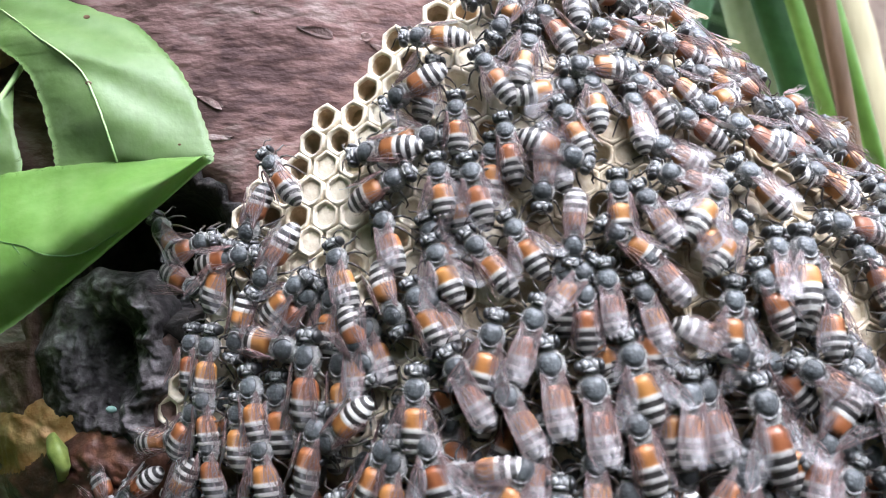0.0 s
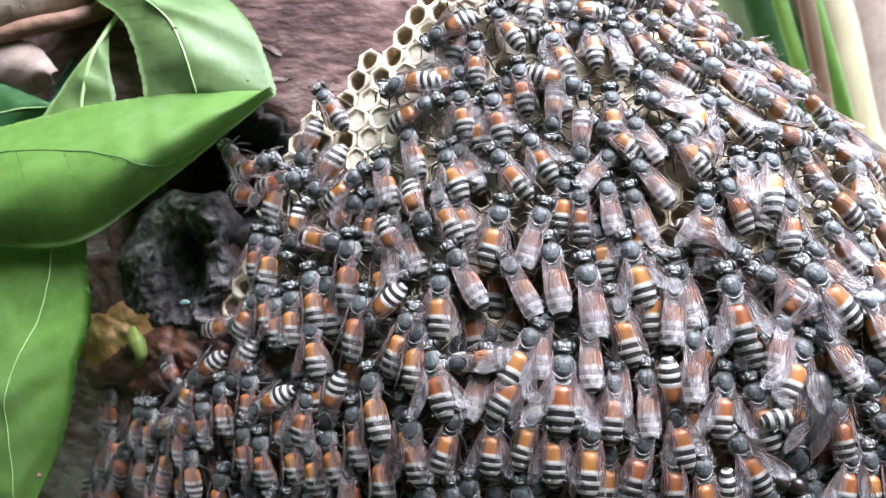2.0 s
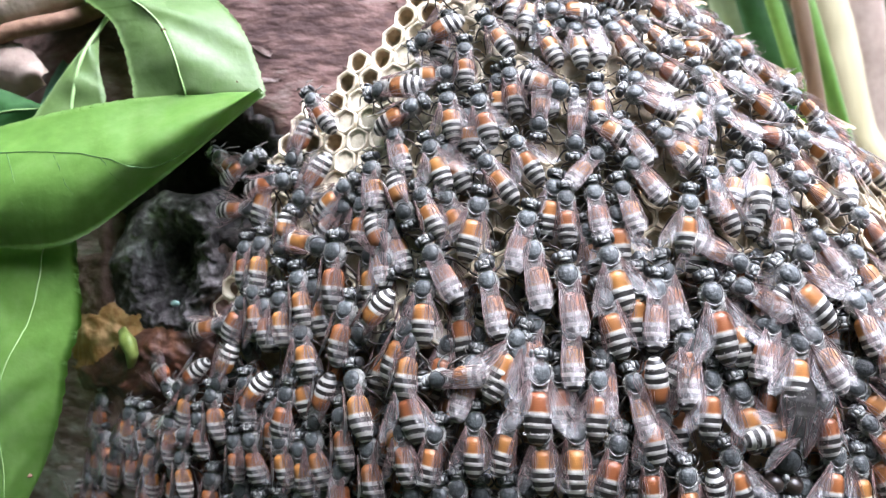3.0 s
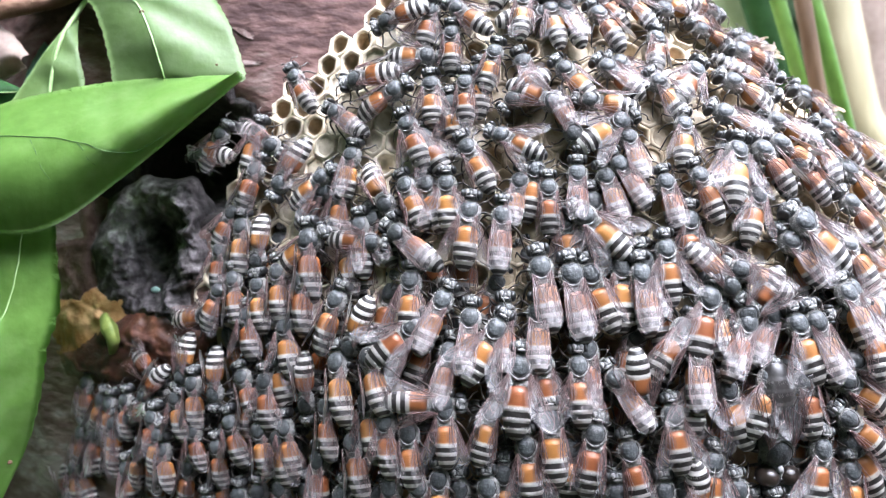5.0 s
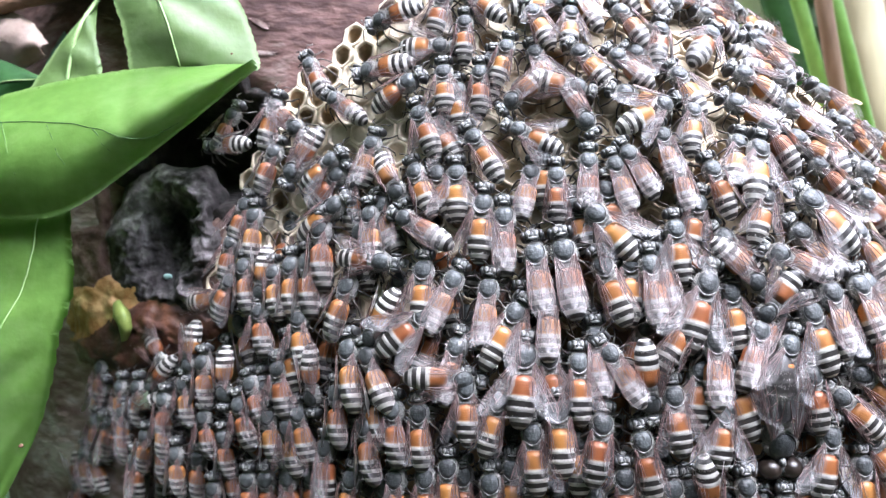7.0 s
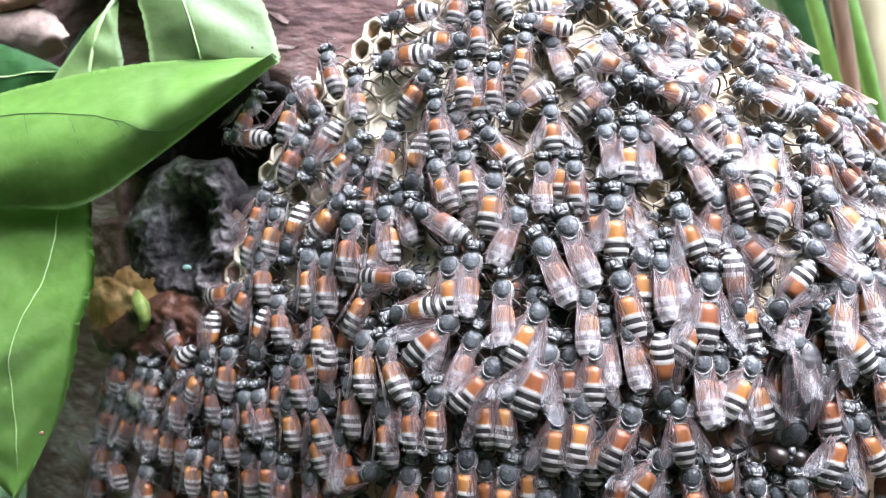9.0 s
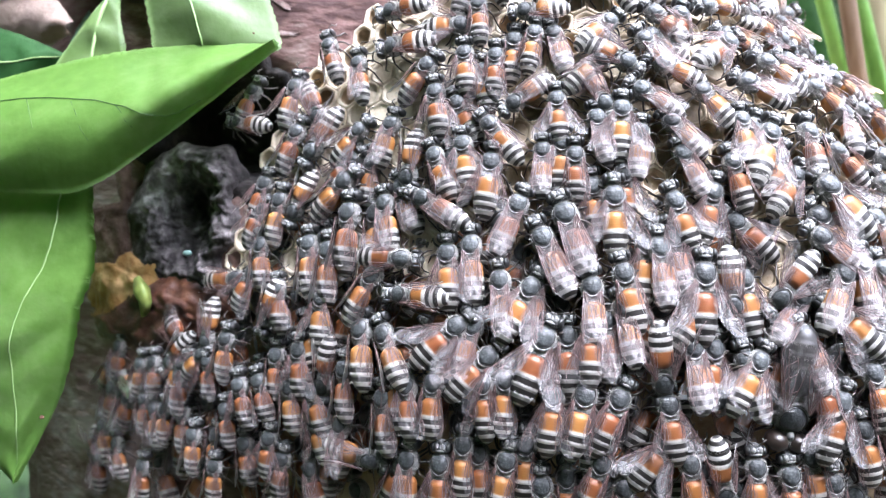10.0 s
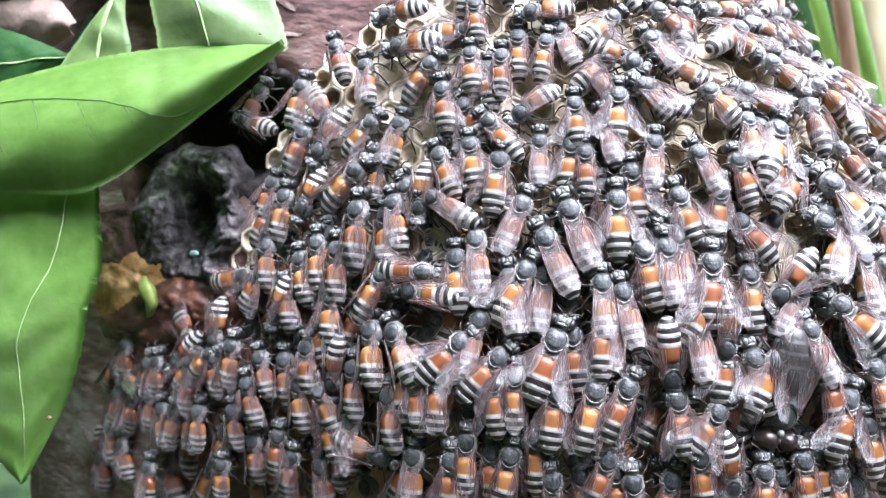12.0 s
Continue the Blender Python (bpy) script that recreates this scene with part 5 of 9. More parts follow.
    walk(sized(next(bees), 0.92, 0.0), [(0, on(-1.3, -14.9, -19)), (0.6, on(-1.3, -14.9, -19)), (1, on(-1.4, -15.8, -19)), (1.5, on(-1.2, -16.0, -19)), (2, on(-1.5, -16.6, -19)), (4.8, on(-2.4, -18.9, 3)), (5.5, on(-2.5, -18.7, 3)), (6.5, on(-1.7, -17.8, 3)), (7, on(-2.1, -18.0, 3)), (8.8, on(-2.1, -17.4, -3)), (9, on(-2.1, -17.0, -3)), (10.5, on(-2.4, -17.2, -3)), (11, on(-2.8, -17.2, -3)), (11.5, on(-2.5, -17.0, -3)), (12, on(-2.7, -17.0, -3))])
    walk(sized(next(bees), 0.91, 0.0), [(0, on(0.3, -23.6, 0)), (4.8, on(0.3, -23.6, 0)), (5, on(0.7, -23.6, 0)), (7, on(1.0, -23.5, 0)), (8.8, on(1.2, -23.8, -3)), (9, on(1.3, -23.5, -3)), (10.5, on(1.0, -23.4, -3)), (11, on(0.5, -23.5, -3)), (11.5, on(0.6, -23.7, -3)), (12, on(0.4, -23.6, -3))])
    walk(sized(next(bees), 0.91, 0.0), [(0, on(6.2, -15.1, -15)), (1, on(6.2, -15.1, -15)), (1.5, on(6.7, -15.2, -15)), (2, on(6.6, -15.7, -15)), (3.2, on(5.7, -16.3, -15)), (4.8, on(5.8, -16.2, -15)), (5, on(6.0, -16.2, -15)), (5.5, on(5.9, -16.4, -15)), (6.5, on(6.2, -16.1, -15)), (7, on(6.0, -16.4, -15)), (10.5, on(5.3, -16.4, -1)), (12, on(5.3, -16.4, -1))])
    walk(sized(next(bees), 0.99, 0.0), [(0, on(18.3, -19.6, -15)), (1, on(18.3, -19.6, -15)), (1.5, on(17.9, -18.6, -15)), (2, on(17.9, -18.5, -15)), (2.5, on(17.5, -18.6, -15)), (3, on(16.7, -18.6, -15)), (6.5, on(16.4, -18.3, -6)), (8.8, on(17.3, -18.4, -23)), (9, on(17.6, -18.0, -23)), (9.5, on(17.0, -17.5, -23)), (10, on(16.7, -17.7, -23)), (10.5, on(17.0, -17.9, -23)), (11.5, on(16.9, -17.8, -23)), (12, on(16.6, -17.1, -23))])
    walk(sized(next(bees), 1.04, 0.0), [(0, on(12.7, -17.5, -4)), (1.5, on(12.7, -17.5, -4)), (6, on(12.0, -17.0, 7)), (10.5, on(13.4, -17.5, -12)), (12, on(13.4, -17.5, -12))])
    walk(sized(next(bees), 0.97, 0.0), [(0, on(5.8, -24.2, 5)), (6, on(5.8, -24.2, 5)), (6.5, on(5.6, -24.7, 5)), (8.8, on(5.3, -24.9, -11)), (9, on(5.6, -24.7, -11)), (9.5, on(5.7, -24.9, -11)), (10.5, on(5.5, -24.6, -11)), (11, on(5.2, -24.6, -11)), (11.5, on(5.2, -24.9, -11)), (12, on(5.0, -24.7, -11))])
    walk(sized(next(bees), 0.96, 0.0), [(0, on(21.9, -19.6, 3)), (1, on(21.9, -19.6, 3)), (1.5, on(21.0, -19.5, 3)), (2, on(21.0, -19.8, 3)), (2.5, on(20.8, -19.5, 3)), (3, on(20.1, -20.1, 3)), (4.8, on(19.9, -20.5, 13)), (5, on(20.1, -20.0, 13)), (6.5, on(20.2, -19.7, 13)), (7, on(20.6, -19.9, 13)), (10.5, on(14.9, -24.6, -21)), (12, on(14.9, -24.6, -21))])
    walk(sized(next(bees), 0.96, 0.0), [(0, on(18.9, -24.5, 4)), (5.5, on(18.9, -24.5, 4)), (6, on(18.8, -23.8, 4)), (6.5, on(18.8, -24.0, 4)), (7, on(18.9, -23.7, 4)), (10.5, on(17.8, -27.0, 5)), (12, on(17.8, -27.0, 5))])
    walk(sized(next(bees), 0.97, 1.0), [(0, on(18.5, 26.6, 26)), (0.5, on(18.0, 26.7, 26)), (2, on(18.2, 26.6, 26)), (2.5, on(17.9, 26.6, 26)), (3, on(17.9, 26.6, 26)), (3.2, on(18.2, 26.3, 26)), (6, on(17.7, 26.4, 26)), (8.8, on(21.3, 23.3, 44)), (9, on(21.0, 23.8, 44)), (10, on(20.2, 23.5, 44)), (10.5, on(20.4, 23.8, 44)), (11.5, on(20.3, 23.6, 44)), (12, on(20.1, 23.8, 44))])
    walk(sized(next(bees), 0.93, 1.0), [(0, on(22.6, 23.3, 54)), (1.5, on(21.9, 22.8, 54)), (3, on(22.1, 23.0, 54)), (3.2, on(22.0, 22.6, 54)), (4.8, on(24.2, 23.8, -13)), (5, on(24.2, 23.7, -13)), (6, on(23.6, 23.9, -13)), (7, on(23.0, 23.6, -13)), (12, on(23.0, 23.6, -13))])
    walk(sized(next(bees), 0.92, 1.0), [(0, on(25.3, 28.0, 73)), (1.5, on(25.3, 28.0, 73)), (4.8, on(30.8, 26.2, 64)), (5, on(30.3, 25.6, 64)), (5.5, on(29.6, 25.5, 64)), (6, on(29.7, 25.8, 64)), (6.5, on(28.9, 26.0, 64)), (7, on(28.9, 26.4, 64)), (10.5, on(28.3, 21.3, 70)), (12, on(28.3, 21.3, 70))])
    walk(sized(next(bees), 0.91, 1.0), [(0, on(38.0, 23.1, 53)), (1.5, on(38.0, 23.1, 53)), (4.8, on(42.1, 28.6, 47)), (5, on(41.5, 28.7, 47)), (6, on(40.8, 30.0, 47)), (6.5, on(39.5, 30.7, 47)), (7, on(38.3, 31.8, 47)), (10.5, on(42.9, 27.2, -22)), (12, on(42.9, 27.2, -22))])
    walk(sized(next(bees), 1.09, 1.0), [(0, on(34.2, 24.7, 126)), (0.5, on(33.7, 25.0, 126)), (1, on(34.4, 25.3, 126)), (1.5, on(34.2, 25.8, 126)), (2.5, on(34.5, 25.8, 126)), (3.2, on(32.8, 25.7, 126)), (6, on(35.4, 21.9, 64)), (10.5, on(35.7, 28.3, -38)), (12, on(35.7, 28.3, -38))])
    walk(sized(next(bees), 1.11, 0.9), [(0, on(36.3, 12.9, 89)), (0.5, on(35.3, 13.4, 89)), (1, on(34.7, 13.8, 89)), (1.5, on(33.6, 14.3, 89)), (2, on(33.4, 14.6, 89)), (2.5, on(33.2, 14.6, 89)), (3.2, on(32.2, 14.5, 89)), (4.8, on(35.0, 10.6, 28)), (5.5, on(33.6, 12.2, 28)), (6, on(33.1, 12.8, 28)), (6.5, on(34.2, 12.5, 28)), (7, on(33.9, 12.5, 28)), (8.8, on(37.0, 8.7, 2)), (9, on(37.0, 9.4, 2)), (9.5, on(36.8, 10.2, 2)), (10, on(36.2, 10.3, 2)), (10.5, on(36.3, 11.1, 2)), (11, on(35.6, 11.9, 2)), (11.5, on(36.1, 12.3, 2)), (12, on(36.6, 13.1, 2))])
    walk(sized(next(bees), 0.97, 1.0), [(0, on(40.3, 20.9, 38)), (1.5, on(40.3, 20.9, 38)), (6, on(43.6, 18.1, 25)), (10.5, on(41.4, 17.7, 68)), (12, on(41.4, 17.7, 68))])
    walk(sized(next(bees), 0.96, 1.0), [(0, on(43.9, 16.0, 58)), (1.5, on(43.9, 16.0, 58)), (6, on(44.4, 13.9, 72)), (12, on(44.4, 13.9, 72))])
    walk(sized(next(bees), 0.95, 0.7), [(0, on(38.7, 10.0, 13)), (0.5, on(38.7, 11.0, 13)), (1, on(38.4, 11.7, 13)), (1.5, on(37.7, 11.4, 13)), (2, on(37.1, 12.0, 13)), (2.5, on(37.1, 12.6, 13)), (6, on(39.6, 8.6, 39)), (12, on(39.6, 8.6, 39))])
    walk(sized(next(bees), 0.94, 0.4), [(0, on(44.8, 5.2, 33)), (12, on(44.8, 5.2, 33))])
    walk(sized(next(bees), 0.95, 0.6), [(0, on(28.1, 8.3, 21)), (6, on(27.7, 8.1, 22)), (10.5, on(28.0, 7.0, 17)), (12, on(28.0, 7.0, 17))])
    walk(sized(next(bees), 0.96, 0.0), [(0, on(25.2, -7.7, -34)), (12, on(25.2, -7.7, -34))])
    walk(sized(next(bees), 0.96, 0.0), [(0, on(44.9, -7.3, 8)), (6, on(44.9, -7.3, 8)), (10.5, on(42.4, -14.6, 16)), (12, on(42.4, -14.6, 16))])
    walk(sized(next(bees), 0.91, 0.0), [(0, on(43.7, -16.5, 35)), (1.5, on(43.7, -16.5, 35)), (4.8, on(43.3, -17.0, 48)), (5.5, on(41.8, -16.6, 48)), (6, on(42.2, -15.9, 48)), (6.5, on(41.4, -15.4, 48)), (7, on(40.8, -15.2, 48)), (10.5, on(41.9, -20.4, 11)), (12, on(41.9, -20.4, 11))])
    walk(sized(next(bees), 0.91, 0.0), [(0, on(38.5, -15.2, 9)), (1.5, on(38.5, -15.2, 9)), (6, on(37.8, -12.9, 8)), (10.5, on(37.2, -15.3, 13)), (12, on(37.2, -15.3, 13))])
    walk(sized(next(bees), 0.92, 0.0), [(0, on(42.0, -20.5, 3)), (1.5, on(42.0, -20.5, 3)), (5, on(43.2, -22.4, 5)), (5.5, on(43.2, -22.6, 5)), (6, on(43.4, -22.0, 5)), (6.5, on(43.7, -22.2, 5)), (7, on(43.1, -22.2, 5)), (10.5, on(39.0, -25.8, 9)), (12, on(39.0, -25.8, 9))])
    walk(sized(next(bees), 0.93, 0.0), [(0, on(24.2, -21.0, 6)), (1.5, on(24.2, -21.0, 6)), (6, on(23.6, -24.7, 4)), (8.8, on(24.2, -24.6, 11)), (9, on(24.2, -24.1, 11)), (9.5, on(24.4, -24.1, 11)), (10, on(24.3, -24.1, 11)), (12, on(24.4, -24.1, 11))])
    walk(sized(next(bees), 0.94, 0.0), [(0, on(35.3, -26.2, 4)), (6, on(35.3, -26.2, 4)), (8.8, on(35.6, -25.4, 8)), (9, on(35.2, -25.0, 8)), (9.5, on(34.7, -25.4, 8)), (10, on(34.5, -24.9, 8)), (10.5, on(34.4, -24.7, 8)), (11, on(34.8, -24.1, 8)), (11.5, on(35.0, -24.4, 8)), (12, on(35.2, -24.1, 8))])
    walk(sized(next(bees), 1.02, 0.8), [(0, on(-26.8, -14.7, 8)), (0.2, on(-26.8, -14.7, 8)), (0.5, on(-28.3, -14.1, 8)), (1, on(-28.1, -14.2, 8)), (2, on(-28.4, -14.5, 8)), (2.5, on(-28.3, -15.0, 8)), (3, on(-28.2, -15.0, 8)), (3.2, on(-28.3, -14.7, 8)), (4.8, on(-28.1, -15.1, 3)), (5.5, on(-28.2, -14.9, 3)), (7, on(-28.1, -14.1, 3)), (9.5, on(-27.1, -14.2, -10)), (10, on(-27.4, -14.1, -10)), (10.5, on(-27.3, -14.2, -10)), (11, on(-27.6, -14.4, -10)), (11.5, on(-27.4, -14.9, -10)), (12, on(-27.7, -15.1, -10))])
    walk(sized(next(bees), 0.96, 0.7), [(0, on(-23.9, -16.2, 112)), (1.5, on(-23.9, -16.2, 112)), (5, on(-25.4, -15.8, 181)), (6, on(-25.4, -17.0, 181)), (7, on(-25.4, -17.2, 181)), (10.5, on(-22.2, -10.8, 158)), (12, on(-22.2, -10.8, 158))])
    walk(sized(next(bees), 0.96, 0.8), [(0, on(-32.6, -22.7, 4)), (1.5, on(-32.6, -22.7, 4)), (6, on(-32.2, -24.1, 6)), (8.8, on(-31.7, -27.2, -7)), (9, on(-32.0, -26.9, -7)), (9.5, on(-31.7, -26.2, -7)), (10, on(-31.9, -26.2, -7)), (10.5, on(-31.8, -25.9, -7)), (11.5, on(-32.0, -24.6, -7)), (12, on(-32.3, -23.4, -7))])
    walk(sized(next(bees), 0.95, 0.8), [(0, on(-35.5, -21.7, -17)), (1.5, on(-35.5, -21.7, -17)), (6, on(-40.9, -21.1, 6)), (10.5, on(-37.9, -24.0, 7)), (12, on(-37.9, -24.0, 7))])
    walk(sized(next(bees), 0.92, 0.8), [(0, on(-40.0, -18.0, -27)), (1.5, on(-40.0, -18.0, -27)), (6, on(-43.5, -18.6, -34)), (10.5, on(-46.6, -19.4, -48)), (12, on(-46.6, -19.4, -48))])
    walk(sized(next(bees), 0.91, 0.8), [(0, on(-45.7, -27.9, 29)), (6, on(-45.7, -27.9, 29)), (10.5, on(-44.9, -29.8, 19)), (12, on(-44.9, -29.8, 19))])
    walk(sized(next(bees), 0.91, 0.8), [(0, on(-25.7, -19.3, -0)), (1.5, on(-25.7, -19.3, -0)), (6, on(-25.2, -22.6, 5)), (10, on(-27.5, -22.5, 5)), (10.5, on(-27.4, -22.2, 5)), (11, on(-27.8, -22.5, 5)), (11.5, on(-27.7, -22.5, 5)), (12, on(-27.6, -22.8, 5))])
    walk(sized(next(bees), 0.92, 0.8), [(0, on(-26.7, -28.8, 3)), (6, on(-26.7, -28.8, 3)), (10.5, on(-29.1, -29.6, -9)), (12, on(-29.1, -29.6, -9))])
    walk(sized(next(bees), 0.93, 0.5), [(0, on(-20.2, -27.0, 3)), (6, on(-20.2, -27.0, 3)), (10.5, on(-20.2, -27.6, -12)), (12, on(-20.2, -27.6, -12))])
    walk(sized(next(bees), 0.94, 0.5), [(0, on(-19.8, -19.5, 7)), (6, on(-19.8, -19.9, 9)), (10.5, on(-19.1, -19.1, 6)), (12, on(-19.1, -19.1, 6))])
    walk(sized(next(bees), 0.97, 0.1), [(0, on(-9.6, -26.3, -15)), (5.5, on(-9.6, -26.3, -15)), (6, on(-9.4, -25.8, -15)), (6.5, on(-9.0, -25.9, -15)), (7, on(-9.2, -25.8, -15)), (10.5, on(-9.0, -25.8, -101)), (12, on(-9.0, -25.8, -101))])
    walk(sized(next(bees), 0.95, 0.8), [(0, on(-31.8, -13.0, 123)), (1.5, on(-31.8, -13.0, 123)), (6, on(-35.7, -17.6, 132)), (12, on(-35.7, -17.6, 132))])
    walk(sized(next(bees), 1.00, 0.7), [(0, on(-23.0, -2.7, 8)), (6, on(-23.0, -2.7, 8)), (12, on(-23.6, -2.9, 3))])
    walk(sized(next(bees), 0.94, 0.5), [(0, on(-19.5, -3.9, 0)), (6, on(-20.0, -3.4, 9)), (8.8, on(-17.6, -3.4, 12)), (9.5, on(-17.4, -3.8, 12)), (10, on(-17.5, -3.9, 12)), (11, on(-18.7, -4.7, 12)), (11.5, on(-18.7, -4.7, 12)), (12, on(-19.3, -4.5, 12))])
    walk(sized(next(bees), 0.91, 1.0), [(0, on(-1.6, 32.2, 84)), (12, on(-1.6, 32.2, 84))])
    walk(sized(next(bees), 0.91, 1.0), [(0, on(5.9, 32.7, 152)), (0.5, on(5.6, 32.8, 152)), (1, on(5.5, 32.4, 152)), (1.5, on(5.0, 32.1, 152)), (12, on(5.0, 32.1, 152))])
    walk(sized(next(bees), 1.10, 1.0), [(0, on(12.8, 37.5, -3)), (12, on(12.8, 37.5, -3))])
    walk(sized(next(bees), 0.94, 1.0), [(0, on(15.3, 32.6, 66)), (12, on(15.3, 32.6, 66))])
    walk(sized(next(bees), 0.94, 1.0), [(0, on(22.3, 31.4, 69)), (12, on(22.3, 31.4, 69))])
    walk(sized(next(bees), 0.96, 0.0), [(0, on(27.9, -26.3, -167)), (12, on(27.9, -26.3, -167))])
    walk(sized(next(bees), 0.97, 0.0), [(0, on(9.5, -27.2, 6)), (12, on(9.5, -27.2, 6))])
    walk(sized(next(bees), 0.97, 0.8), [(0, on(-48.5, -32.1, -8)), (12, on(-48.5, -32.1, -8))])
    walk(sized(next(bees), 1.02, 1.0), [(0, on(18.8, 35.9, -89)), (1.6, on(18.7, 36.0, -90)), (4, on(18.6, 36.3, -82)), (12, on(18.6, 36.4, -91))])
    walk(sized(next(bees), 1.01, 1.0), [(0, on(29.0, 40.4, -46)), (1.6, on(29.0, 40.1, -47)), (4, on(28.9, 39.5, -60)), (12, on(28.9, 39.3, -48))])
    walk(sized(next(bees), 0.99, 1.0), [(0, on(31.8, 28.9, -69)), (1.6, on(32.1, 29.0, -64)), (4, on(32.7, 29.0, -68)), (12, on(32.9, 29.1, -58))])
    walk(sized(next(bees), 0.98, 1.0), [(0, on(14.6, 41.4, -8)), (1.6, on(14.4, 41.6, -11)), (4, on(14.0, 42.1, 3)), (12, on(13.9, 42.3, -14))])
    walk(sized(next(bees), 0.97, 1.0), [(0, on(22.4, 45.9, 60)), (1.6, on(22.7, 45.7, 65)), (4, on(23.2, 45.5, 55)), (12, on(23.4, 45.5, 70))])
    walk(sized(next(bees), 0.97, 1.0), [(0, on(25.1, 24.6, 121)), (1, on(25.1, 24.6, 121)), (2.5, on(25.1, 24.5, 103)), (5, on(25.7, 27.7, 120)), (6.5, on(25.0, 27.4, 129)), (8.4, on(25.4, 27.4, 111)), (10.5, on(26.4, 24.6, 113)), (12, on(26.4, 24.6, 113))])
    walk(sized(next(bees), 0.97, 1.0), [(0, on(43.5, 24.0, -38)), (1, on(43.5, 24.0, -38)), (2.5, on(43.4, 24.1, -38)), (5, on(39.7, 24.8, -43)), (6.5, on(40.5, 26.4, -50)), (8.4, on(40.5, 27.2, -64)), (10.5, on(41.6, 29.9, -52)), (12, on(41.6, 29.9, -52))])
    walk(sized(next(bees), 0.98, 1.0), [(0, on(38.1, 16.8, -90)), (1, on(38.1, 16.8, -90)), (2.5, on(37.4, 17.5, -117)), (5, on(37.1, 18.6, -119)), (6.5, on(37.0, 18.6, -96)), (8.4, on(36.2, 21.1, -94)), (10.5, on(35.0, 21.9, -107)), (12, on(35.0, 21.9, -107))])
    walk(sized(next(bees), 1.00, 0.9), [(0, on(15.5, 12.9, 52)), (1, on(15.5, 12.9, 52)), (2.5, on(15.0, 15.8, 53)), (5, on(16.7, 16.5, 79)), (6.5, on(18.7, 16.1, 63)), (8.4, on(19.4, 16.2, 77)), (10.5, on(21.1, 17.8, 62)), (12, on(21.1, 17.8, 62))])
    walk(sized(next(bees), 1.01, 0.6), [(0, on(40.6, 8.0, 46)), (1, on(40.6, 8.0, 46)), (2.5, on(38.3, 8.5, 49)), (5, on(37.1, 11.7, 59)), (6.5, on(37.4, 11.2, 65)), (8.4, on(37.2, 13.2, 54)), (10.5, on(38.2, 16.0, 51)), (12, on(38.2, 16.0, 51))])
    walk(sized(next(bees), 0.98, 1.0), [(0, on(-3.3, 26.4, 117)), (1, on(-3.3, 26.4, 117)), (2, on(-2.8, 26.6, 117)), (3.2, on(-3.0, 26.2, 117)), (4.8, on(-4.6, 26.7, 103)), (5.5, on(-5.4, 26.3, 103)), (6.5, on(-7.0, 26.0, 103)), (8.8, on(-7.1, 25.1, 94)), (9, on(-7.5, 25.4, 94)), (9.5, on(-7.7, 25.1, 94)), (10, on(-8.3, 24.8, 94)), (10.5, on(-8.4, 24.9, 94)), (12, on(-9.6, 24.5, 94))])
    walk(sized(next(bees), 1.00, 0.8), [(0, on(-21.2, 11.1, -20)), (3.2, on(-21.5, 10.5, -20)), (6, on(-20.2, 16.3, -15)), (12, on(-20.2, 16.3, -15))])
    walk(sized(next(bees), 0.93, 0.9), [(0, on(-23.7, 13.0, -76)), (1.5, on(-23.7, 13.0, -76)), (6, on(-25.7, 15.3, -31)), (10.5, on(-25.8, 16.2, -30)), (12, on(-25.8, 16.2, -30))])
    walk(sized(next(bees), 0.91, 1.0), [(0, on(4.4, 29.1, 32)), (1, on(3.7, 28.9, 32)), (1.5, on(3.6, 28.5, 32)), (2, on(4.0, 28.5, 32)), (2.5, on(4.3, 28.0, 32)), (3, on(4.2, 27.8, 32)), (3.2, on(3.8, 27.6, 32)), (6, on(2.7, 27.5, 59)), (10.5, on(3.1, 29.2, 11)), (12, on(3.1, 29.2, 11))])
    walk(sized(next(bees), 0.92, 1.0), [(0, on(14.0, 26.6, 3)), (1, on(13.8, 26.8, 3)), (1.5, on(14.0, 26.5, 3)), (6, on(12.5, 27.0, 11)), (8.8, on(15.4, 21.1, -46)), (9, on(15.3, 21.6, -46)), (11, on(15.2, 22.5, -46)), (11.5, on(15.1, 22.4, -46)), (12, on(15.0, 22.9, -46))])
    walk(sized(next(bees), 0.94, 1.0), [(0, on(-0.1, 18.9, 10)), (3.2, on(-0.5, 18.9, 10)), (4.8, on(-0.2, 19.0, 4)), (5, on(-0.2, 18.8, 4)), (6, on(-0.2, 19.0, 4)), (8.8, on(0.0, 18.6, 6)), (9, on(-0.1, 19.0, 6)), (10.5, on(0.0, 18.9, 6)), (11, on(-0.1, 18.8, 6)), (12, on(-0.2, 18.9, 6))])
    walk(sized(next(bees), 1.02, 1.0), [(0, on(2.9, 18.6, 15)), (0.5, on(2.8, 18.4, 15)), (1.5, on(3.2, 18.2, 15)), (3, on(3.1, 18.4, 15)), (3.2, on(3.0, 18.2, 15)), (4.8, on(-2.7, 14.3, 23)), (5.5, on(-2.5, 14.4, 23)), (6.5, on(-2.9, 14.3, 23)), (7, on(-2.6, 14.2, 23)), (8.8, on(-2.8, 14.1, 9)), (9, on(-2.8, 14.4, 9)), (10, on(-2.9, 14.5, 9)), (11, on(-2.9, 14.9, 9)), (12, on(-3.0, 14.8, 9))])
    walk(sized(next(bees), 1.03, 0.4), [(0, on(4.2, 4.0, -14)), (0.5, on(3.7, 4.6, -14)), (1, on(3.8, 5.0, -14)), (1.5, on(3.8, 5.1, -14)), (3.2, on(2.6, 6.7, -14)), (6, on(4.4, 3.8, -3)), (10.5, on(3.2, 6.7, -7)), (12, on(3.2, 6.7, -7))])
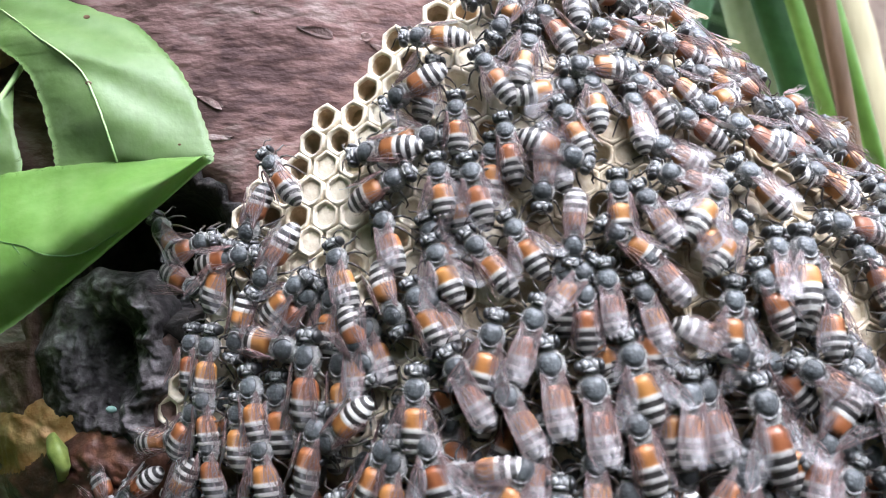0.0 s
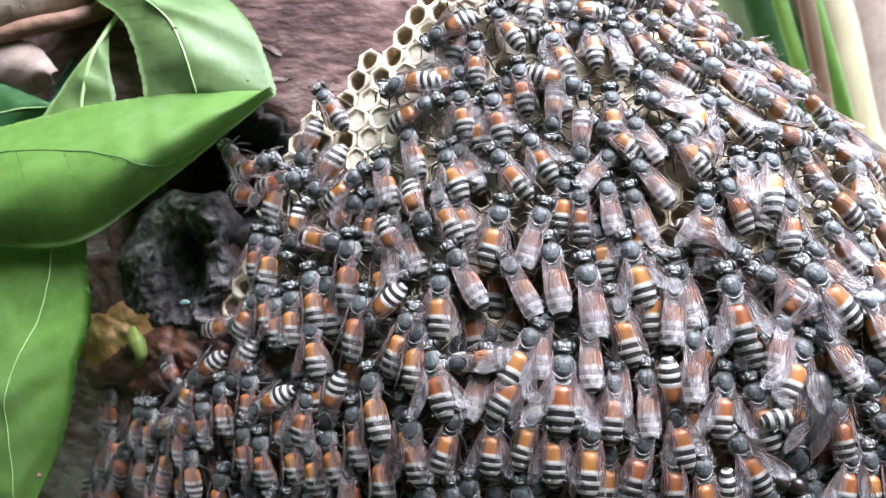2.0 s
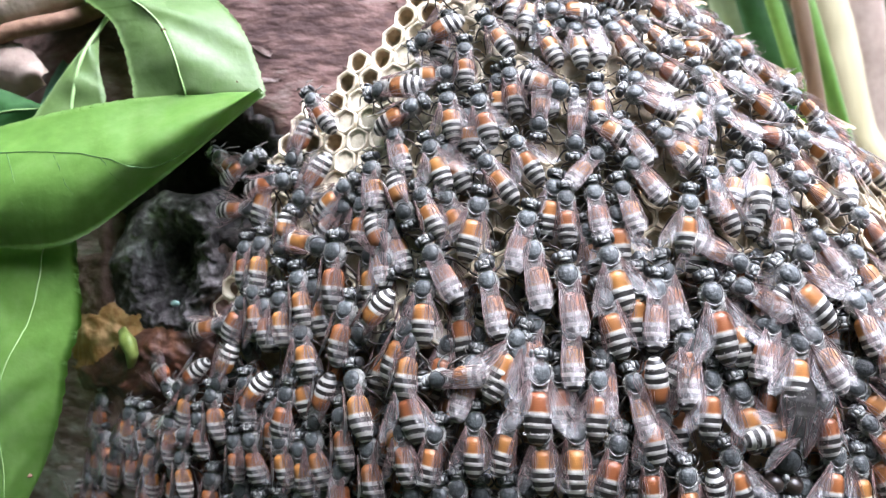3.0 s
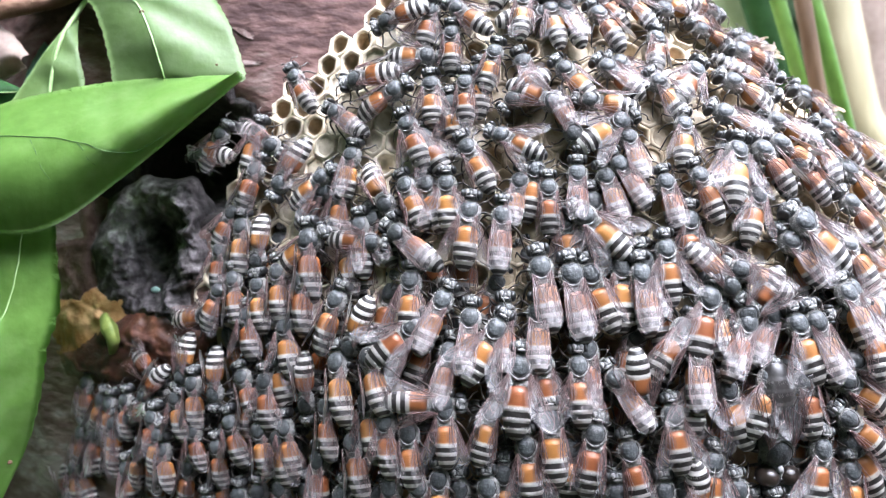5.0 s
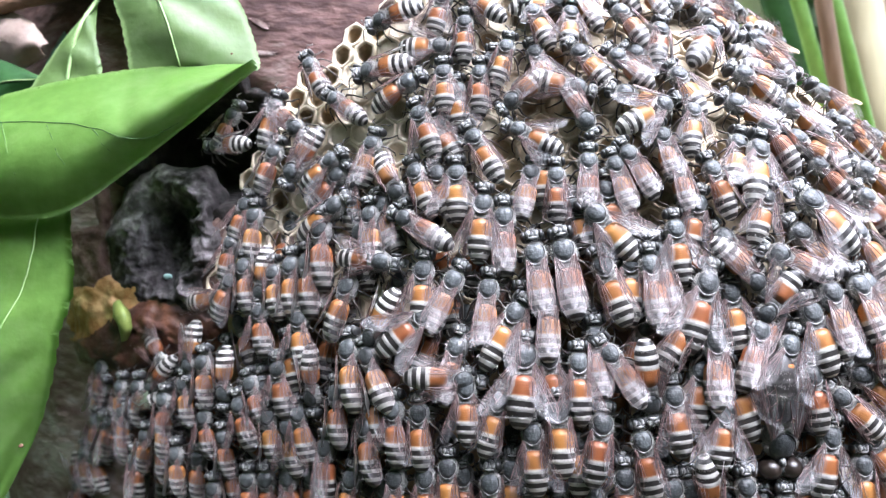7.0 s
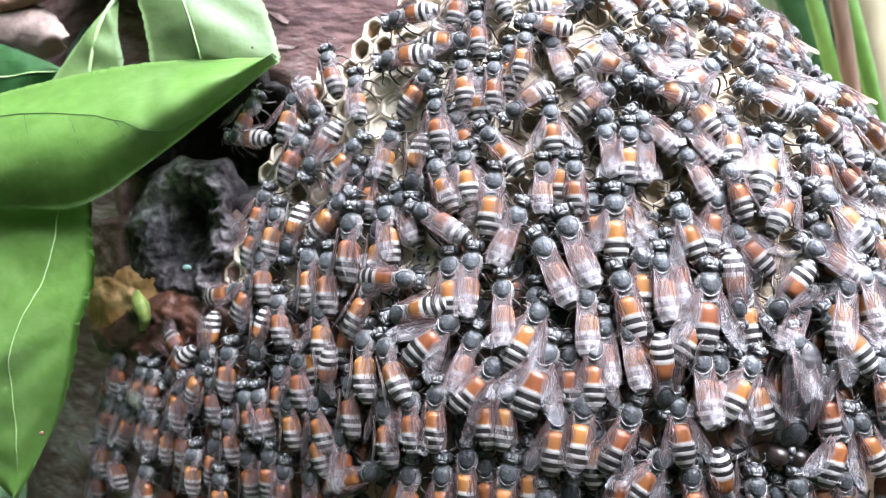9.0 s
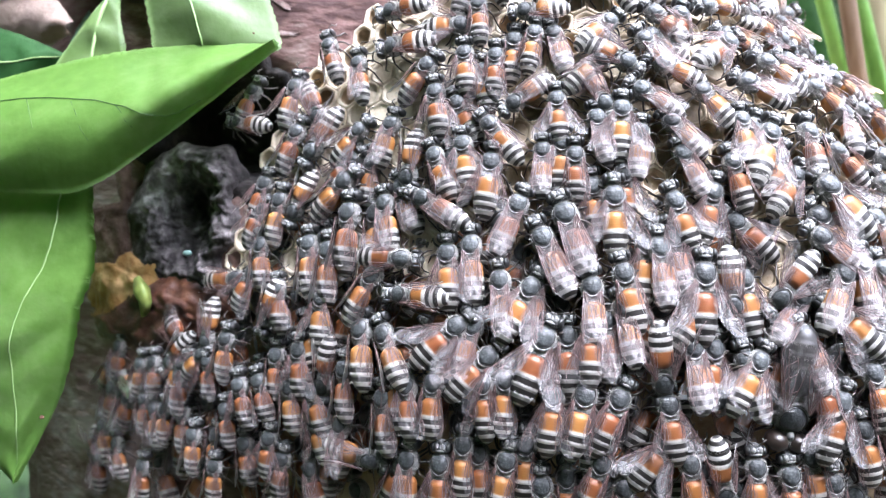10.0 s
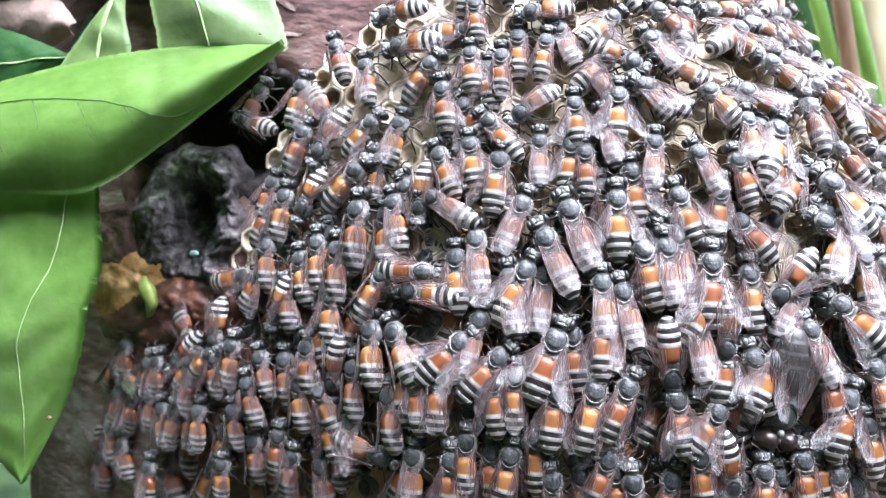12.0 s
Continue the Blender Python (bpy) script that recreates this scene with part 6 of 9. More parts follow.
    walk(sized(next(bees), 0.94, 0.1), [(0, on(-2.5, -0.9, -1)), (0.5, on(-2.7, -1.6, -1)), (1.5, on(-2.6, -1.9, -1)), (3.2, on(-3.0, -2.5, -1)), (5, on(-2.3, -2.8, -1)), (5.5, on(-2.3, -3.0, -1)), (6, on(-2.1, -2.8, -1)), (6.5, on(-1.9, -2.9, -1)), (7, on(-1.9, -3.0, -1)), (8.8, on(-1.0, -3.6, 5)), (9, on(-1.0, -3.3, 5)), (9.5, on(-0.7, -3.7, 5)), (10, on(-1.1, -3.4, 5)), (10.5, on(-0.9, -4.0, 5)), (11.5, on(-0.9, -4.2, 5)), (12, on(-1.2, -4.1, 5))])
    walk(sized(next(bees), 0.95, 0.2), [(0, on(-6.8, 1.8, -151)), (1.5, on(-6.8, 1.8, -151)), (2, on(-6.9, 1.0, -151)), (2.5, on(-7.2, 1.1, -151)), (3, on(-7.1, 1.3, -151)), (3.2, on(-7.1, 1.8, -151)), (4.8, on(-6.4, 1.6, -96)), (5, on(-6.4, 1.6, -96)), (5.5, on(-6.2, 0.3, -96)), (6.5, on(-7.0, -1.4, -96)), (7, on(-6.4, -1.8, -96)), (8.8, on(-5.9, -4.8, -93)), (9, on(-5.7, -4.5, -93)), (9.5, on(-6.2, -4.3, -93)), (10, on(-6.0, -3.8, -93)), (11, on(-5.1, -3.3, -93)), (11.5, on(-4.6, -5.4, -93)), (12, on(-4.6, -5.4, -93))])
    walk(sized(next(bees), 0.92, 0.7), [(0, on(-24.3, 8.5, -114)), (1.5, on(-24.3, 8.5, -114)), (6, on(-23.4, 4.6, -21)), (12, on(-23.4, 4.6, -21))])
    walk(sized(next(bees), 0.91, 0.7), [(0, on(-24.6, 2.9, -3)), (0.5, on(-24.3, 3.4, -3)), (1, on(-24.4, 3.6, -3)), (2, on(-24.3, 3.4, -3)), (3, on(-24.4, 2.6, -3)), (3.2, on(-24.4, 2.8, -3)), (6, on(-25.3, -0.1, -8)), (10.5, on(-23.6, 1.5, -29)), (12, on(-23.6, 1.5, -29))])
    walk(sized(next(bees), 0.94, 0.4), [(0, on(-17.2, -7.2, 10)), (1.5, on(-17.2, -7.2, 10)), (6, on(-16.3, -8.5, 9)), (10.5, on(-15.3, -8.9, -0)), (12, on(-15.3, -8.9, -0))])
    walk(sized(next(bees), 0.97, 0.5), [(0, on(-18.2, -14.8, -14)), (0.6, on(-18.2, -14.8, -14)), (1, on(-18.4, -15.3, -14)), (2, on(-17.8, -15.2, -14)), (2.5, on(-18.6, -15.3, -14)), (3.2, on(-19.0, -14.2, -14)), (6, on(-18.8, -14.3, 10)), (6.5, on(-18.5, -14.3, 10)), (8.8, on(-18.2, -14.7, 2)), (9, on(-18.1, -14.5, 2)), (10, on(-17.9, -14.8, 2)), (11, on(-18.1, -14.7, 2)), (12, on(-18.1, -14.7, 2))])
    walk(sized(next(bees), 0.96, 0.0), [(0, on(3.9, -12.7, -31)), (0.2, on(3.9, -12.7, -31)), (0.5, on(3.5, -12.7, -31)), (1, on(3.6, -12.2, -31)), (1.5, on(4.4, -11.9, -31)), (2, on(5.5, -11.0, -31)), (2.5, on(5.9, -9.5, -31)), (3, on(6.4, -9.0, -31)), (3.2, on(6.3, -9.0, -31)), (4.8, on(0.6, -15.0, -90)), (5.5, on(1.5, -15.3, -90)), (6, on(1.8, -14.6, -90)), (6.5, on(2.5, -14.1, -90)), (7, on(2.1, -13.9, -90)), (8.8, on(3.2, -14.1, -42)), (9, on(3.5, -13.7, -42)), (10, on(3.2, -14.0, -42)), (10.5, on(3.3, -14.5, -42)), (11.5, on(3.7, -14.9, -42)), (12, on(3.3, -14.4, -42))])
    walk(sized(next(bees), 0.95, 0.3), [(0, on(-15.0, -19.0, 14)), (2, on(-15.1, -19.3, 14)), (4.8, on(-16.6, -19.4, 10)), (6.5, on(-15.8, -19.2, 10)), (12, on(-16.3, -19.5, 26))])
    walk(sized(next(bees), 0.92, 0.0), [(0, on(-5.4, -17.8, 9)), (1.5, on(-5.4, -17.8, 9)), (6, on(-4.4, -17.9, 4)), (12, on(-4.7, -17.4, 6))])
    walk(sized(next(bees), 0.91, 0.0), [(0, on(2.9, -16.5, -5)), (1.5, on(2.9, -16.5, -5)), (4.8, on(1.2, -16.3, 2)), (5.5, on(2.0, -16.6, 2)), (6, on(2.4, -15.8, 2)), (6.5, on(3.1, -15.3, 2)), (7, on(2.8, -15.2, 2)), (10.5, on(3.1, -17.1, 6)), (12, on(3.1, -17.1, 6))])
    walk(sized(next(bees), 0.95, 0.0), [(0, on(17.0, -13.8, -4)), (0.6, on(17.0, -13.8, -4)), (1, on(16.2, -14.2, -4)), (1.5, on(15.4, -13.7, -4)), (2, on(15.1, -12.5, -4)), (3, on(14.9, -12.1, -4)), (3.2, on(14.5, -12.1, -4)), (4.8, on(15.0, -11.9, 3)), (5, on(14.9, -11.6, 3)), (6, on(14.3, -11.8, 3)), (6.5, on(14.4, -12.0, 3)), (7, on(14.1, -12.3, 3)), (8.8, on(13.7, -12.0, 1)), (9, on(14.0, -11.6, 1)), (9.5, on(14.1, -11.6, 1)), (10, on(13.8, -10.7, 1)), (11, on(14.5, -10.8, 1)), (12, on(14.0, -10.5, 1))])
    walk(sized(next(bees), 0.97, 0.0), [(0, on(9.0, -16.7, -1)), (1.5, on(9.0, -16.7, -1)), (4.8, on(9.5, -19.6, 6)), (5, on(9.7, -19.8, 6)), (5.5, on(9.5, -20.1, 6)), (6, on(9.4, -20.0, 6)), (7, on(9.6, -19.5, 6)), (8.8, on(10.4, -18.8, -6)), (9, on(10.5, -18.3, -6)), (10, on(10.3, -17.7, -6)), (12, on(9.5, -17.9, -6))])
    walk(sized(next(bees), 0.95, 1.0), [(0, on(21.3, 27.6, 46)), (1.5, on(21.2, 27.5, 46)), (2, on(21.3, 27.9, 46)), (3, on(21.4, 27.8, 46)), (3.2, on(21.4, 27.6, 46)), (6, on(21.2, 28.9, 36)), (12, on(21.2, 28.9, 36))])
    walk(sized(next(bees), 1.10, 1.0), [(0, on(27.7, 22.4, 62)), (1.5, on(27.7, 22.4, 62)), (5, on(28.0, 19.7, -34)), (5.5, on(28.5, 20.7, -34)), (6, on(28.3, 22.1, -34)), (6.5, on(28.4, 22.9, -34)), (7, on(28.7, 23.3, -34)), (8.8, on(25.9, 17.9, -47)), (9, on(26.0, 18.6, -47)), (9.5, on(26.3, 19.5, -47)), (10, on(28.0, 20.3, -47)), (10.5, on(27.9, 20.9, -47)), (11, on(27.8, 20.7, -47)), (11.5, on(28.3, 21.1, -47)), (12, on(29.2, 22.1, -47))])
    walk(sized(next(bees), 1.08, 1.0), [(0, on(35.2, 17.8, 65)), (0.5, on(34.5, 18.2, 65)), (1, on(34.3, 18.6, 65)), (1.5, on(33.2, 18.8, 65)), (2, on(33.3, 18.9, 65)), (3, on(32.9, 19.4, 65)), (3.2, on(32.9, 19.1, 65)), (5, on(32.6, 18.7, 64)), (5.5, on(32.3, 18.9, 64)), (6, on(32.1, 18.9, 64)), (6.5, on(32.1, 18.5, 64)), (7, on(32.1, 18.6, 64)), (8.8, on(32.7, 18.1, 62)), (9, on(32.6, 18.5, 62)), (9.5, on(32.4, 18.2, 62)), (11, on(32.5, 18.4, 62)), (11.5, on(32.8, 18.1, 62)), (12, on(32.7, 18.2, 62))])
    walk(sized(next(bees), 0.95, 0.9), [(0, on(26.0, 12.8, -37)), (0.5, on(26.0, 12.6, -37)), (1, on(26.8, 13.4, -37)), (1.5, on(26.9, 13.9, -37)), (3, on(26.6, 14.4, -37)), (5, on(26.3, 13.7, -6)), (5.5, on(26.4, 13.6, -6)), (6, on(25.9, 14.1, -6)), (7, on(25.9, 14.2, -6)), (10.5, on(29.2, 11.4, 6)), (12, on(29.2, 11.4, 6))])
    walk(sized(next(bees), 1.08, 1.0), [(0, on(44.8, 15.8, 18)), (1.5, on(44.8, 15.8, 18)), (5, on(41.6, 12.0, 16)), (5.5, on(41.1, 12.0, 16)), (6, on(41.0, 12.2, 16)), (7, on(40.7, 12.1, 16)), (8.8, on(41.3, 12.0, -4)), (9, on(41.5, 12.9, -4)), (9.5, on(41.7, 12.9, -4)), (10, on(41.2, 12.9, -4)), (10.5, on(41.3, 13.2, -4)), (11, on(41.4, 13.8, -4)), (11.5, on(41.2, 14.0, -4)), (12, on(41.7, 14.6, -4))])
    walk(sized(next(bees), 1.07, 0.7), [(0, on(45.3, 9.6, -15)), (0.5, on(45.3, 9.6, -15)), (1.5, on(44.3, 10.2, -15)), (2.5, on(44.2, 10.6, -15)), (3, on(43.7, 10.9, -15)), (3.2, on(44.1, 10.8, -15)), (6, on(45.3, 8.1, 66)), (12, on(45.3, 8.1, 66))])
    walk(sized(next(bees), 0.92, 0.5), [(0, on(34.0, 6.3, -3)), (0.5, on(33.8, 5.7, -3)), (1, on(34.0, 6.0, -3)), (2, on(34.4, 6.1, -3)), (2.5, on(34.7, 6.3, -3)), (3, on(34.9, 6.2, -3)), (3.2, on(35.0, 5.8, -3)), (4.8, on(33.4, 6.0, -17)), (5, on(33.7, 5.9, -17)), (6, on(33.7, 5.6, -17)), (6.5, on(33.0, 5.3, -17)), (7, on(33.2, 5.0, -17)), (10.5, on(34.6, 5.8, -34)), (12, on(34.6, 5.8, -34))])
    walk(sized(next(bees), 0.94, 0.0), [(0, on(22.9, -15.1, 11)), (0.6, on(22.9, -15.1, 11)), (1, on(22.5, -15.4, 11)), (1.5, on(21.7, -15.2, 11)), (2, on(21.4, -15.4, 11)), (2.5, on(20.9, -14.8, 11)), (3, on(19.8, -14.9, 11)), (3.2, on(19.6, -14.7, 11)), (4.8, on(24.7, -16.8, 9)), (5, on(24.4, -16.4, 9)), (5.5, on(23.2, -15.9, 9)), (6, on(22.8, -15.5, 9)), (6.5, on(22.7, -15.4, 9)), (7, on(23.6, -15.4, 9)), (10.5, on(21.8, -18.3, 10)), (12, on(21.9, -18.2, 10))])
    walk(sized(next(bees), 0.92, 0.0), [(0, on(31.3, -24.1, 9)), (6, on(31.3, -24.1, 9)), (8.8, on(30.9, -25.2, 5)), (10, on(31.0, -24.2, 5)), (11, on(30.7, -24.4, 5)), (12, on(31.2, -25.4, 5))])
    walk(sized(next(bees), 0.95, 0.8), [(0, on(-32.2, -13.1, -34)), (1.5, on(-32.2, -13.1, -34)), (5.5, on(-30.4, -17.1, 8)), (6.5, on(-30.8, -17.0, 8)), (10.5, on(-30.9, -16.2, -56)), (12, on(-30.9, -16.2, -56))])
    walk(sized(next(bees), 0.97, 0.7), [(0, on(-23.5, -20.4, 3)), (1.5, on(-23.5, -20.4, 3)), (4.8, on(-23.3, -19.1, 15)), (5.5, on(-23.4, -19.7, 15)), (6, on(-23.1, -19.8, 15)), (6.5, on(-23.2, -19.1, 15)), (7, on(-23.3, -18.7, 15)), (10.5, on(-25.6, -19.4, 12)), (12, on(-25.6, -19.4, 12))])
    walk(sized(next(bees), 0.96, 0.8), [(0, on(-31.8, -19.2, -94)), (1.5, on(-31.8, -19.2, -94)), (6, on(-33.5, -21.9, -5)), (10.5, on(-33.8, -17.5, -37)), (12, on(-33.8, -17.5, -37))])
    walk(sized(next(bees), 0.92, 0.8), [(0, on(-49.3, -32.6, -165)), (12, on(-49.3, -32.6, -165))])
    walk(sized(next(bees), 0.91, 0.8), [(0, on(-31.2, -16.7, 3)), (1.5, on(-31.2, -16.7, 3)), (6, on(-27.8, -21.2, 8)), (10.5, on(-30.2, -16.8, -1)), (12, on(-30.2, -16.8, -1))])
    walk(sized(next(bees), 0.93, 0.6), [(0, on(-22.6, -27.6, -1)), (6, on(-22.6, -27.6, -1)), (10.5, on(-21.7, -25.2, -10)), (12, on(-21.7, -25.2, -10))])
    walk(sized(next(bees), 0.95, 0.4), [(0, on(-17.4, -20.6, 8)), (6, on(-17.4, -20.6, 8)), (10.5, on(-15.8, -22.6, 19)), (12, on(-15.8, -22.6, 19))])
    walk(sized(next(bees), 0.96, 0.0), [(0, on(-1.4, -24.5, 4)), (6, on(-1.4, -24.5, 4)), (10.5, on(-1.2, -25.7, -2)), (12, on(-1.2, -25.7, -2))])
    walk(sized(next(bees), 0.94, 0.7), [(0, on(-24.4, -4.0, -35)), (1.5, on(-24.4, -4.0, -35)), (6, on(-25.0, -4.1, -29)), (10.5, on(-24.3, -6.3, -34)), (12, on(-24.3, -6.3, -34))])
    walk(sized(next(bees), 0.92, 0.6), [(0, on(-22.6, -7.2, 6)), (0.5, on(-22.0, -5.7, 6)), (1, on(-21.6, -5.1, 6)), (1.5, on(-21.5, -5.3, 6)), (2, on(-21.8, -4.4, 6)), (3, on(-21.9, -4.3, 6)), (3.2, on(-22.2, -4.2, 6)), (6, on(-21.0, -7.9, 8)), (12, on(-21.0, -7.9, 8))])
    walk(sized(next(bees), 1.02, 1.0), [(0, on(13.0, 28.4, 92)), (0.5, on(11.3, 28.5, 92)), (1.5, on(11.3, 29.0, 92)), (12, on(11.3, 29.0, 92))])
    walk(sized(next(bees), 0.96, 1.0), [(0, on(26.3, 32.4, 68)), (12, on(26.3, 32.4, 68))])
    walk(sized(next(bees), 0.97, 0.0), [(0, on(21.2, -15.2, -173)), (12, on(21.2, -15.2, -173))])
    walk(sized(next(bees), 1.02, 1.0), [(0, on(4.3, 36.2, 128)), (1.6, on(4.4, 36.4, 129)), (4, on(4.4, 36.6, 134)), (12, on(4.5, 36.7, 129))])
    walk(sized(next(bees), 1.00, 1.0), [(0, on(9.3, 37.0, -42)), (1.6, on(9.3, 37.2, -42)), (4, on(9.4, 37.4, -36)), (12, on(9.4, 37.5, -41))])
    walk(sized(next(bees), 0.97, 0.9), [(0, on(22.5, 13.8, 32)), (1, on(22.5, 13.8, 32)), (2.5, on(22.6, 13.6, 45)), (5, on(23.9, 18.4, 31)), (6.5, on(24.8, 18.4, 28)), (8.4, on(23.7, 16.0, 28)), (10.5, on(25.2, 14.6, 44)), (12, on(25.2, 14.6, 44))])
    walk(sized(next(bees), 1.02, 1.0), [(0, on(11.8, 20.0, -118)), (1, on(11.8, 20.0, -118)), (2.5, on(11.5, 20.1, -112)), (5, on(12.6, 16.5, -118)), (6.5, on(13.0, 16.6, -100)), (8.4, on(17.4, 18.0, -124)), (10.5, on(17.0, 17.8, -119)), (12, on(17.0, 17.8, -119))])
    walk(sized(next(bees), 0.96, 1.0), [(0, on(-4.9, 14.4, 21)), (0.5, on(-5.7, 14.4, 21)), (1.5, on(-6.1, 15.2, 21)), (2, on(-5.9, 14.8, 21)), (3.2, on(-6.3, 15.3, 21)), (4.8, on(-10.5, 16.3, 56)), (5.5, on(-10.8, 16.7, 56)), (6.5, on(-12.0, 16.7, 56)), (7, on(-12.3, 16.8, 56)), (8.8, on(-12.3, 17.7, 13)), (9, on(-12.3, 18.0, 13)), (11, on(-11.8, 18.8, 13)), (11.5, on(-11.8, 18.8, 13)), (12, on(-12.1, 18.4, 13))])
    walk(sized(next(bees), 0.97, 0.9), [(0, on(-18.6, 14.0, 161)), (0.5, on(-19.2, 13.6, 161)), (1, on(-19.3, 13.1, 161)), (1.5, on(-19.1, 12.9, 161)), (2, on(-18.8, 13.2, 161)), (2.5, on(-18.5, 13.2, 161)), (3.2, on(-18.6, 13.4, 161)), (4.8, on(-18.7, 13.3, 237)), (5, on(-18.8, 13.1, 237)), (5.5, on(-18.5, 13.5, 237)), (6, on(-17.7, 13.9, 237)), (6.5, on(-17.5, 13.7, 237)), (8.8, on(-17.6, 14.9, 211)), (9, on(-17.4, 15.0, 211)), (9.5, on(-17.1, 14.0, 211)), (10, on(-17.0, 12.7, 211)), (10.5, on(-16.8, 12.0, 211)), (11.5, on(-16.7, 12.0, 211)), (12, on(-16.8, 12.1, 211))])
    walk(sized(next(bees), 0.94, 0.8), [(0, on(-9.4, 11.1, 22)), (1, on(-9.4, 11.8, 22)), (1.5, on(-9.2, 11.7, 22)), (6, on(-8.4, 11.3, -17)), (6.5, on(-7.9, 11.3, -17)), (7, on(-7.7, 11.2, -17)), (12, on(-7.7, 11.2, -17))])
    walk(sized(next(bees), 0.96, 1.0), [(0, on(17.7, 24.7, 4)), (0.5, on(17.0, 25.1, 4)), (1.5, on(16.6, 25.1, 4)), (2, on(16.5, 25.6, 4)), (2.5, on(15.8, 26.1, 4)), (3, on(15.5, 26.9, 4)), (3.2, on(15.7, 26.7, 4)), (6, on(13.7, 27.3, 25)), (10.5, on(15.3, 27.7, 31)), (12, on(15.3, 27.7, 31))])
    walk(sized(next(bees), 0.96, 1.0), [(0, on(9.2, 17.0, 175)), (0.5, on(9.2, 16.3, 175)), (1.5, on(9.6, 16.0, 175)), (2, on(9.5, 15.7, 175)), (3, on(9.4, 15.9, 175)), (3.2, on(9.5, 15.6, 175)), (4.8, on(8.9, 16.9, 131)), (6.5, on(7.3, 16.1, 131)), (7, on(7.3, 15.7, 131)), (8.8, on(5.7, 14.0, 126)), (9, on(5.6, 14.1, 126)), (9.5, on(5.4, 13.7, 126)), (10, on(5.6, 13.4, 126)), (11, on(5.4, 13.0, 126)), (11.5, on(5.8, 12.5, 126)), (12, on(5.4, 12.2, 126))])
    walk(sized(next(bees), 0.96, 0.8), [(0, on(11.6, 12.0, 175)), (1, on(11.6, 12.0, 175)), (1.5, on(12.3, 12.2, 175)), (2, on(12.3, 12.4, 175)), (3, on(13.2, 13.7, 175)), (3.2, on(13.3, 13.4, 175)), (5.5, on(15.0, 13.1, 208)), (6, on(14.9, 13.4, 208)), (12, on(14.9, 13.4, 208))])
    walk(sized(next(bees), 0.97, 1.0), [(0, on(20.5, 18.0, 71)), (1.5, on(20.5, 18.0, 71)), (4.8, on(18.6, 20.1, 48)), (5.5, on(18.4, 20.1, 48)), (6, on(18.2, 20.4, 48)), (6.5, on(18.2, 20.2, 48)), (10.5, on(19.1, 20.3, 33)), (12, on(19.1, 20.3, 33))])
    walk(sized(next(bees), 0.93, 0.6), [(0, on(14.4, 8.7, 8)), (0.5, on(14.4, 8.7, 8)), (1, on(14.4, 8.3, 8)), (1.5, on(14.8, 8.3, 8)), (3.2, on(15.0, 7.9, 8)), (4.8, on(15.0, 8.6, -1)), (5, on(15.1, 8.6, -1)), (6, on(14.9, 8.8, -1)), (7, on(15.1, 8.8, -1)), (8.8, on(15.3, 10.7, 14)), (9, on(15.1, 11.4, 14)), (9.5, on(14.7, 11.0, 14)), (10, on(14.2, 11.6, 14)), (11, on(13.9, 12.1, 14)), (12, on(14.2, 11.4, 14))])
    walk(sized(next(bees), 0.92, 0.6), [(0, on(17.5, 7.4, 18)), (0.5, on(17.2, 7.2, 18)), (1, on(17.6, 7.4, 18)), (1.5, on(17.9, 7.1, 18)), (2, on(17.8, 7.3, 18)), (3, on(18.0, 8.3, 18)), (3.2, on(18.0, 8.2, 18)), (6.5, on(18.1, 8.3, 18)), (7, on(17.9, 8.4, 18)), (8.8, on(19.4, 10.5, -3)), (9, on(19.2, 10.9, -3)), (9.5, on(19.2, 10.4, -3)), (10, on(18.6, 10.1, -3)), (10.5, on(18.8, 9.2, -3)), (11.5, on(19.4, 8.5, -3)), (12, on(19.4, 8.8, -3))])
    walk(sized(next(bees), 0.91, 0.7), [(0, on(12.3, 9.4, -41)), (0.5, on(12.0, 9.4, -41)), (1, on(12.7, 10.6, -41)), (1.5, on(14.2, 11.1, -41)), (2, on(15.1, 11.8, -41)), (3.2, on(15.3, 12.2, -41)), (4.8, on(9.1, 7.9, -11)), (5.5, on(9.1, 7.8, -11)), (6, on(9.0, 8.0, -11)), (7, on(9.2, 7.6, -11)), (8.8, on(8.7, 7.0, 1)), (9, on(8.6, 7.4, 1)), (9.5, on(8.6, 7.8, 1)), (10.5, on(8.1, 8.3, 1)), (11, on(7.4, 8.4, 1)), (11.5, on(7.7, 8.4, 1)), (12, on(7.4, 8.8, 1))])
    walk(sized(next(bees), 1.02, 0.4), [(0, on(7.9, 5.3, -19)), (1.5, on(7.9, 5.3, -19)), (7, on(6.5, 2.8, 2)), (8.8, on(5.8, 1.9, -22)), (9, on(5.9, 2.3, -22)), (10, on(6.1, 2.1, -22)), (10.5, on(5.8, 1.6, -22)), (11, on(5.4, 1.6, -22)), (11.5, on(5.7, 1.7, -22)), (12, on(5.6, 1.9, -22))])
    walk(sized(next(bees), 0.97, 0.2), [(0, on(1.2, 1.0, 30)), (0.5, on(0.6, -0.0, 30)), (1, on(0.1, -0.1, 30)), (1.5, on(-0.1, -0.1, 30)), (2, on(-0.9, 0.7, 30)), (3.2, on(-2.4, 1.5, 30)), (6, on(-3.5, 2.7, 62)), (12, on(-3.5, 2.7, 62))])
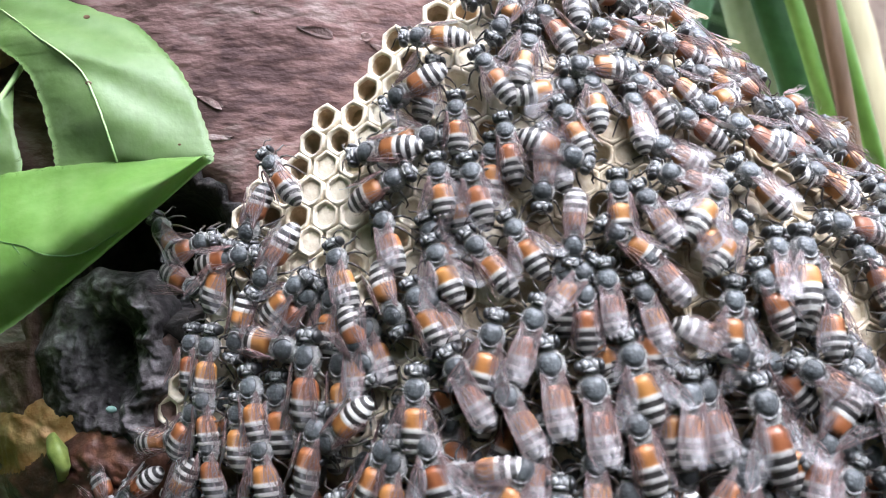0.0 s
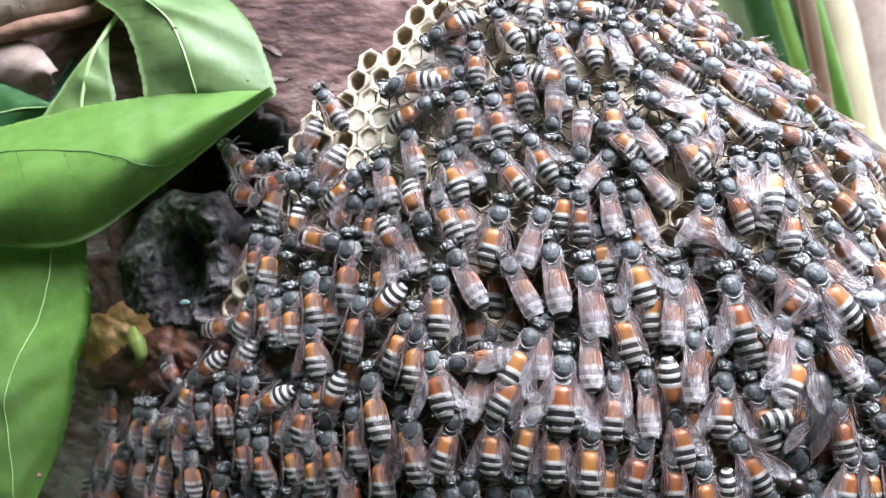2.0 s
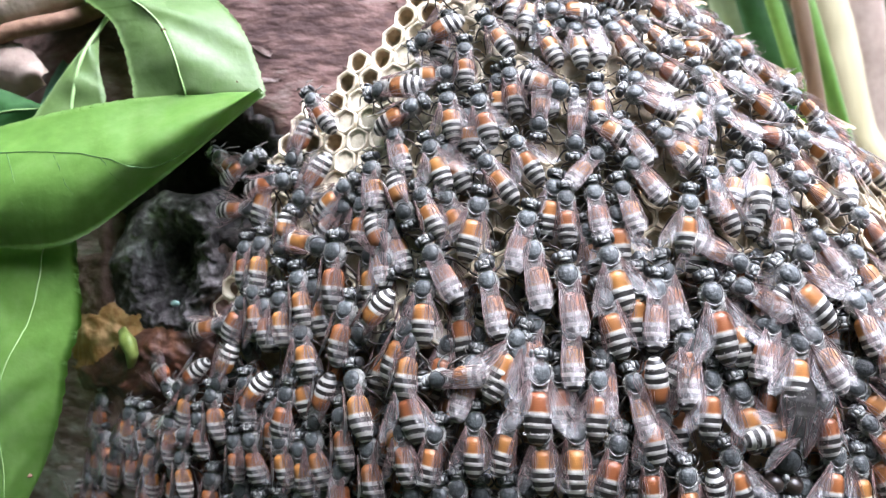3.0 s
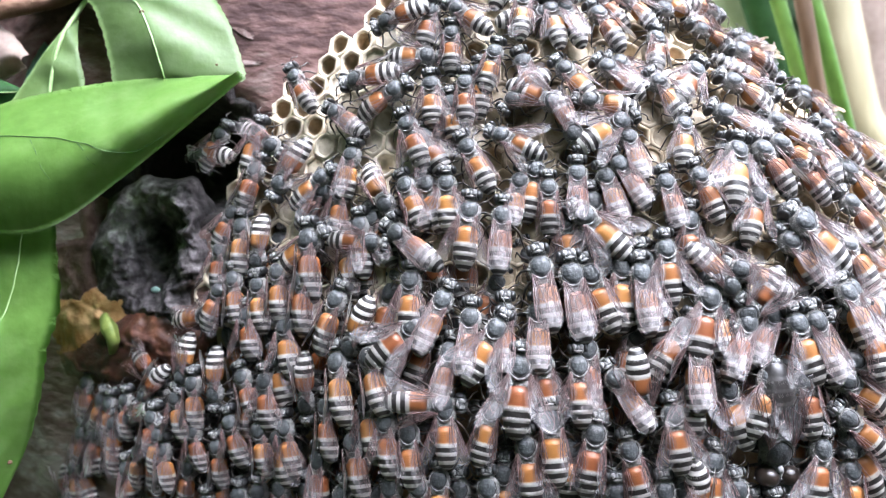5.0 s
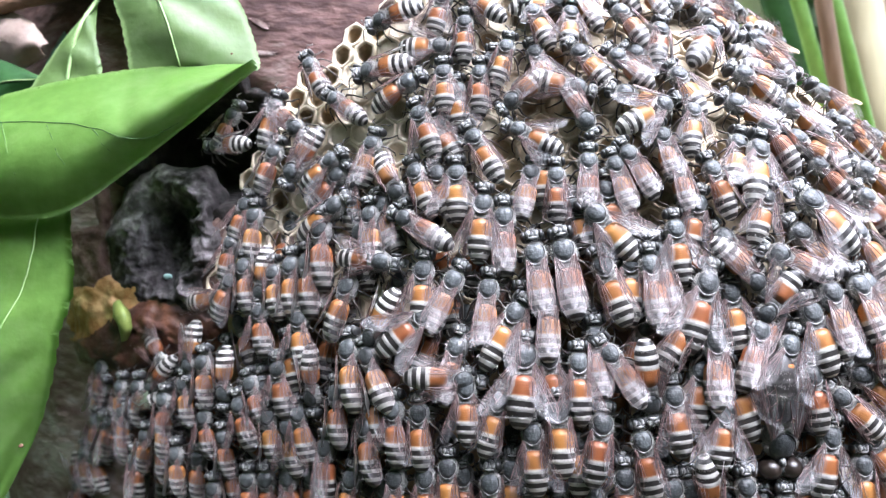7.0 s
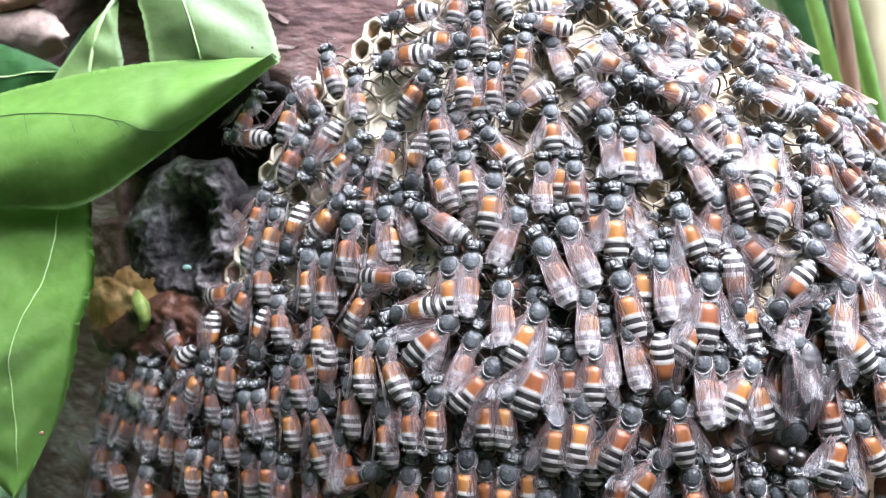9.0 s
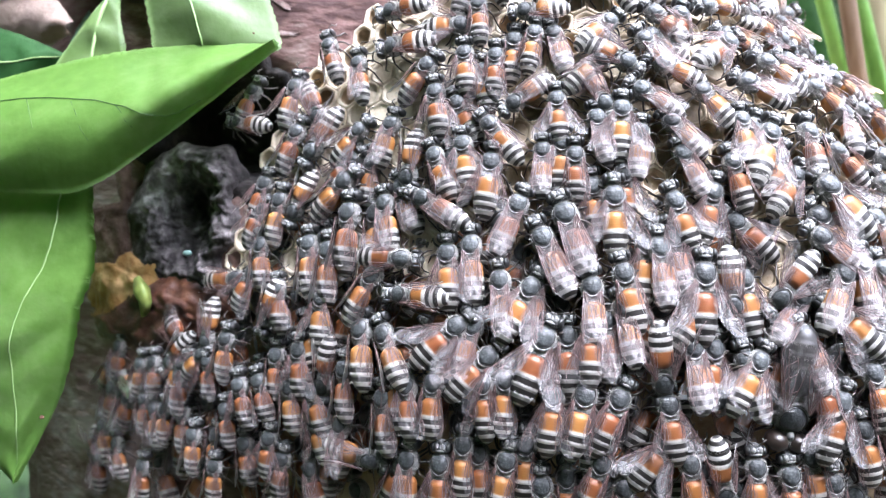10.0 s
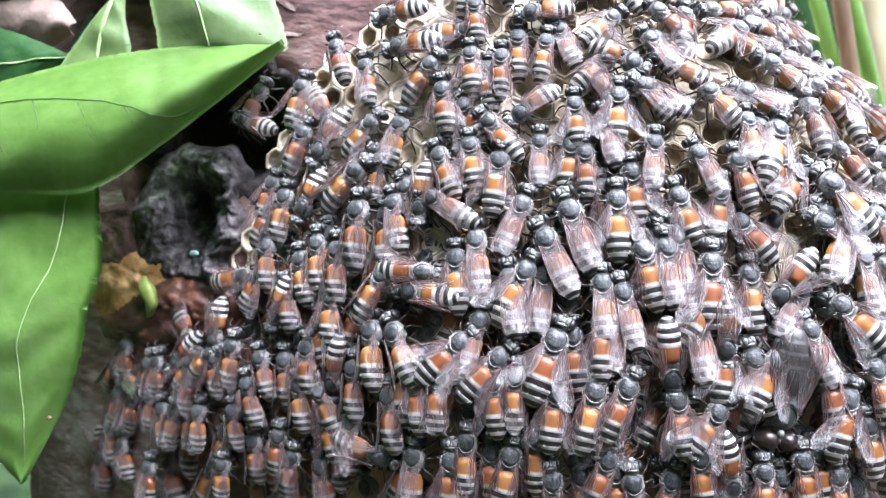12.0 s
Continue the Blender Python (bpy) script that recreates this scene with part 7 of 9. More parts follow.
    walk(sized(next(bees), 0.96, 0.0), [(0, on(5.6, -1.4, 28)), (0.5, on(4.8, -1.2, 28)), (1, on(4.4, -0.9, 28)), (1.5, on(4.5, -0.7, 28)), (2, on(4.8, -0.2, 28)), (4.8, on(0.9, -4.9, -25)), (6, on(1.6, -4.6, -25)), (7, on(1.2, -4.0, -25)), (10.5, on(1.4, -2.4, 8)), (11.5, on(1.2, -2.4, 8)), (12, on(0.9, -2.0, 8))])
    walk(sized(next(bees), 0.96, 0.0), [(0, on(1.3, -7.9, 96)), (1, on(1.0, -8.0, 96)), (1.5, on(0.2, -9.2, 96)), (2, on(-0.4, -10.1, 96)), (2.5, on(-0.6, -10.5, 96)), (3, on(-1.2, -11.7, 96)), (3.2, on(-1.3, -11.8, 96)), (4.8, on(3.6, -6.9, -4)), (5, on(3.9, -6.8, -4)), (6.5, on(4.8, -5.3, -4)), (7, on(4.9, -4.9, -4)), (10.5, on(4.5, -6.2, 9)), (12, on(4.5, -6.2, 9))])
    walk(sized(next(bees), 1.08, 0.2), [(0, on(9.2, 1.3, 10)), (0.5, on(8.7, 0.6, 10)), (1, on(8.8, 0.9, 10)), (1.5, on(9.0, 0.8, 10)), (2, on(8.9, 1.2, 10)), (3.2, on(8.3, 1.6, 10)), (4.8, on(11.3, -1.2, 10)), (5.5, on(10.7, -1.7, 10)), (6, on(10.4, -1.6, 10)), (6.5, on(10.3, -1.0, 10)), (7, on(9.7, -1.2, 10)), (8.8, on(8.8, -1.7, 27)), (9, on(8.9, -1.2, 27)), (9.5, on(9.0, -1.2, 27)), (10, on(8.9, -1.5, 27)), (10.5, on(8.4, -2.1, 27)), (11, on(8.3, -2.1, 27)), (11.5, on(8.6, -2.0, 27)), (12, on(8.3, -1.8, 27))])
    walk(sized(next(bees), 1.10, 0.1), [(0, on(12.8, -0.9, 8)), (0.5, on(12.6, -1.3, 8)), (2, on(12.6, -1.2, 8)), (3.2, on(11.9, -1.1, 8)), (4.8, on(14.4, -2.0, 10)), (5, on(14.4, -2.2, 10)), (5.5, on(13.4, -1.8, 10)), (6.5, on(12.9, -1.0, 10)), (8.8, on(11.2, 0.4, 22)), (9, on(11.4, 1.0, 22)), (10.5, on(11.0, 1.1, 22)), (11, on(11.1, 1.0, 22)), (11.5, on(10.7, 1.2, 22)), (12, on(10.7, 1.2, 22))])
    walk(sized(next(bees), 0.93, 0.3), [(0, on(-7.6, 3.3, 6)), (6, on(-7.6, 3.3, 6)), (10.5, on(-8.0, 2.1, 14)), (12, on(-8.0, 2.1, 14))])
    walk(sized(next(bees), 0.94, 0.0), [(0, on(12.7, -7.3, 2)), (1.5, on(12.7, -7.3, 2)), (6, on(10.6, -6.0, -0)), (10.5, on(14.0, -6.5, 5)), (12, on(14.0, -6.5, 5))])
    walk(sized(next(bees), 0.95, 0.0), [(0, on(18.3, -12.0, -1)), (1.5, on(18.3, -12.0, -1)), (4.8, on(18.9, -12.9, 34)), (6, on(17.4, -11.7, 34)), (7, on(17.4, -11.3, 34)), (8.8, on(17.4, -10.1, 14)), (9.5, on(17.5, -9.1, 14)), (10, on(17.0, -8.6, 14)), (10.5, on(16.6, -9.0, 14)), (11, on(17.1, -9.0, 14)), (11.5, on(16.8, -8.7, 14)), (12, on(16.2, -7.4, 14))])
    walk(sized(next(bees), 1.04, 1.0), [(0, on(27.9, 17.8, 39)), (1.5, on(27.9, 17.8, 39)), (4.8, on(31.0, 15.0, 61)), (5.5, on(30.8, 15.1, 61)), (6, on(31.1, 15.4, 61)), (7, on(30.7, 15.2, 61)), (8.8, on(31.0, 15.6, 70)), (9, on(31.0, 16.2, 70)), (9.5, on(30.4, 16.0, 70)), (11.5, on(29.6, 15.2, 70)), (12, on(29.3, 14.6, 70))])
    walk(sized(next(bees), 0.96, 0.8), [(0, on(29.6, 11.0, -2)), (1.5, on(29.6, 11.0, -2)), (4.8, on(24.3, 7.7, 14)), (5.5, on(24.2, 7.5, 14)), (7, on(24.2, 8.4, 14)), (8.8, on(23.7, 8.5, 27)), (9, on(23.6, 8.9, 27)), (9.5, on(23.4, 8.4, 27)), (11, on(22.6, 7.5, 27)), (11.5, on(23.6, 7.4, 27)), (12, on(24.0, 7.8, 27))])
    walk(sized(next(bees), 0.96, 0.7), [(0, on(18.1, 10.7, 38)), (0.5, on(17.8, 10.6, 38)), (1, on(18.3, 10.7, 38)), (2, on(18.6, 10.6, 38)), (2.5, on(19.1, 10.9, 38)), (3, on(19.2, 11.0, 38)), (3.2, on(19.5, 10.7, 38)), (5, on(19.6, 9.5, 31)), (6, on(19.5, 9.7, 31)), (7, on(19.3, 9.6, 31)), (10.5, on(18.8, 15.0, 56)), (12, on(18.8, 15.0, 56))])
    walk(sized(next(bees), 0.97, 1.0), [(0, on(18.2, 15.8, 30)), (0.5, on(18.2, 15.4, 30)), (3.2, on(18.6, 15.0, 30)), (6, on(21.8, 11.4, 10)), (9.5, on(23.4, 11.9, 43)), (10, on(21.9, 11.3, 43)), (10.5, on(21.1, 12.9, 43)), (11, on(19.6, 13.8, 43)), (11.5, on(18.4, 14.2, 43)), (12, on(18.1, 15.2, 43))])
    walk(sized(next(bees), 0.91, 0.3), [(0, on(40.9, 2.9, 27)), (0.5, on(40.9, 2.9, 27)), (1, on(39.7, 3.9, 27)), (1.5, on(39.3, 4.1, 27)), (2, on(39.3, 3.6, 27)), (3, on(38.9, 2.8, 27)), (3.2, on(39.0, 2.4, 27)), (6, on(38.9, 4.6, 61)), (10.5, on(38.2, 5.0, 16)), (12, on(38.2, 5.0, 16))])
    walk(sized(next(bees), 0.97, 0.3), [(0, on(25.2, 2.4, -117)), (0.5, on(25.7, 1.9, -117)), (1, on(26.6, 2.1, -117)), (1.5, on(26.9, 1.8, -117)), (2, on(27.5, 2.1, -117)), (2.5, on(29.5, 1.2, -117)), (3, on(29.7, 0.5, -117)), (3.2, on(29.6, 0.3, -117)), (4.8, on(30.1, -2.8, -136)), (5.5, on(30.6, -3.0, -136)), (6, on(30.9, -2.5, -136)), (6.5, on(31.5, -2.8, -136)), (7, on(31.7, -3.3, -136)), (8.8, on(28.5, -6.5, -175)), (9, on(28.3, -6.4, -175)), (9.5, on(28.1, -7.1, -175)), (10, on(27.9, -7.3, -175)), (10.5, on(28.4, -8.7, -175)), (11, on(27.8, -9.9, -175)), (11.5, on(26.4, -11.6, -175)), (12, on(26.6, -12.0, -175))])
    walk(sized(next(bees), 0.93, 0.1), [(0, on(31.9, 0.5, 56)), (0.5, on(31.7, -0.2, 56)), (1, on(31.7, -0.2, 56)), (1.5, on(31.7, -0.5, 56)), (2.5, on(31.1, -1.7, 56)), (3, on(30.4, -2.3, 56)), (3.2, on(30.4, -3.1, 56)), (6, on(33.2, -0.8, 66)), (10.5, on(37.2, -0.5, 50)), (11, on(37.1, 0.5, 50)), (12, on(37.1, 0.5, 50))])
    walk(sized(next(bees), 0.98, 0.0), [(0, on(21.0, -1.5, -4)), (0.5, on(21.0, -2.4, -4)), (1.5, on(21.9, -2.3, -4)), (2, on(21.4, -2.5, -4)), (2.5, on(21.0, -2.0, -4)), (3.2, on(21.0, -2.7, -4)), (4.8, on(21.7, -2.5, 7)), (5, on(21.4, -2.1, 7)), (6, on(21.6, -1.9, 7)), (8.8, on(20.6, -2.9, 7)), (9, on(20.7, -2.5, 7)), (10.5, on(20.6, -2.2, 7)), (11, on(20.6, -2.5, 7)), (12, on(20.6, -2.5, 7))])
    walk(sized(next(bees), 0.96, 0.0), [(0, on(32.5, -6.0, -18)), (1, on(32.5, -6.0, -18)), (1.5, on(32.8, -6.0, -18)), (2, on(32.8, -6.3, -18)), (3, on(32.9, -6.5, -18)), (6, on(31.6, -8.0, -23)), (10.5, on(35.4, -10.8, 22)), (12, on(35.4, -10.8, 22))])
    walk(sized(next(bees), 1.03, 0.0), [(0, on(39.1, -10.7, 29)), (0.2, on(39.1, -10.7, 29)), (0.5, on(40.1, -9.6, 29)), (1, on(39.2, -8.5, 29)), (1.5, on(37.9, -7.4, 29)), (2, on(37.4, -7.4, 29)), (2.5, on(37.6, -7.0, 29)), (3, on(37.4, -7.6, 29)), (6, on(40.0, -6.3, 15)), (6.5, on(39.8, -5.3, 15)), (10.5, on(38.9, -4.1, -23)), (11.5, on(38.0, -0.6, -23)), (12, on(39.2, -0.2, -23))])
    walk(sized(next(bees), 0.97, 0.0), [(0, on(42.2, -4.2, 19)), (1.5, on(42.2, -4.2, 19)), (6, on(42.9, -4.4, 20)), (10.5, on(41.0, -3.3, 6)), (12, on(41.0, -3.3, 6))])
    walk(sized(next(bees), 1.03, 0.0), [(0, on(25.3, -8.7, -4)), (0.5, on(25.2, -9.0, -4)), (1, on(25.2, -8.7, -4)), (1.5, on(25.2, -8.8, -4)), (2, on(23.2, -8.2, -4)), (4.8, on(26.6, -9.4, 1)), (5, on(26.7, -9.7, 1)), (5.5, on(26.6, -10.0, 1)), (7, on(27.6, -10.1, 1)), (9.5, on(24.2, -12.9, 10)), (10.5, on(23.7, -11.4, 10)), (11, on(23.1, -10.6, 10)), (11.5, on(23.4, -10.1, 10)), (12, on(23.4, -10.1, 10))])
    walk(sized(next(bees), 0.97, 0.8), [(0, on(-26.7, -12.9, 148)), (1.5, on(-26.7, -12.9, 148)), (6, on(-30.2, -14.4, 175)), (12, on(-30.2, -14.4, 175))])
    walk(sized(next(bees), 0.94, 0.8), [(0, on(-38.0, -26.4, 4)), (6, on(-38.0, -26.4, 4)), (10.5, on(-39.9, -31.7, -12)), (12, on(-39.9, -31.7, -12))])
    walk(sized(next(bees), 0.93, 0.8), [(0, on(-45.4, -21.3, 24)), (1.5, on(-45.4, -21.3, 24)), (6, on(-44.0, -23.8, 11)), (10.5, on(-44.0, -22.8, -19)), (12, on(-44.0, -22.8, -19))])
    walk(sized(next(bees), 0.96, 0.4), [(0, on(-17.4, -26.4, 3)), (6, on(-17.4, -26.4, 3)), (10.5, on(-16.3, -28.4, 9)), (12, on(-16.3, -28.4, 9))])
    walk(sized(next(bees), 0.97, 0.2), [(0, on(-12.2, -22.7, -3)), (12, on(-12.2, -22.7, -3))])
    walk(sized(next(bees), 0.97, 0.0), [(0, on(-4.0, -24.8, 3)), (6, on(-4.0, -24.8, 3)), (8.8, on(-4.4, -25.9, -6)), (10, on(-4.3, -25.6, -6)), (11, on(-4.9, -25.7, -6)), (11.5, on(-4.7, -25.8, -6)), (12, on(-4.9, -25.7, -6))])
    walk(sized(next(bees), 0.96, 0.8), [(0, on(-37.5, -20.0, 106)), (6, on(-37.5, -20.0, 106)), (10.5, on(-44.7, -20.7, 76)), (12, on(-44.7, -20.7, 76))])
    walk(sized(next(bees), 1.06, 0.7), [(0, on(-16.9, 9.5, 149)), (0.5, on(-17.1, 9.8, 149)), (1, on(-17.0, 10.5, 149)), (1.5, on(-16.9, 10.3, 149)), (2, on(-16.9, 9.5, 149)), (3.2, on(-17.4, 8.6, 149)), (12, on(-17.4, 8.6, 149))])
    walk(sized(next(bees), 0.99, 0.9), [(0, on(42.1, 12.7, 63)), (1, on(42.1, 12.7, 63)), (2.5, on(40.4, 14.1, 76)), (5, on(37.3, 14.4, 65)), (6.5, on(37.5, 14.7, 47)), (8.4, on(36.5, 17.0, 79)), (10.5, on(35.3, 19.1, 62)), (12, on(35.3, 19.1, 62))])
    walk(sized(next(bees), 0.95, 0.6), [(0, on(-13.5, 8.5, -56)), (1, on(-13.1, 10.2, -56)), (2, on(-12.2, 10.5, -56)), (2.5, on(-12.0, 10.0, -56)), (5, on(-12.3, 9.0, -58)), (5.5, on(-12.1, 9.2, -58)), (6, on(-12.4, 9.6, -58)), (7, on(-12.6, 9.6, -58)), (8.8, on(-12.3, 10.1, -49)), (9, on(-12.1, 10.4, -49)), (9.5, on(-11.8, 10.3, -49)), (11, on(-11.1, 11.6, -49)), (12, on(-11.1, 11.5, -49))])
    walk(sized(next(bees), 0.95, 0.9), [(0, on(6.6, 13.4, 30)), (0.5, on(6.6, 13.5, 30)), (1.5, on(7.2, 13.7, 30)), (3.2, on(7.0, 13.6, 30)), (4.8, on(7.1, 13.0, 63)), (5, on(7.4, 12.9, 63)), (5.5, on(7.2, 13.0, 63)), (6, on(7.3, 13.1, 63)), (7, on(8.0, 12.3, 63)), (8.8, on(9.5, 13.2, 6)), (9, on(9.4, 13.6, 6)), (9.5, on(10.1, 13.5, 6)), (10, on(10.0, 13.6, 6)), (11, on(9.9, 13.3, 6)), (11.5, on(10.8, 13.2, 6)), (12, on(11.1, 13.0, 6))])
    walk(sized(next(bees), 1.07, 1.0), [(0, on(24.4, 16.2, -35)), (0.5, on(24.3, 17.2, -35)), (1, on(24.7, 17.9, -35)), (1.5, on(25.2, 17.7, -35)), (2, on(26.1, 17.7, -35)), (2.5, on(26.5, 18.1, -35)), (3.2, on(27.1, 17.7, -35)), (4.8, on(18.9, 13.7, -58)), (5, on(19.6, 14.1, -58)), (5.5, on(20.7, 14.7, -58)), (6.5, on(22.4, 14.8, -58)), (7, on(22.7, 14.8, -58)), (8.8, on(17.9, 10.3, -1)), (9, on(17.5, 11.1, -1)), (9.5, on(17.3, 11.2, -1)), (10, on(16.7, 12.5, -1)), (10.5, on(16.9, 13.2, -1)), (11, on(16.4, 13.9, -1)), (11.5, on(16.1, 13.7, -1)), (12, on(15.6, 13.9, -1))])
    walk(sized(next(bees), 0.94, 0.8), [(0, on(-0.4, 11.3, 23)), (1.5, on(-1.2, 11.8, 23)), (2.5, on(-2.4, 12.7, 23)), (3, on(-2.4, 13.4, 23)), (3.2, on(-2.6, 13.4, 23)), (4.8, on(1.5, 7.7, 3)), (6.5, on(1.2, 7.7, 3)), (7, on(1.4, 7.6, 3)), (8.8, on(0.5, 8.2, 10)), (9, on(0.3, 8.6, 10)), (9.5, on(0.4, 8.5, 10)), (10, on(0.1, 8.7, 10)), (11, on(0.2, 8.8, 10)), (11.5, on(0.5, 8.6, 10)), (12, on(0.0, 8.5, 10))])
    walk(sized(next(bees), 1.03, 0.2), [(0, on(16.3, 2.0, 17)), (0.5, on(16.1, 1.6, 17)), (1, on(16.1, 1.4, 17)), (2, on(17.2, 1.4, 17)), (2.5, on(16.8, 1.6, 17)), (3.2, on(16.2, 0.9, 17)), (4.8, on(15.6, 4.0, 47)), (5, on(15.9, 4.1, 47)), (5.5, on(15.9, 4.0, 47)), (6, on(15.4, 3.9, 47)), (6.5, on(15.8, 3.4, 47)), (8.8, on(16.1, 3.0, 3)), (9, on(16.0, 3.6, 3)), (9.5, on(16.1, 3.2, 3)), (11, on(15.7, 3.1, 3)), (11.5, on(15.8, 2.5, 3)), (12, on(15.5, 2.5, 3))])
    walk(sized(next(bees), 0.98, 0.0), [(0, on(-1.4, -5.9, 17)), (0.5, on(-2.3, -7.2, 17)), (1, on(-2.2, -7.2, 17)), (1.5, on(-2.6, -8.9, 17)), (2.5, on(-3.9, -11.6, 17)), (3, on(-4.8, -12.7, 17)), (3.2, on(-5.2, -12.7, 17)), (4.8, on(-2.4, -7.6, -51)), (5.5, on(-2.0, -7.7, -51)), (6, on(-1.5, -7.4, -51)), (6.5, on(-1.4, -7.5, -51)), (7, on(-1.9, -7.8, -51)), (8.8, on(-1.3, -9.3, -47)), (9, on(-1.2, -9.3, -47)), (10.5, on(0.1, -12.1, -47)), (11, on(-0.2, -12.7, -47)), (11.5, on(-0.3, -13.0, -47)), (12, on(-0.8, -13.0, -47))])
    walk(sized(next(bees), 1.10, 0.0), [(0, on(9.5, -11.0, -3)), (0.5, on(9.5, -11.0, -3)), (1, on(9.7, -10.7, -3)), (1.5, on(10.0, -10.8, -3)), (2.5, on(9.5, -11.0, -3)), (3.2, on(8.8, -11.6, -3)), (4.8, on(8.8, -11.8, -4)), (5, on(9.0, -11.8, -4)), (6, on(8.9, -11.8, -4)), (6.5, on(9.1, -11.7, -4)), (7, on(8.7, -11.8, -4)), (8.8, on(8.8, -12.5, -20)), (9, on(9.0, -12.2, -20)), (9.5, on(9.1, -11.9, -20)), (10, on(9.0, -12.0, -20)), (10.5, on(9.4, -12.3, -20)), (11, on(9.6, -12.2, -20)), (11.5, on(9.5, -12.6, -20)), (12, on(9.2, -12.5, -20))])
    walk(sized(next(bees), 1.00, 0.0), [(0, on(6.4, -7.8, -29)), (5, on(6.4, -7.9, -29)), (5.5, on(7.2, -7.4, -29)), (6.5, on(7.7, -7.1, -29)), (7, on(7.5, -7.4, -29)), (8.8, on(8.1, -8.4, -27)), (9, on(8.1, -8.0, -27)), (9.5, on(7.9, -7.6, -27)), (10, on(7.5, -6.8, -27)), (11, on(6.3, -5.8, -27)), (11.5, on(6.6, -5.8, -27)), (12, on(6.0, -5.3, -27))])
    walk(sized(next(bees), 1.12, 0.7), [(0, on(32.0, 10.7, -7)), (0.5, on(32.0, 10.4, -7)), (2, on(32.6, 10.8, -7)), (2.5, on(32.4, 11.0, -7)), (3, on(32.6, 11.0, -7)), (3.2, on(32.7, 10.6, -7)), (4.8, on(32.0, 10.7, -11)), (5.5, on(31.4, 10.4, -11)), (6, on(31.7, 10.5, -11)), (6.5, on(32.6, 10.1, -11)), (8.8, on(32.4, 9.7, -20)), (9, on(32.2, 10.2, -20)), (9.5, on(32.2, 9.9, -20)), (10, on(31.8, 10.0, -20)), (10.5, on(32.1, 10.3, -20)), (12, on(32.3, 10.2, -20))])
    walk(sized(next(bees), 1.09, 0.0), [(0, on(36.9, -1.2, 41)), (1.5, on(37.0, -1.1, 41)), (2, on(36.6, -1.3, 41)), (2.5, on(35.6, -1.0, 41)), (3, on(35.2, -1.2, 41)), (3.2, on(35.3, -1.5, 41)), (5, on(38.5, 3.0, 44)), (6, on(37.6, 2.9, 44)), (7, on(37.9, 4.5, 44)), (12, on(37.9, 4.5, 44))])
    walk(sized(next(bees), 1.00, 0.5), [(0, on(25.2, 6.6, -6)), (0.5, on(25.0, 6.5, -6)), (1.5, on(25.3, 6.6, -6)), (3, on(24.9, 6.7, -6)), (3.2, on(25.0, 6.5, -6)), (4.8, on(24.2, 0.4, 6)), (5.5, on(23.6, 1.4, 6)), (6, on(23.7, 1.9, 6)), (6.5, on(23.9, 1.5, 6)), (9, on(22.8, 2.9, 22)), (10, on(22.2, 2.8, 22)), (10.5, on(22.0, 3.1, 22)), (11, on(22.2, 2.5, 22)), (11.5, on(22.2, 2.6, 22)), (12, on(21.9, 3.1, 22))])
    walk(sized(next(bees), 0.92, 0.0), [(0, on(32.2, -5.9, 142)), (5.5, on(32.4, -5.8, 142)), (6, on(32.6, -5.7, 142)), (6.5, on(33.0, -6.2, 142)), (7, on(33.1, -6.4, 142)), (8.8, on(32.6, -6.6, 142)), (9, on(32.7, -6.3, 142)), (9.5, on(32.8, -6.7, 142)), (10, on(33.0, -6.5, 142)), (10.5, on(32.4, -6.6, 142)), (12, on(32.4, -6.6, 142))])
    walk(sized(next(bees), 1.12, 0.0), [(0, on(27.3, -2.4, 13)), (0.5, on(27.4, -2.9, 13)), (1, on(27.4, -2.4, 13)), (2.5, on(27.3, -2.7, 13)), (3, on(26.8, -3.2, 13)), (5.5, on(28.1, -4.8, -16)), (6, on(27.3, -4.2, -16)), (7, on(26.7, -4.1, -16)), (10, on(25.0, -4.9, -1)), (10.5, on(25.0, -4.2, -1)), (12, on(25.0, -4.2, -1))])
    walk(sized(next(bees), 0.99, 0.0), [(0, on(34.4, -9.2, -25)), (1.5, on(34.4, -9.2, -25)), (4.8, on(37.5, -7.4, 18)), (5.5, on(37.0, -7.4, 18)), (6.5, on(37.2, -6.6, 18)), (7, on(37.6, -7.0, 18)), (10.5, on(38.8, -8.1, 49)), (12, on(38.8, -8.1, 49))])
    walk(sized(next(bees), 0.95, 0.0), [(0, on(34.6, -15.6, -78)), (1, on(34.6, -15.6, -78)), (1.5, on(35.4, -14.6, -78)), (2, on(35.9, -14.8, -78)), (2.5, on(35.5, -15.9, -78)), (3, on(35.4, -16.7, -78)), (3.2, on(35.1, -16.5, -78)), (4.8, on(34.2, -13.4, -17)), (5, on(34.0, -12.9, -17)), (5.5, on(34.2, -12.7, -17)), (6, on(33.9, -12.3, -17)), (6.5, on(34.6, -11.8, -17)), (7, on(35.1, -10.2, -17)), (9, on(29.6, -12.8, -26)), (9.5, on(29.6, -13.6, -26)), (10, on(30.5, -13.4, -26)), (11, on(30.8, -13.2, -26)), (11.5, on(31.1, -14.4, -26)), (12, on(31.6, -13.9, -26))])
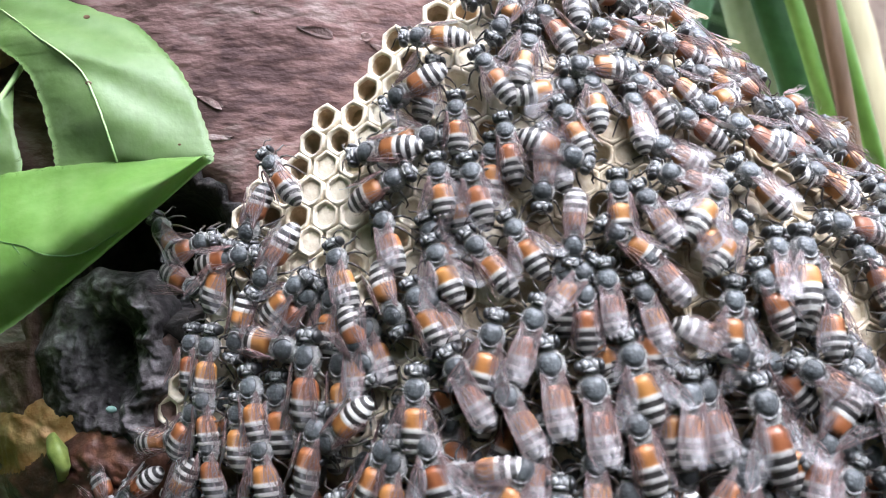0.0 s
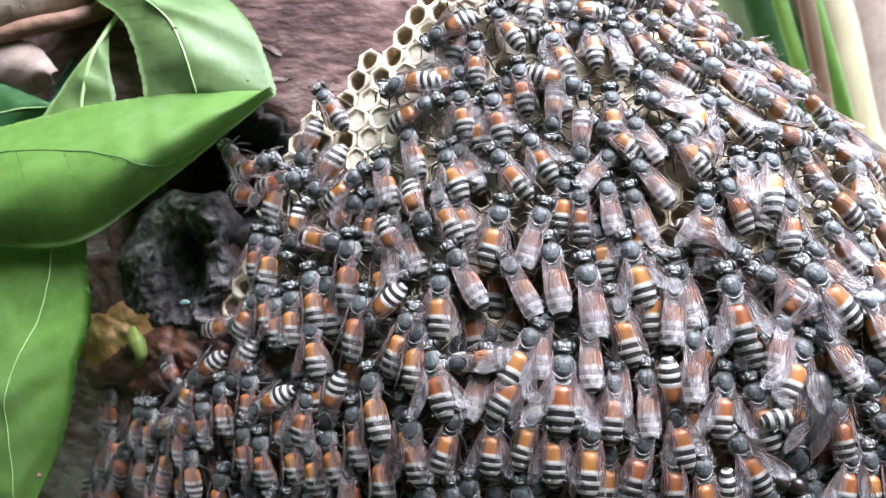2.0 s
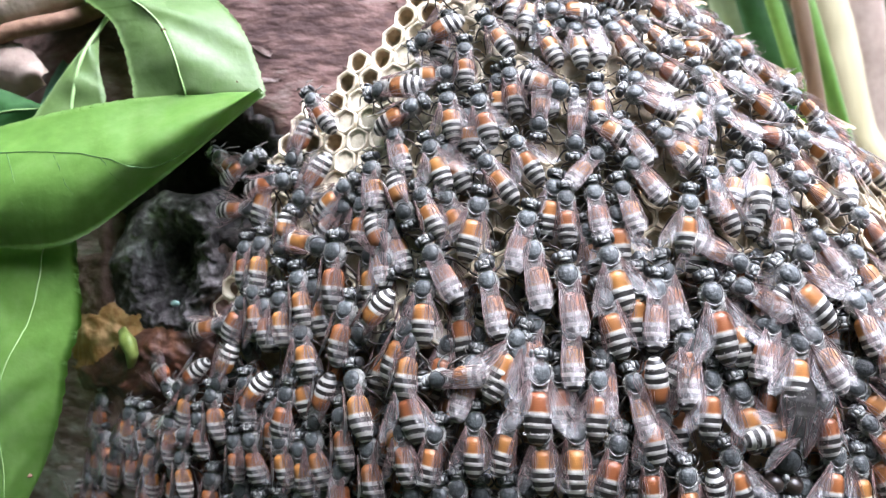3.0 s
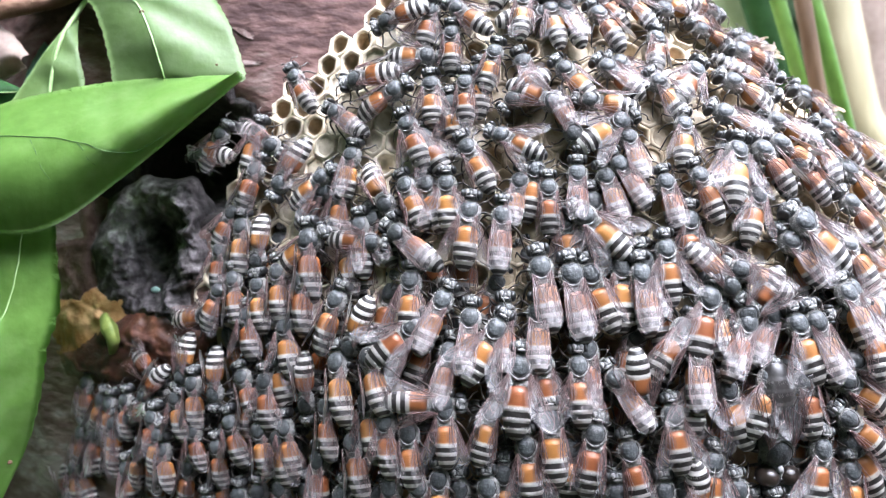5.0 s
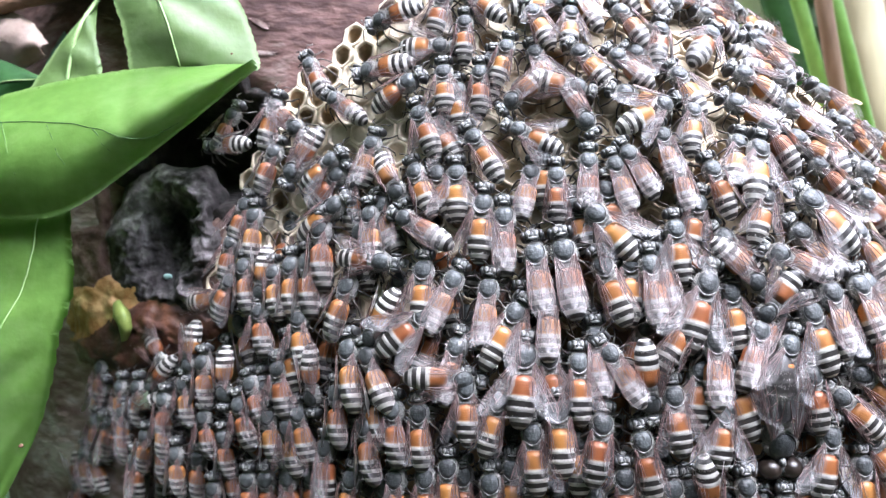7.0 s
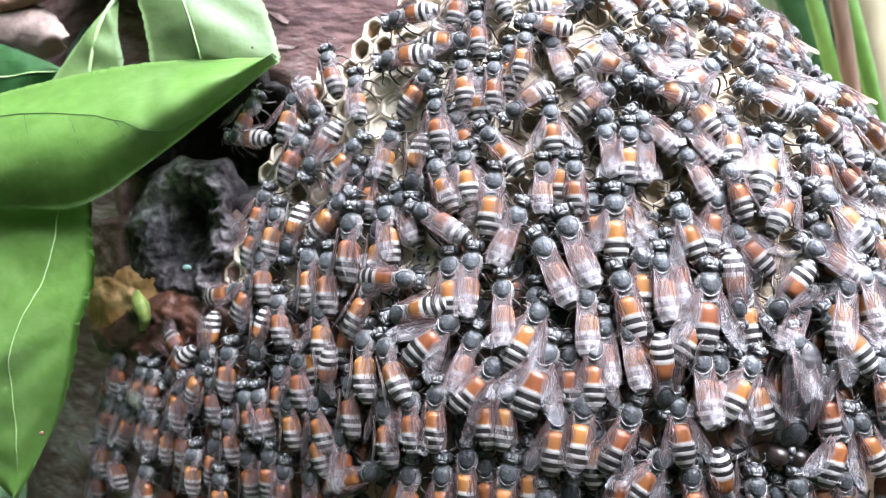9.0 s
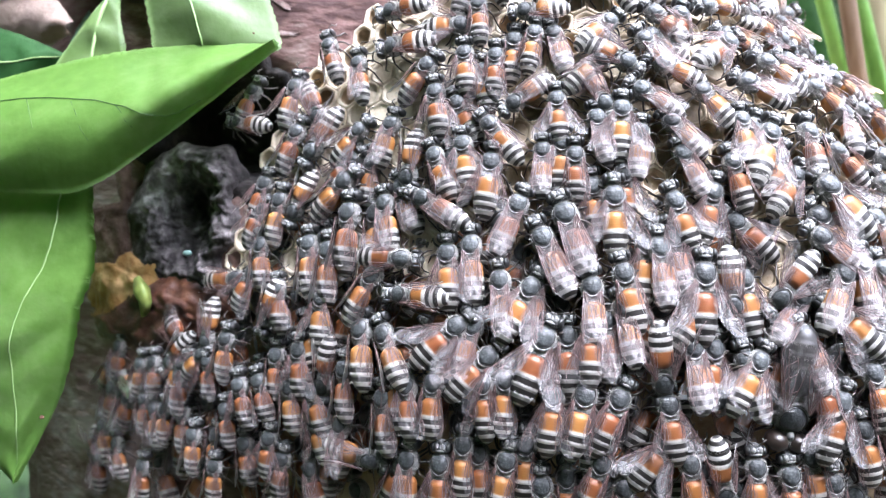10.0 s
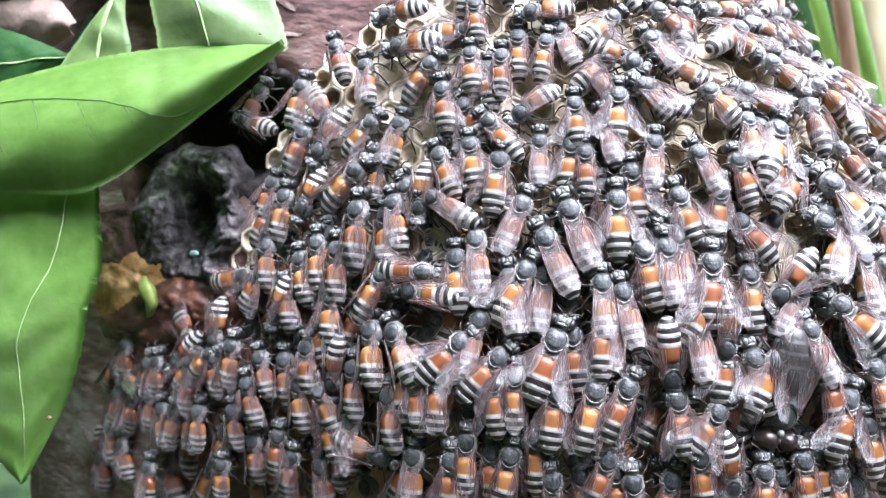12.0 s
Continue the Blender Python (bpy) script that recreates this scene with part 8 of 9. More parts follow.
    walk(sized(next(bees), 0.93, 0.0), [(0, on(28.1, -18.4, 31)), (1.5, on(28.1, -18.4, 31)), (4.8, on(29.3, -22.0, -5)), (5, on(28.6, -21.2, -5)), (5.5, on(27.0, -19.9, -5)), (6, on(27.4, -19.2, -5)), (6.5, on(27.4, -18.5, -5)), (7, on(28.6, -16.9, -5)), (8.8, on(20.6, -23.0, -34)), (9, on(20.7, -22.4, -34)), (9.5, on(21.3, -21.7, -34)), (10, on(21.6, -21.8, -34)), (10.5, on(23.0, -21.1, -34)), (11, on(23.9, -20.5, -34)), (11.5, on(24.9, -19.4, -34)), (12, on(25.8, -19.2, -34))])
    walk(sized(next(bees), 1.01, 0.0), [(0, on(39.7, -20.1, -8)), (5, on(39.7, -20.1, -8)), (5.5, on(39.3, -20.3, -8)), (6, on(40.1, -19.9, -8)), (6.5, on(39.8, -19.4, -8)), (7, on(39.4, -19.3, -8)), (8.8, on(39.3, -19.6, -14)), (9, on(39.2, -18.6, -14)), (9.5, on(38.6, -18.6, -14)), (10, on(39.0, -17.3, -14)), (10.5, on(40.0, -17.4, -14)), (11.5, on(41.0, -17.5, -14)), (12, on(39.4, -17.7, -14))])
    walk(sized(next(bees), 0.98, 0.0), [(0, on(34.3, -19.4, 163, -1.5)), (1.5, on(34.3, -19.4, 163, -1.5)), (4.8, on(35.6, -19.7, 184, -1.5)), (5, on(35.4, -19.4, 184, -1.5)), (5.5, on(34.7, -19.4, 184, -1.5)), (6, on(35.0, -19.2, 184, -1.5)), (6.5, on(34.9, -19.0, 184, -1.5)), (7, on(34.6, -19.1, 184, -1.5)), (8.8, on(34.8, -19.0, 174, -1.5)), (9, on(34.6, -18.5, 174, -1.5)), (9.5, on(34.6, -18.1, 174, -1.5)), (10, on(34.5, -18.1, 174, -1.5)), (10.5, on(33.7, -18.5, 174, -1.5)), (11, on(32.9, -18.4, 174, -1.5)), (11.5, on(33.0, -18.8, 174, -1.5)), (12, on(32.9, -18.6, 174, -1.5))])
    walk(sized(next(bees), 0.95, 0.0), [(0, on(12.5, -26.8, 2, -1.0)), (1.4, on(12.6, -26.9, 1, -1.0)), (3, on(12.7, -26.6, 5, -1.0)), (5.2, on(12.5, -27.0, 3, -1.0)), (7, on(12.4, -27.1, 3, -1.0)), (8.9, on(12.1, -26.9, 3, -1.0)), (10.4, on(11.9, -26.4, 3, -1.0)), (12, on(12.4, -26.9, 4, -1.0))])
    walk(sized(next(bees), 0.98, 0.2), [(0, on(43.7, 1.5, 29, -1.0)), (1.4, on(43.8, 1.5, 28, -1.0)), (3, on(43.9, 1.2, 26, -1.0)), (5.2, on(44.2, 1.0, 30, -1.0)), (7, on(43.8, 1.7, 32, -1.0)), (8.9, on(43.6, 1.7, 28, -1.0)), (10.4, on(43.9, 1.7, 29, -1.0)), (12, on(43.8, 1.7, 28, -1.0))])
    walk(sized(next(bees), 0.96, 0.0), [(0, on(3.0, -25.6, 5, -1.0)), (1.4, on(3.1, -24.9, 3, -1.0)), (3, on(2.8, -24.7, 6, -1.0)), (5.2, on(2.7, -25.0, 4, -1.0)), (7, on(2.4, -24.6, 1, -1.0)), (8.9, on(3.1, -24.5, 6, -1.0)), (10.4, on(2.6, -24.6, 6, -1.0)), (12, on(2.9, -24.7, 2, -1.0))])
    walk(sized(next(bees), 1.02, 0.0), [(0, on(41.9, -27.2, 37, -1.0)), (1.4, on(42.3, -26.8, 31, -1.0)), (3, on(42.3, -27.0, 32, -1.0)), (5.2, on(41.7, -26.4, 32, -1.0)), (7, on(42.4, -27.2, 33, -1.0)), (8.9, on(42.2, -27.3, 30, -1.0)), (10.4, on(41.8, -27.4, 33, -1.0)), (12, on(41.5, -27.3, 35, -1.0))])
    walk(sized(next(bees), 0.96, 0.8), [(0, on(-29.0, -25.7, -12, -1.0)), (1.4, on(-29.3, -25.4, -17, -1.0)), (3, on(-29.3, -25.2, -12, -1.0)), (5.2, on(-29.7, -25.6, -19, -1.0)), (7, on(-29.6, -25.9, -11, -1.0)), (8.9, on(-29.7, -25.6, -19, -1.0)), (10.4, on(-29.3, -26.1, -13, -1.0)), (12, on(-29.3, -25.6, -14, -1.0))])
    walk(sized(next(bees), 0.94, 0.8), [(0, on(-34.9, -14.7, -137, -1.0)), (1.4, on(-35.4, -14.7, -134, -1.0)), (3, on(-35.4, -14.6, -134, -1.0)), (5.2, on(-35.3, -14.8, -129, -1.0)), (7, on(-35.4, -14.7, -134, -1.0)), (8.9, on(-35.1, -15.2, -130, -1.0)), (10.4, on(-35.0, -15.2, -130, -1.0)), (12, on(-34.9, -14.8, -136, -1.0))])
    walk(sized(next(bees), 1.00, 0.0), [(0, on(15.7, -26.7, 3, -1.0)), (1.4, on(16.1, -26.6, 2, -1.0)), (3, on(16.0, -26.5, 4, -1.0)), (5.2, on(16.3, -26.7, 6, -1.0)), (7, on(16.0, -26.3, 5, -1.0)), (8.9, on(15.9, -26.5, 4, -1.0)), (10.4, on(15.8, -26.6, 1, -1.0)), (12, on(16.0, -26.2, 6, -1.0))])
    walk(sized(next(bees), 0.99, 0.8), [(0, on(-35.2, -24.4, -2, -1.0)), (1.4, on(-34.9, -24.0, 3, -1.0)), (3, on(-34.4, -24.6, -2, -1.0)), (5.2, on(-34.7, -24.0, -2, -1.0)), (7, on(-34.7, -24.2, -2, -1.0)), (8.9, on(-34.5, -24.0, -2, -1.0)), (10.4, on(-34.3, -24.0, -4, -1.0)), (12, on(-34.5, -23.8, 0, -1.0))])
    walk(sized(next(bees), 0.95, 0.0), [(0, on(33.1, -26.4, 8, -1.0)), (1.4, on(33.0, -26.8, 0, -1.0)), (3, on(33.0, -26.8, 5, -1.0)), (5.2, on(33.5, -26.6, 4, -1.0)), (7, on(33.3, -26.5, 3, -1.0)), (8.9, on(33.5, -26.3, 3, -1.0)), (10.4, on(33.9, -26.4, 5, -1.0)), (12, on(33.5, -26.3, 11, -1.0))])
    walk(sized(next(bees), 0.98, 0.0), [(0, on(37.1, -23.8, 14, -1.0)), (1.4, on(36.5, -24.2, 14, -1.0)), (3, on(36.9, -23.7, 14, -1.0)), (5.2, on(36.7, -23.9, 13, -1.0)), (7, on(37.4, -23.9, 8, -1.0)), (8.9, on(37.4, -23.9, 15, -1.0)), (10.4, on(36.9, -23.2, 11, -1.0)), (12, on(37.0, -23.6, 11, -1.0))])
    walk(sized(next(bees), 0.96, 0.0), [(0, on(7.2, -23.0, 3, -1.0)), (1.4, on(7.1, -23.4, -4, -1.0)), (3, on(7.6, -23.6, -0, -1.0)), (5.2, on(7.3, -23.1, -1, -1.0)), (7, on(7.5, -23.6, -0, -1.0)), (8.9, on(7.7, -23.4, -0, -1.0)), (10.4, on(7.5, -23.3, 1, -1.0)), (12, on(7.6, -23.0, 1, -1.0))])
    walk(sized(next(bees), 0.98, 1.0), [(0, on(8.6, 32.5, -12, -1.0)), (1.4, on(7.9, 32.4, -16, -1.0)), (3, on(7.9, 32.4, -17, -1.0)), (5.2, on(8.2, 32.3, -18, -1.0)), (7, on(8.2, 32.5, -16, -1.0)), (8.9, on(7.7, 32.4, -15, -1.0)), (10.4, on(8.1, 32.1, -15, -1.0)), (12, on(8.3, 32.6, -20, -1.0))])
    walk(sized(next(bees), 0.95, 0.0), [(0, on(-4.9, -26.5, -25, -1.0)), (1.4, on(-5.9, -26.6, -30, -1.0)), (3, on(-5.5, -26.2, -22, -1.0)), (5.2, on(-5.9, -26.3, -24, -1.0)), (7, on(-5.8, -26.6, -23, -1.0)), (8.9, on(-5.5, -26.2, -26, -1.0)), (10.4, on(-5.8, -26.5, -24, -1.0)), (12, on(-5.9, -26.6, -27, -1.0))])
    walk(sized(next(bees), 0.94, 1.0), [(0, on(-0.7, 28.7, -13, -1.0)), (1.4, on(-0.4, 27.9, -11, -1.0)), (3, on(-0.8, 28.3, -12, -1.0)), (5.2, on(-0.4, 27.8, -10, -1.0)), (7, on(-0.6, 28.1, -13, -1.0)), (8.9, on(-0.7, 28.4, -11, -1.0)), (10.4, on(0.0, 28.1, -14, -1.0)), (12, on(-0.5, 28.2, -11, -1.0))])
    walk(sized(next(bees), 1.02, 0.0), [(0, on(44.2, -19.3, 34, -1.0)), (1.4, on(44.2, -20.0, 31, -1.0)), (3, on(44.0, -19.6, 30, -1.0)), (5.2, on(43.7, -19.7, 28, -1.0)), (7, on(44.4, -19.5, 33, -1.0)), (8.9, on(43.7, -19.3, 31, -1.0)), (10.4, on(44.5, -19.5, 37, -1.0)), (12, on(43.8, -19.4, 33, -1.0))])
    walk(sized(next(bees), 0.98, 1.0), [(0, on(18.5, 37.6, -149, -1.0)), (1.4, on(18.5, 37.6, -156, -1.0)), (3, on(17.7, 37.6, -157, -1.0)), (5.2, on(18.5, 38.0, -152, -1.0)), (7, on(18.4, 38.0, -152, -1.0)), (8.9, on(17.8, 37.8, -155, -1.0)), (10.4, on(18.2, 37.8, -151, -1.0)), (12, on(18.5, 37.7, -157, -1.0))])
    walk(sized(next(bees), 0.98, 0.0), [(0, on(43.6, -13.4, 50, -1.0)), (1.4, on(43.1, -12.9, 49, -1.0)), (3, on(42.7, -13.0, 48, -1.0)), (5.2, on(43.3, -13.2, 55, -1.0)), (7, on(43.4, -13.1, 48, -1.0)), (8.9, on(43.1, -12.7, 49, -1.0)), (10.4, on(43.4, -12.5, 46, -1.0)), (12, on(43.3, -13.3, 47, -1.0))])
    walk(sized(next(bees), 0.95, 0.0), [(0, on(29.7, -26.1, -4, -1.0)), (1.4, on(29.2, -26.5, -3, -1.0)), (3, on(29.9, -26.7, -7, -1.0)), (5.2, on(29.1, -26.8, -8, -1.0)), (7, on(29.4, -26.2, -1, -1.0)), (8.9, on(29.8, -27.0, -8, -1.0)), (10.4, on(29.4, -26.5, -4, -1.0)), (12, on(29.2, -26.6, -6, -1.0))])
    walk(sized(next(bees), 1.02, 0.8), [(0, on(-26.9, -6.6, -83, -1.0)), (1.4, on(-27.0, -6.5, -84, -1.0)), (3, on(-27.9, -6.5, -85, -1.0)), (5.2, on(-27.3, -6.8, -83, -1.0)), (7, on(-27.0, -6.4, -87, -1.0)), (8.9, on(-27.2, -6.6, -84, -1.0)), (10.4, on(-27.3, -6.8, -89, -1.0)), (12, on(-27.3, -6.6, -85, -1.0))])
    walk(sized(next(bees), 1.01, 0.0), [(0, on(25.7, -24.0, 12, -1.0)), (1.4, on(25.6, -24.5, 13, -1.0)), (3, on(25.5, -24.5, 11, -1.0)), (5.2, on(26.1, -24.6, 16, -1.0)), (7, on(25.7, -25.1, 11, -1.0)), (8.9, on(25.3, -24.8, 12, -1.0)), (10.4, on(25.7, -24.9, 13, -1.0)), (12, on(25.5, -24.1, 7, -1.0))])
    walk(sized(next(bees), 0.93, 0.0), [(0, on(21.4, -26.8, -15, -1.0)), (1.4, on(21.8, -26.5, -16, -1.0)), (3, on(21.0, -27.1, -18, -1.0)), (5.2, on(21.7, -27.0, -12, -1.0)), (7, on(21.7, -26.5, -19, -1.0)), (8.9, on(21.4, -26.6, -12, -1.0)), (10.4, on(21.3, -26.7, -16, -1.0)), (12, on(21.8, -26.9, -14, -1.0))])
    walk(sized(next(bees), 0.96, 0.0), [(0, on(29.6, -5.0, 11, -1.0)), (1.4, on(29.1, -5.2, 11, -1.0)), (3, on(29.6, -4.9, 9, -1.0)), (5.2, on(29.5, -5.2, 6, -1.0)), (7, on(29.6, -4.9, 8, -1.0)), (8.9, on(29.3, -5.2, 9, -1.0)), (10.4, on(29.4, -5.1, 11, -1.0)), (12, on(29.4, -5.0, 6, -1.0))])
    walk(sized(next(bees), 0.96, 1.0), [(0, on(18.3, 29.0, 36, -1.0)), (1.4, on(17.7, 29.6, 37, -1.0)), (3, on(18.3, 29.4, 37, -1.0)), (5.2, on(18.4, 29.2, 37, -1.0)), (7, on(18.1, 30.1, 38, -1.0)), (8.9, on(18.2, 29.5, 40, -1.0)), (10.4, on(18.6, 29.1, 34, -1.0)), (12, on(18.6, 29.7, 36, -1.0))])
    walk(sized(next(bees), 0.93, 0.0), [(0, on(14.2, -19.9, -1, -1.0)), (1.4, on(14.7, -19.8, -2, -1.0)), (3, on(14.3, -20.4, -1, -1.0)), (5.2, on(14.2, -20.1, -2, -1.0)), (7, on(14.3, -20.2, 1, -1.0)), (8.9, on(14.3, -20.1, 1, -1.0)), (10.4, on(14.5, -20.0, -4, -1.0)), (12, on(14.4, -20.1, 1, -1.0))])
    walk(sized(next(bees), 0.98, 1.0), [(0, on(4.8, 20.8, -3, -1.0)), (1.4, on(4.8, 20.6, 3, -1.0)), (3, on(5.1, 21.2, -0, -1.0)), (5.2, on(5.0, 20.3, -1, -1.0)), (7, on(5.0, 20.5, -4, -1.0)), (8.9, on(4.9, 20.9, -2, -1.0)), (10.4, on(5.3, 20.7, -4, -1.0)), (12, on(4.9, 21.1, 2, -1.0))])
    walk(sized(next(bees), 0.99, 0.0), [(0, on(29.9, -13.9, 22, -1.0)), (1.4, on(30.2, -13.7, 19, -1.0)), (3, on(30.0, -13.5, 14, -1.0)), (5.2, on(30.3, -14.1, 20, -1.0)), (7, on(29.8, -13.7, 19, -1.0)), (8.9, on(30.0, -13.5, 17, -1.0)), (10.4, on(29.8, -13.6, 17, -1.0)), (12, on(30.0, -13.9, 19, -1.0))])
    walk(sized(next(bees), 0.98, 0.8), [(0, on(-25.4, -25.7, 14, -1.0)), (1.4, on(-25.1, -26.2, 4, -1.0)), (3, on(-25.4, -26.2, 8, -1.0)), (5.2, on(-25.4, -26.1, 6, -1.0)), (7, on(-25.4, -26.3, 13, -1.0)), (8.9, on(-25.3, -26.6, 6, -1.0)), (10.4, on(-25.5, -26.6, 5, -1.0)), (12, on(-25.5, -26.5, 6, -1.0))])
    walk(sized(next(bees), 0.93, 0.2), [(0, on(28.7, 1.2, 42, -1.0)), (1.4, on(28.5, 0.6, 46, -1.0)), (3, on(28.4, 0.8, 44, -1.0)), (5.2, on(28.5, 0.9, 47, -1.0)), (7, on(29.2, 1.0, 44, -1.0)), (8.9, on(28.8, 1.1, 42, -1.0)), (10.4, on(28.7, 1.0, 49, -1.0)), (12, on(28.6, 0.7, 41, -1.0))])
    walk(sized(next(bees), 0.99, 1.0), [(0, on(10.3, 34.6, 25, -1.0)), (1.4, on(10.2, 34.3, 28, -1.0)), (3, on(10.7, 34.9, 25, -1.0)), (5.2, on(9.9, 34.5, 22, -1.0)), (7, on(9.8, 34.7, 22, -1.0)), (8.9, on(10.4, 34.9, 23, -1.0)), (10.4, on(9.9, 34.7, 21, -1.0)), (12, on(10.2, 34.5, 21, -1.0))])
    walk(sized(next(bees), 1.02, 0.0), [(0, on(-7.2, -16.5, 7, -1.0)), (1.4, on(-6.7, -16.4, 14, -1.0)), (3, on(-6.4, -16.0, 10, -1.0)), (5.2, on(-7.0, -16.1, 12, -1.0)), (7, on(-7.1, -16.0, 10, -1.0)), (8.9, on(-7.4, -16.4, 8, -1.0)), (10.4, on(-6.5, -16.7, 10, -1.0)), (12, on(-7.0, -16.2, 10, -1.0))])
    walk(sized(next(bees), 0.93, 0.3), [(0, on(-14.0, -26.7, -4, -1.0)), (1.4, on(-14.7, -26.2, -3, -1.0)), (3, on(-14.6, -26.1, -6, -1.0)), (5.2, on(-14.5, -26.7, -3, -1.0)), (7, on(-14.8, -26.6, -3, -1.0)), (8.9, on(-14.6, -26.2, -3, -1.0)), (10.4, on(-14.6, -26.5, -3, -1.0)), (12, on(-14.5, -26.0, -3, -1.0))])
    walk(sized(next(bees), 0.94, 0.4), [(0, on(13.7, 4.5, 11, -1.0)), (1.4, on(13.7, 3.6, 8, -1.0)), (3, on(14.4, 4.0, 14, -1.0)), (5.2, on(13.7, 3.7, 10, -1.0)), (7, on(13.8, 4.3, 15, -1.0)), (8.9, on(13.9, 4.1, 10, -1.0)), (10.4, on(13.8, 4.5, 8, -1.0)), (12, on(14.1, 4.1, 13, -1.0))])
    walk(sized(next(bees), 1.01, 0.2), [(0, on(-9.5, 1.1, 6, -1.0)), (1.4, on(-9.3, 1.1, 1, -1.0)), (3, on(-9.2, 1.5, 3, -1.0)), (5.2, on(-9.4, 1.5, 5, -1.0)), (7, on(-9.1, 1.3, 10, -1.0)), (8.9, on(-9.1, 0.8, 1, -1.0)), (10.4, on(-9.6, 1.1, 7, -1.0)), (12, on(-9.3, 0.8, 5, -1.0))])
    walk(sized(next(bees), 1.01, 0.0), [(0, on(19.7, -1.5, 1, -1.0)), (1.4, on(19.3, -1.3, 2, -1.0)), (3, on(19.3, -1.9, 1, -1.0)), (5.2, on(19.5, -1.4, 0, -1.0)), (7, on(19.3, -1.8, 0, -1.0)), (8.9, on(18.9, -1.9, 1, -1.0)), (10.4, on(19.5, -1.7, -4, -1.0)), (12, on(19.6, -1.6, -2, -1.0))])
    walk(sized(next(bees), 1.00, 0.6), [(0, on(-21.5, -15.8, -1, -1.0)), (1.4, on(-21.4, -15.9, 1, -1.0)), (3, on(-21.3, -16.3, 3, -1.0)), (5.2, on(-21.7, -15.7, 0, -1.0)), (7, on(-21.3, -16.2, 2, -1.0)), (8.9, on(-21.0, -16.1, -1, -1.0)), (10.4, on(-21.4, -15.6, -1, -1.0)), (12, on(-21.4, -16.4, 4, -1.0))])
    walk(sized(next(bees), 1.01, 0.8), [(0, on(18.2, 42.1, -130, -0.3)), (1.4, on(17.8, 42.0, -130, -0.3)), (3, on(18.2, 41.7, -131, -0.3)), (5.2, on(17.7, 41.8, -132, -0.3)), (7, on(17.7, 41.8, -131, -0.3)), (8.9, on(17.7, 41.4, -126, -0.3)), (10.4, on(17.6, 42.5, -130, -0.3)), (12, on(18.2, 42.2, -135, -0.3))])
    walk(sized(next(bees), 0.93, 0.8), [(0, on(17.5, 37.8, 30, -0.3)), (1.4, on(17.4, 38.0, 32, -0.3)), (3, on(17.7, 38.2, 31, -0.3)), (5.2, on(18.3, 38.4, 35, -0.3)), (7, on(17.8, 37.9, 31, -0.3)), (8.9, on(17.7, 38.0, 35, -0.3)), (10.4, on(18.1, 38.0, 35, -0.3)), (12, on(17.6, 38.4, 32, -0.3))])
    walk(sized(next(bees), 0.93, 0.8), [(0, on(23.7, 36.8, 41, -0.3)), (1.4, on(24.2, 37.3, 39, -0.3)), (3, on(23.3, 37.3, 43, -0.3)), (5.2, on(24.1, 37.4, 37, -0.3)), (7, on(23.9, 36.9, 42, -0.3)), (8.9, on(24.0, 37.0, 44, -0.3)), (10.4, on(24.0, 37.1, 38, -0.3)), (12, on(23.6, 37.0, 32, -0.3))])
    walk(sized(next(bees), 1.03, 0.8), [(0, on(26.4, 31.9, -11, -0.3)), (1.4, on(25.8, 31.6, -11, -0.3)), (3, on(25.2, 32.0, -12, -0.3)), (5.2, on(25.7, 31.7, -7, -0.3)), (7, on(26.0, 32.5, -11, -0.3)), (8.9, on(25.4, 31.9, -4, -0.3)), (10.4, on(26.2, 31.9, -5, -0.3)), (12, on(26.2, 31.6, -9, -0.3))])
    walk(sized(next(bees), 0.94, 0.8), [(0, on(29.5, 30.5, -96, -0.3)), (1.4, on(30.1, 30.3, -101, -0.3)), (3, on(29.5, 30.0, -102, -0.3)), (5.2, on(29.4, 30.8, -97, -0.3)), (7, on(29.6, 30.9, -100, -0.3)), (8.9, on(29.3, 30.4, -100, -0.3)), (10.4, on(29.7, 30.8, -105, -0.3)), (12, on(29.5, 30.2, -102, -0.3))])
    walk(sized(next(bees), 0.99, 0.8), [(0, on(32.2, 25.1, -151, -0.3)), (1.4, on(31.8, 25.4, -141, -0.3)), (3, on(31.9, 25.2, -151, -0.3)), (5.2, on(32.1, 24.6, -150, -0.3)), (7, on(32.1, 25.4, -148, -0.3)), (8.9, on(32.3, 24.9, -147, -0.3)), (10.4, on(32.2, 25.5, -150, -0.3)), (12, on(32.3, 25.1, -150, -0.3))])
    walk(sized(next(bees), 0.96, 0.8), [(0, on(36.3, 24.7, 39, -0.3)), (1.4, on(36.6, 25.2, 37, -0.3)), (3, on(36.1, 25.0, 35, -0.3)), (5.2, on(36.4, 24.9, 34, -0.3)), (7, on(36.2, 24.9, 34, -0.3)), (8.9, on(36.6, 24.7, 33, -0.3)), (10.4, on(36.4, 25.1, 28, -0.3)), (12, on(36.1, 24.8, 35, -0.3))])
    walk(sized(next(bees), 0.97, 0.8), [(0, on(39.2, 21.4, -116, -0.3)), (1.4, on(38.9, 21.5, -119, -0.3)), (3, on(39.2, 21.8, -118, -0.3)), (5.2, on(39.0, 21.5, -116, -0.3)), (7, on(39.1, 21.3, -117, -0.3)), (8.9, on(39.2, 21.3, -118, -0.3)), (10.4, on(39.0, 21.1, -120, -0.3)), (12, on(38.8, 21.6, -117, -0.3))])
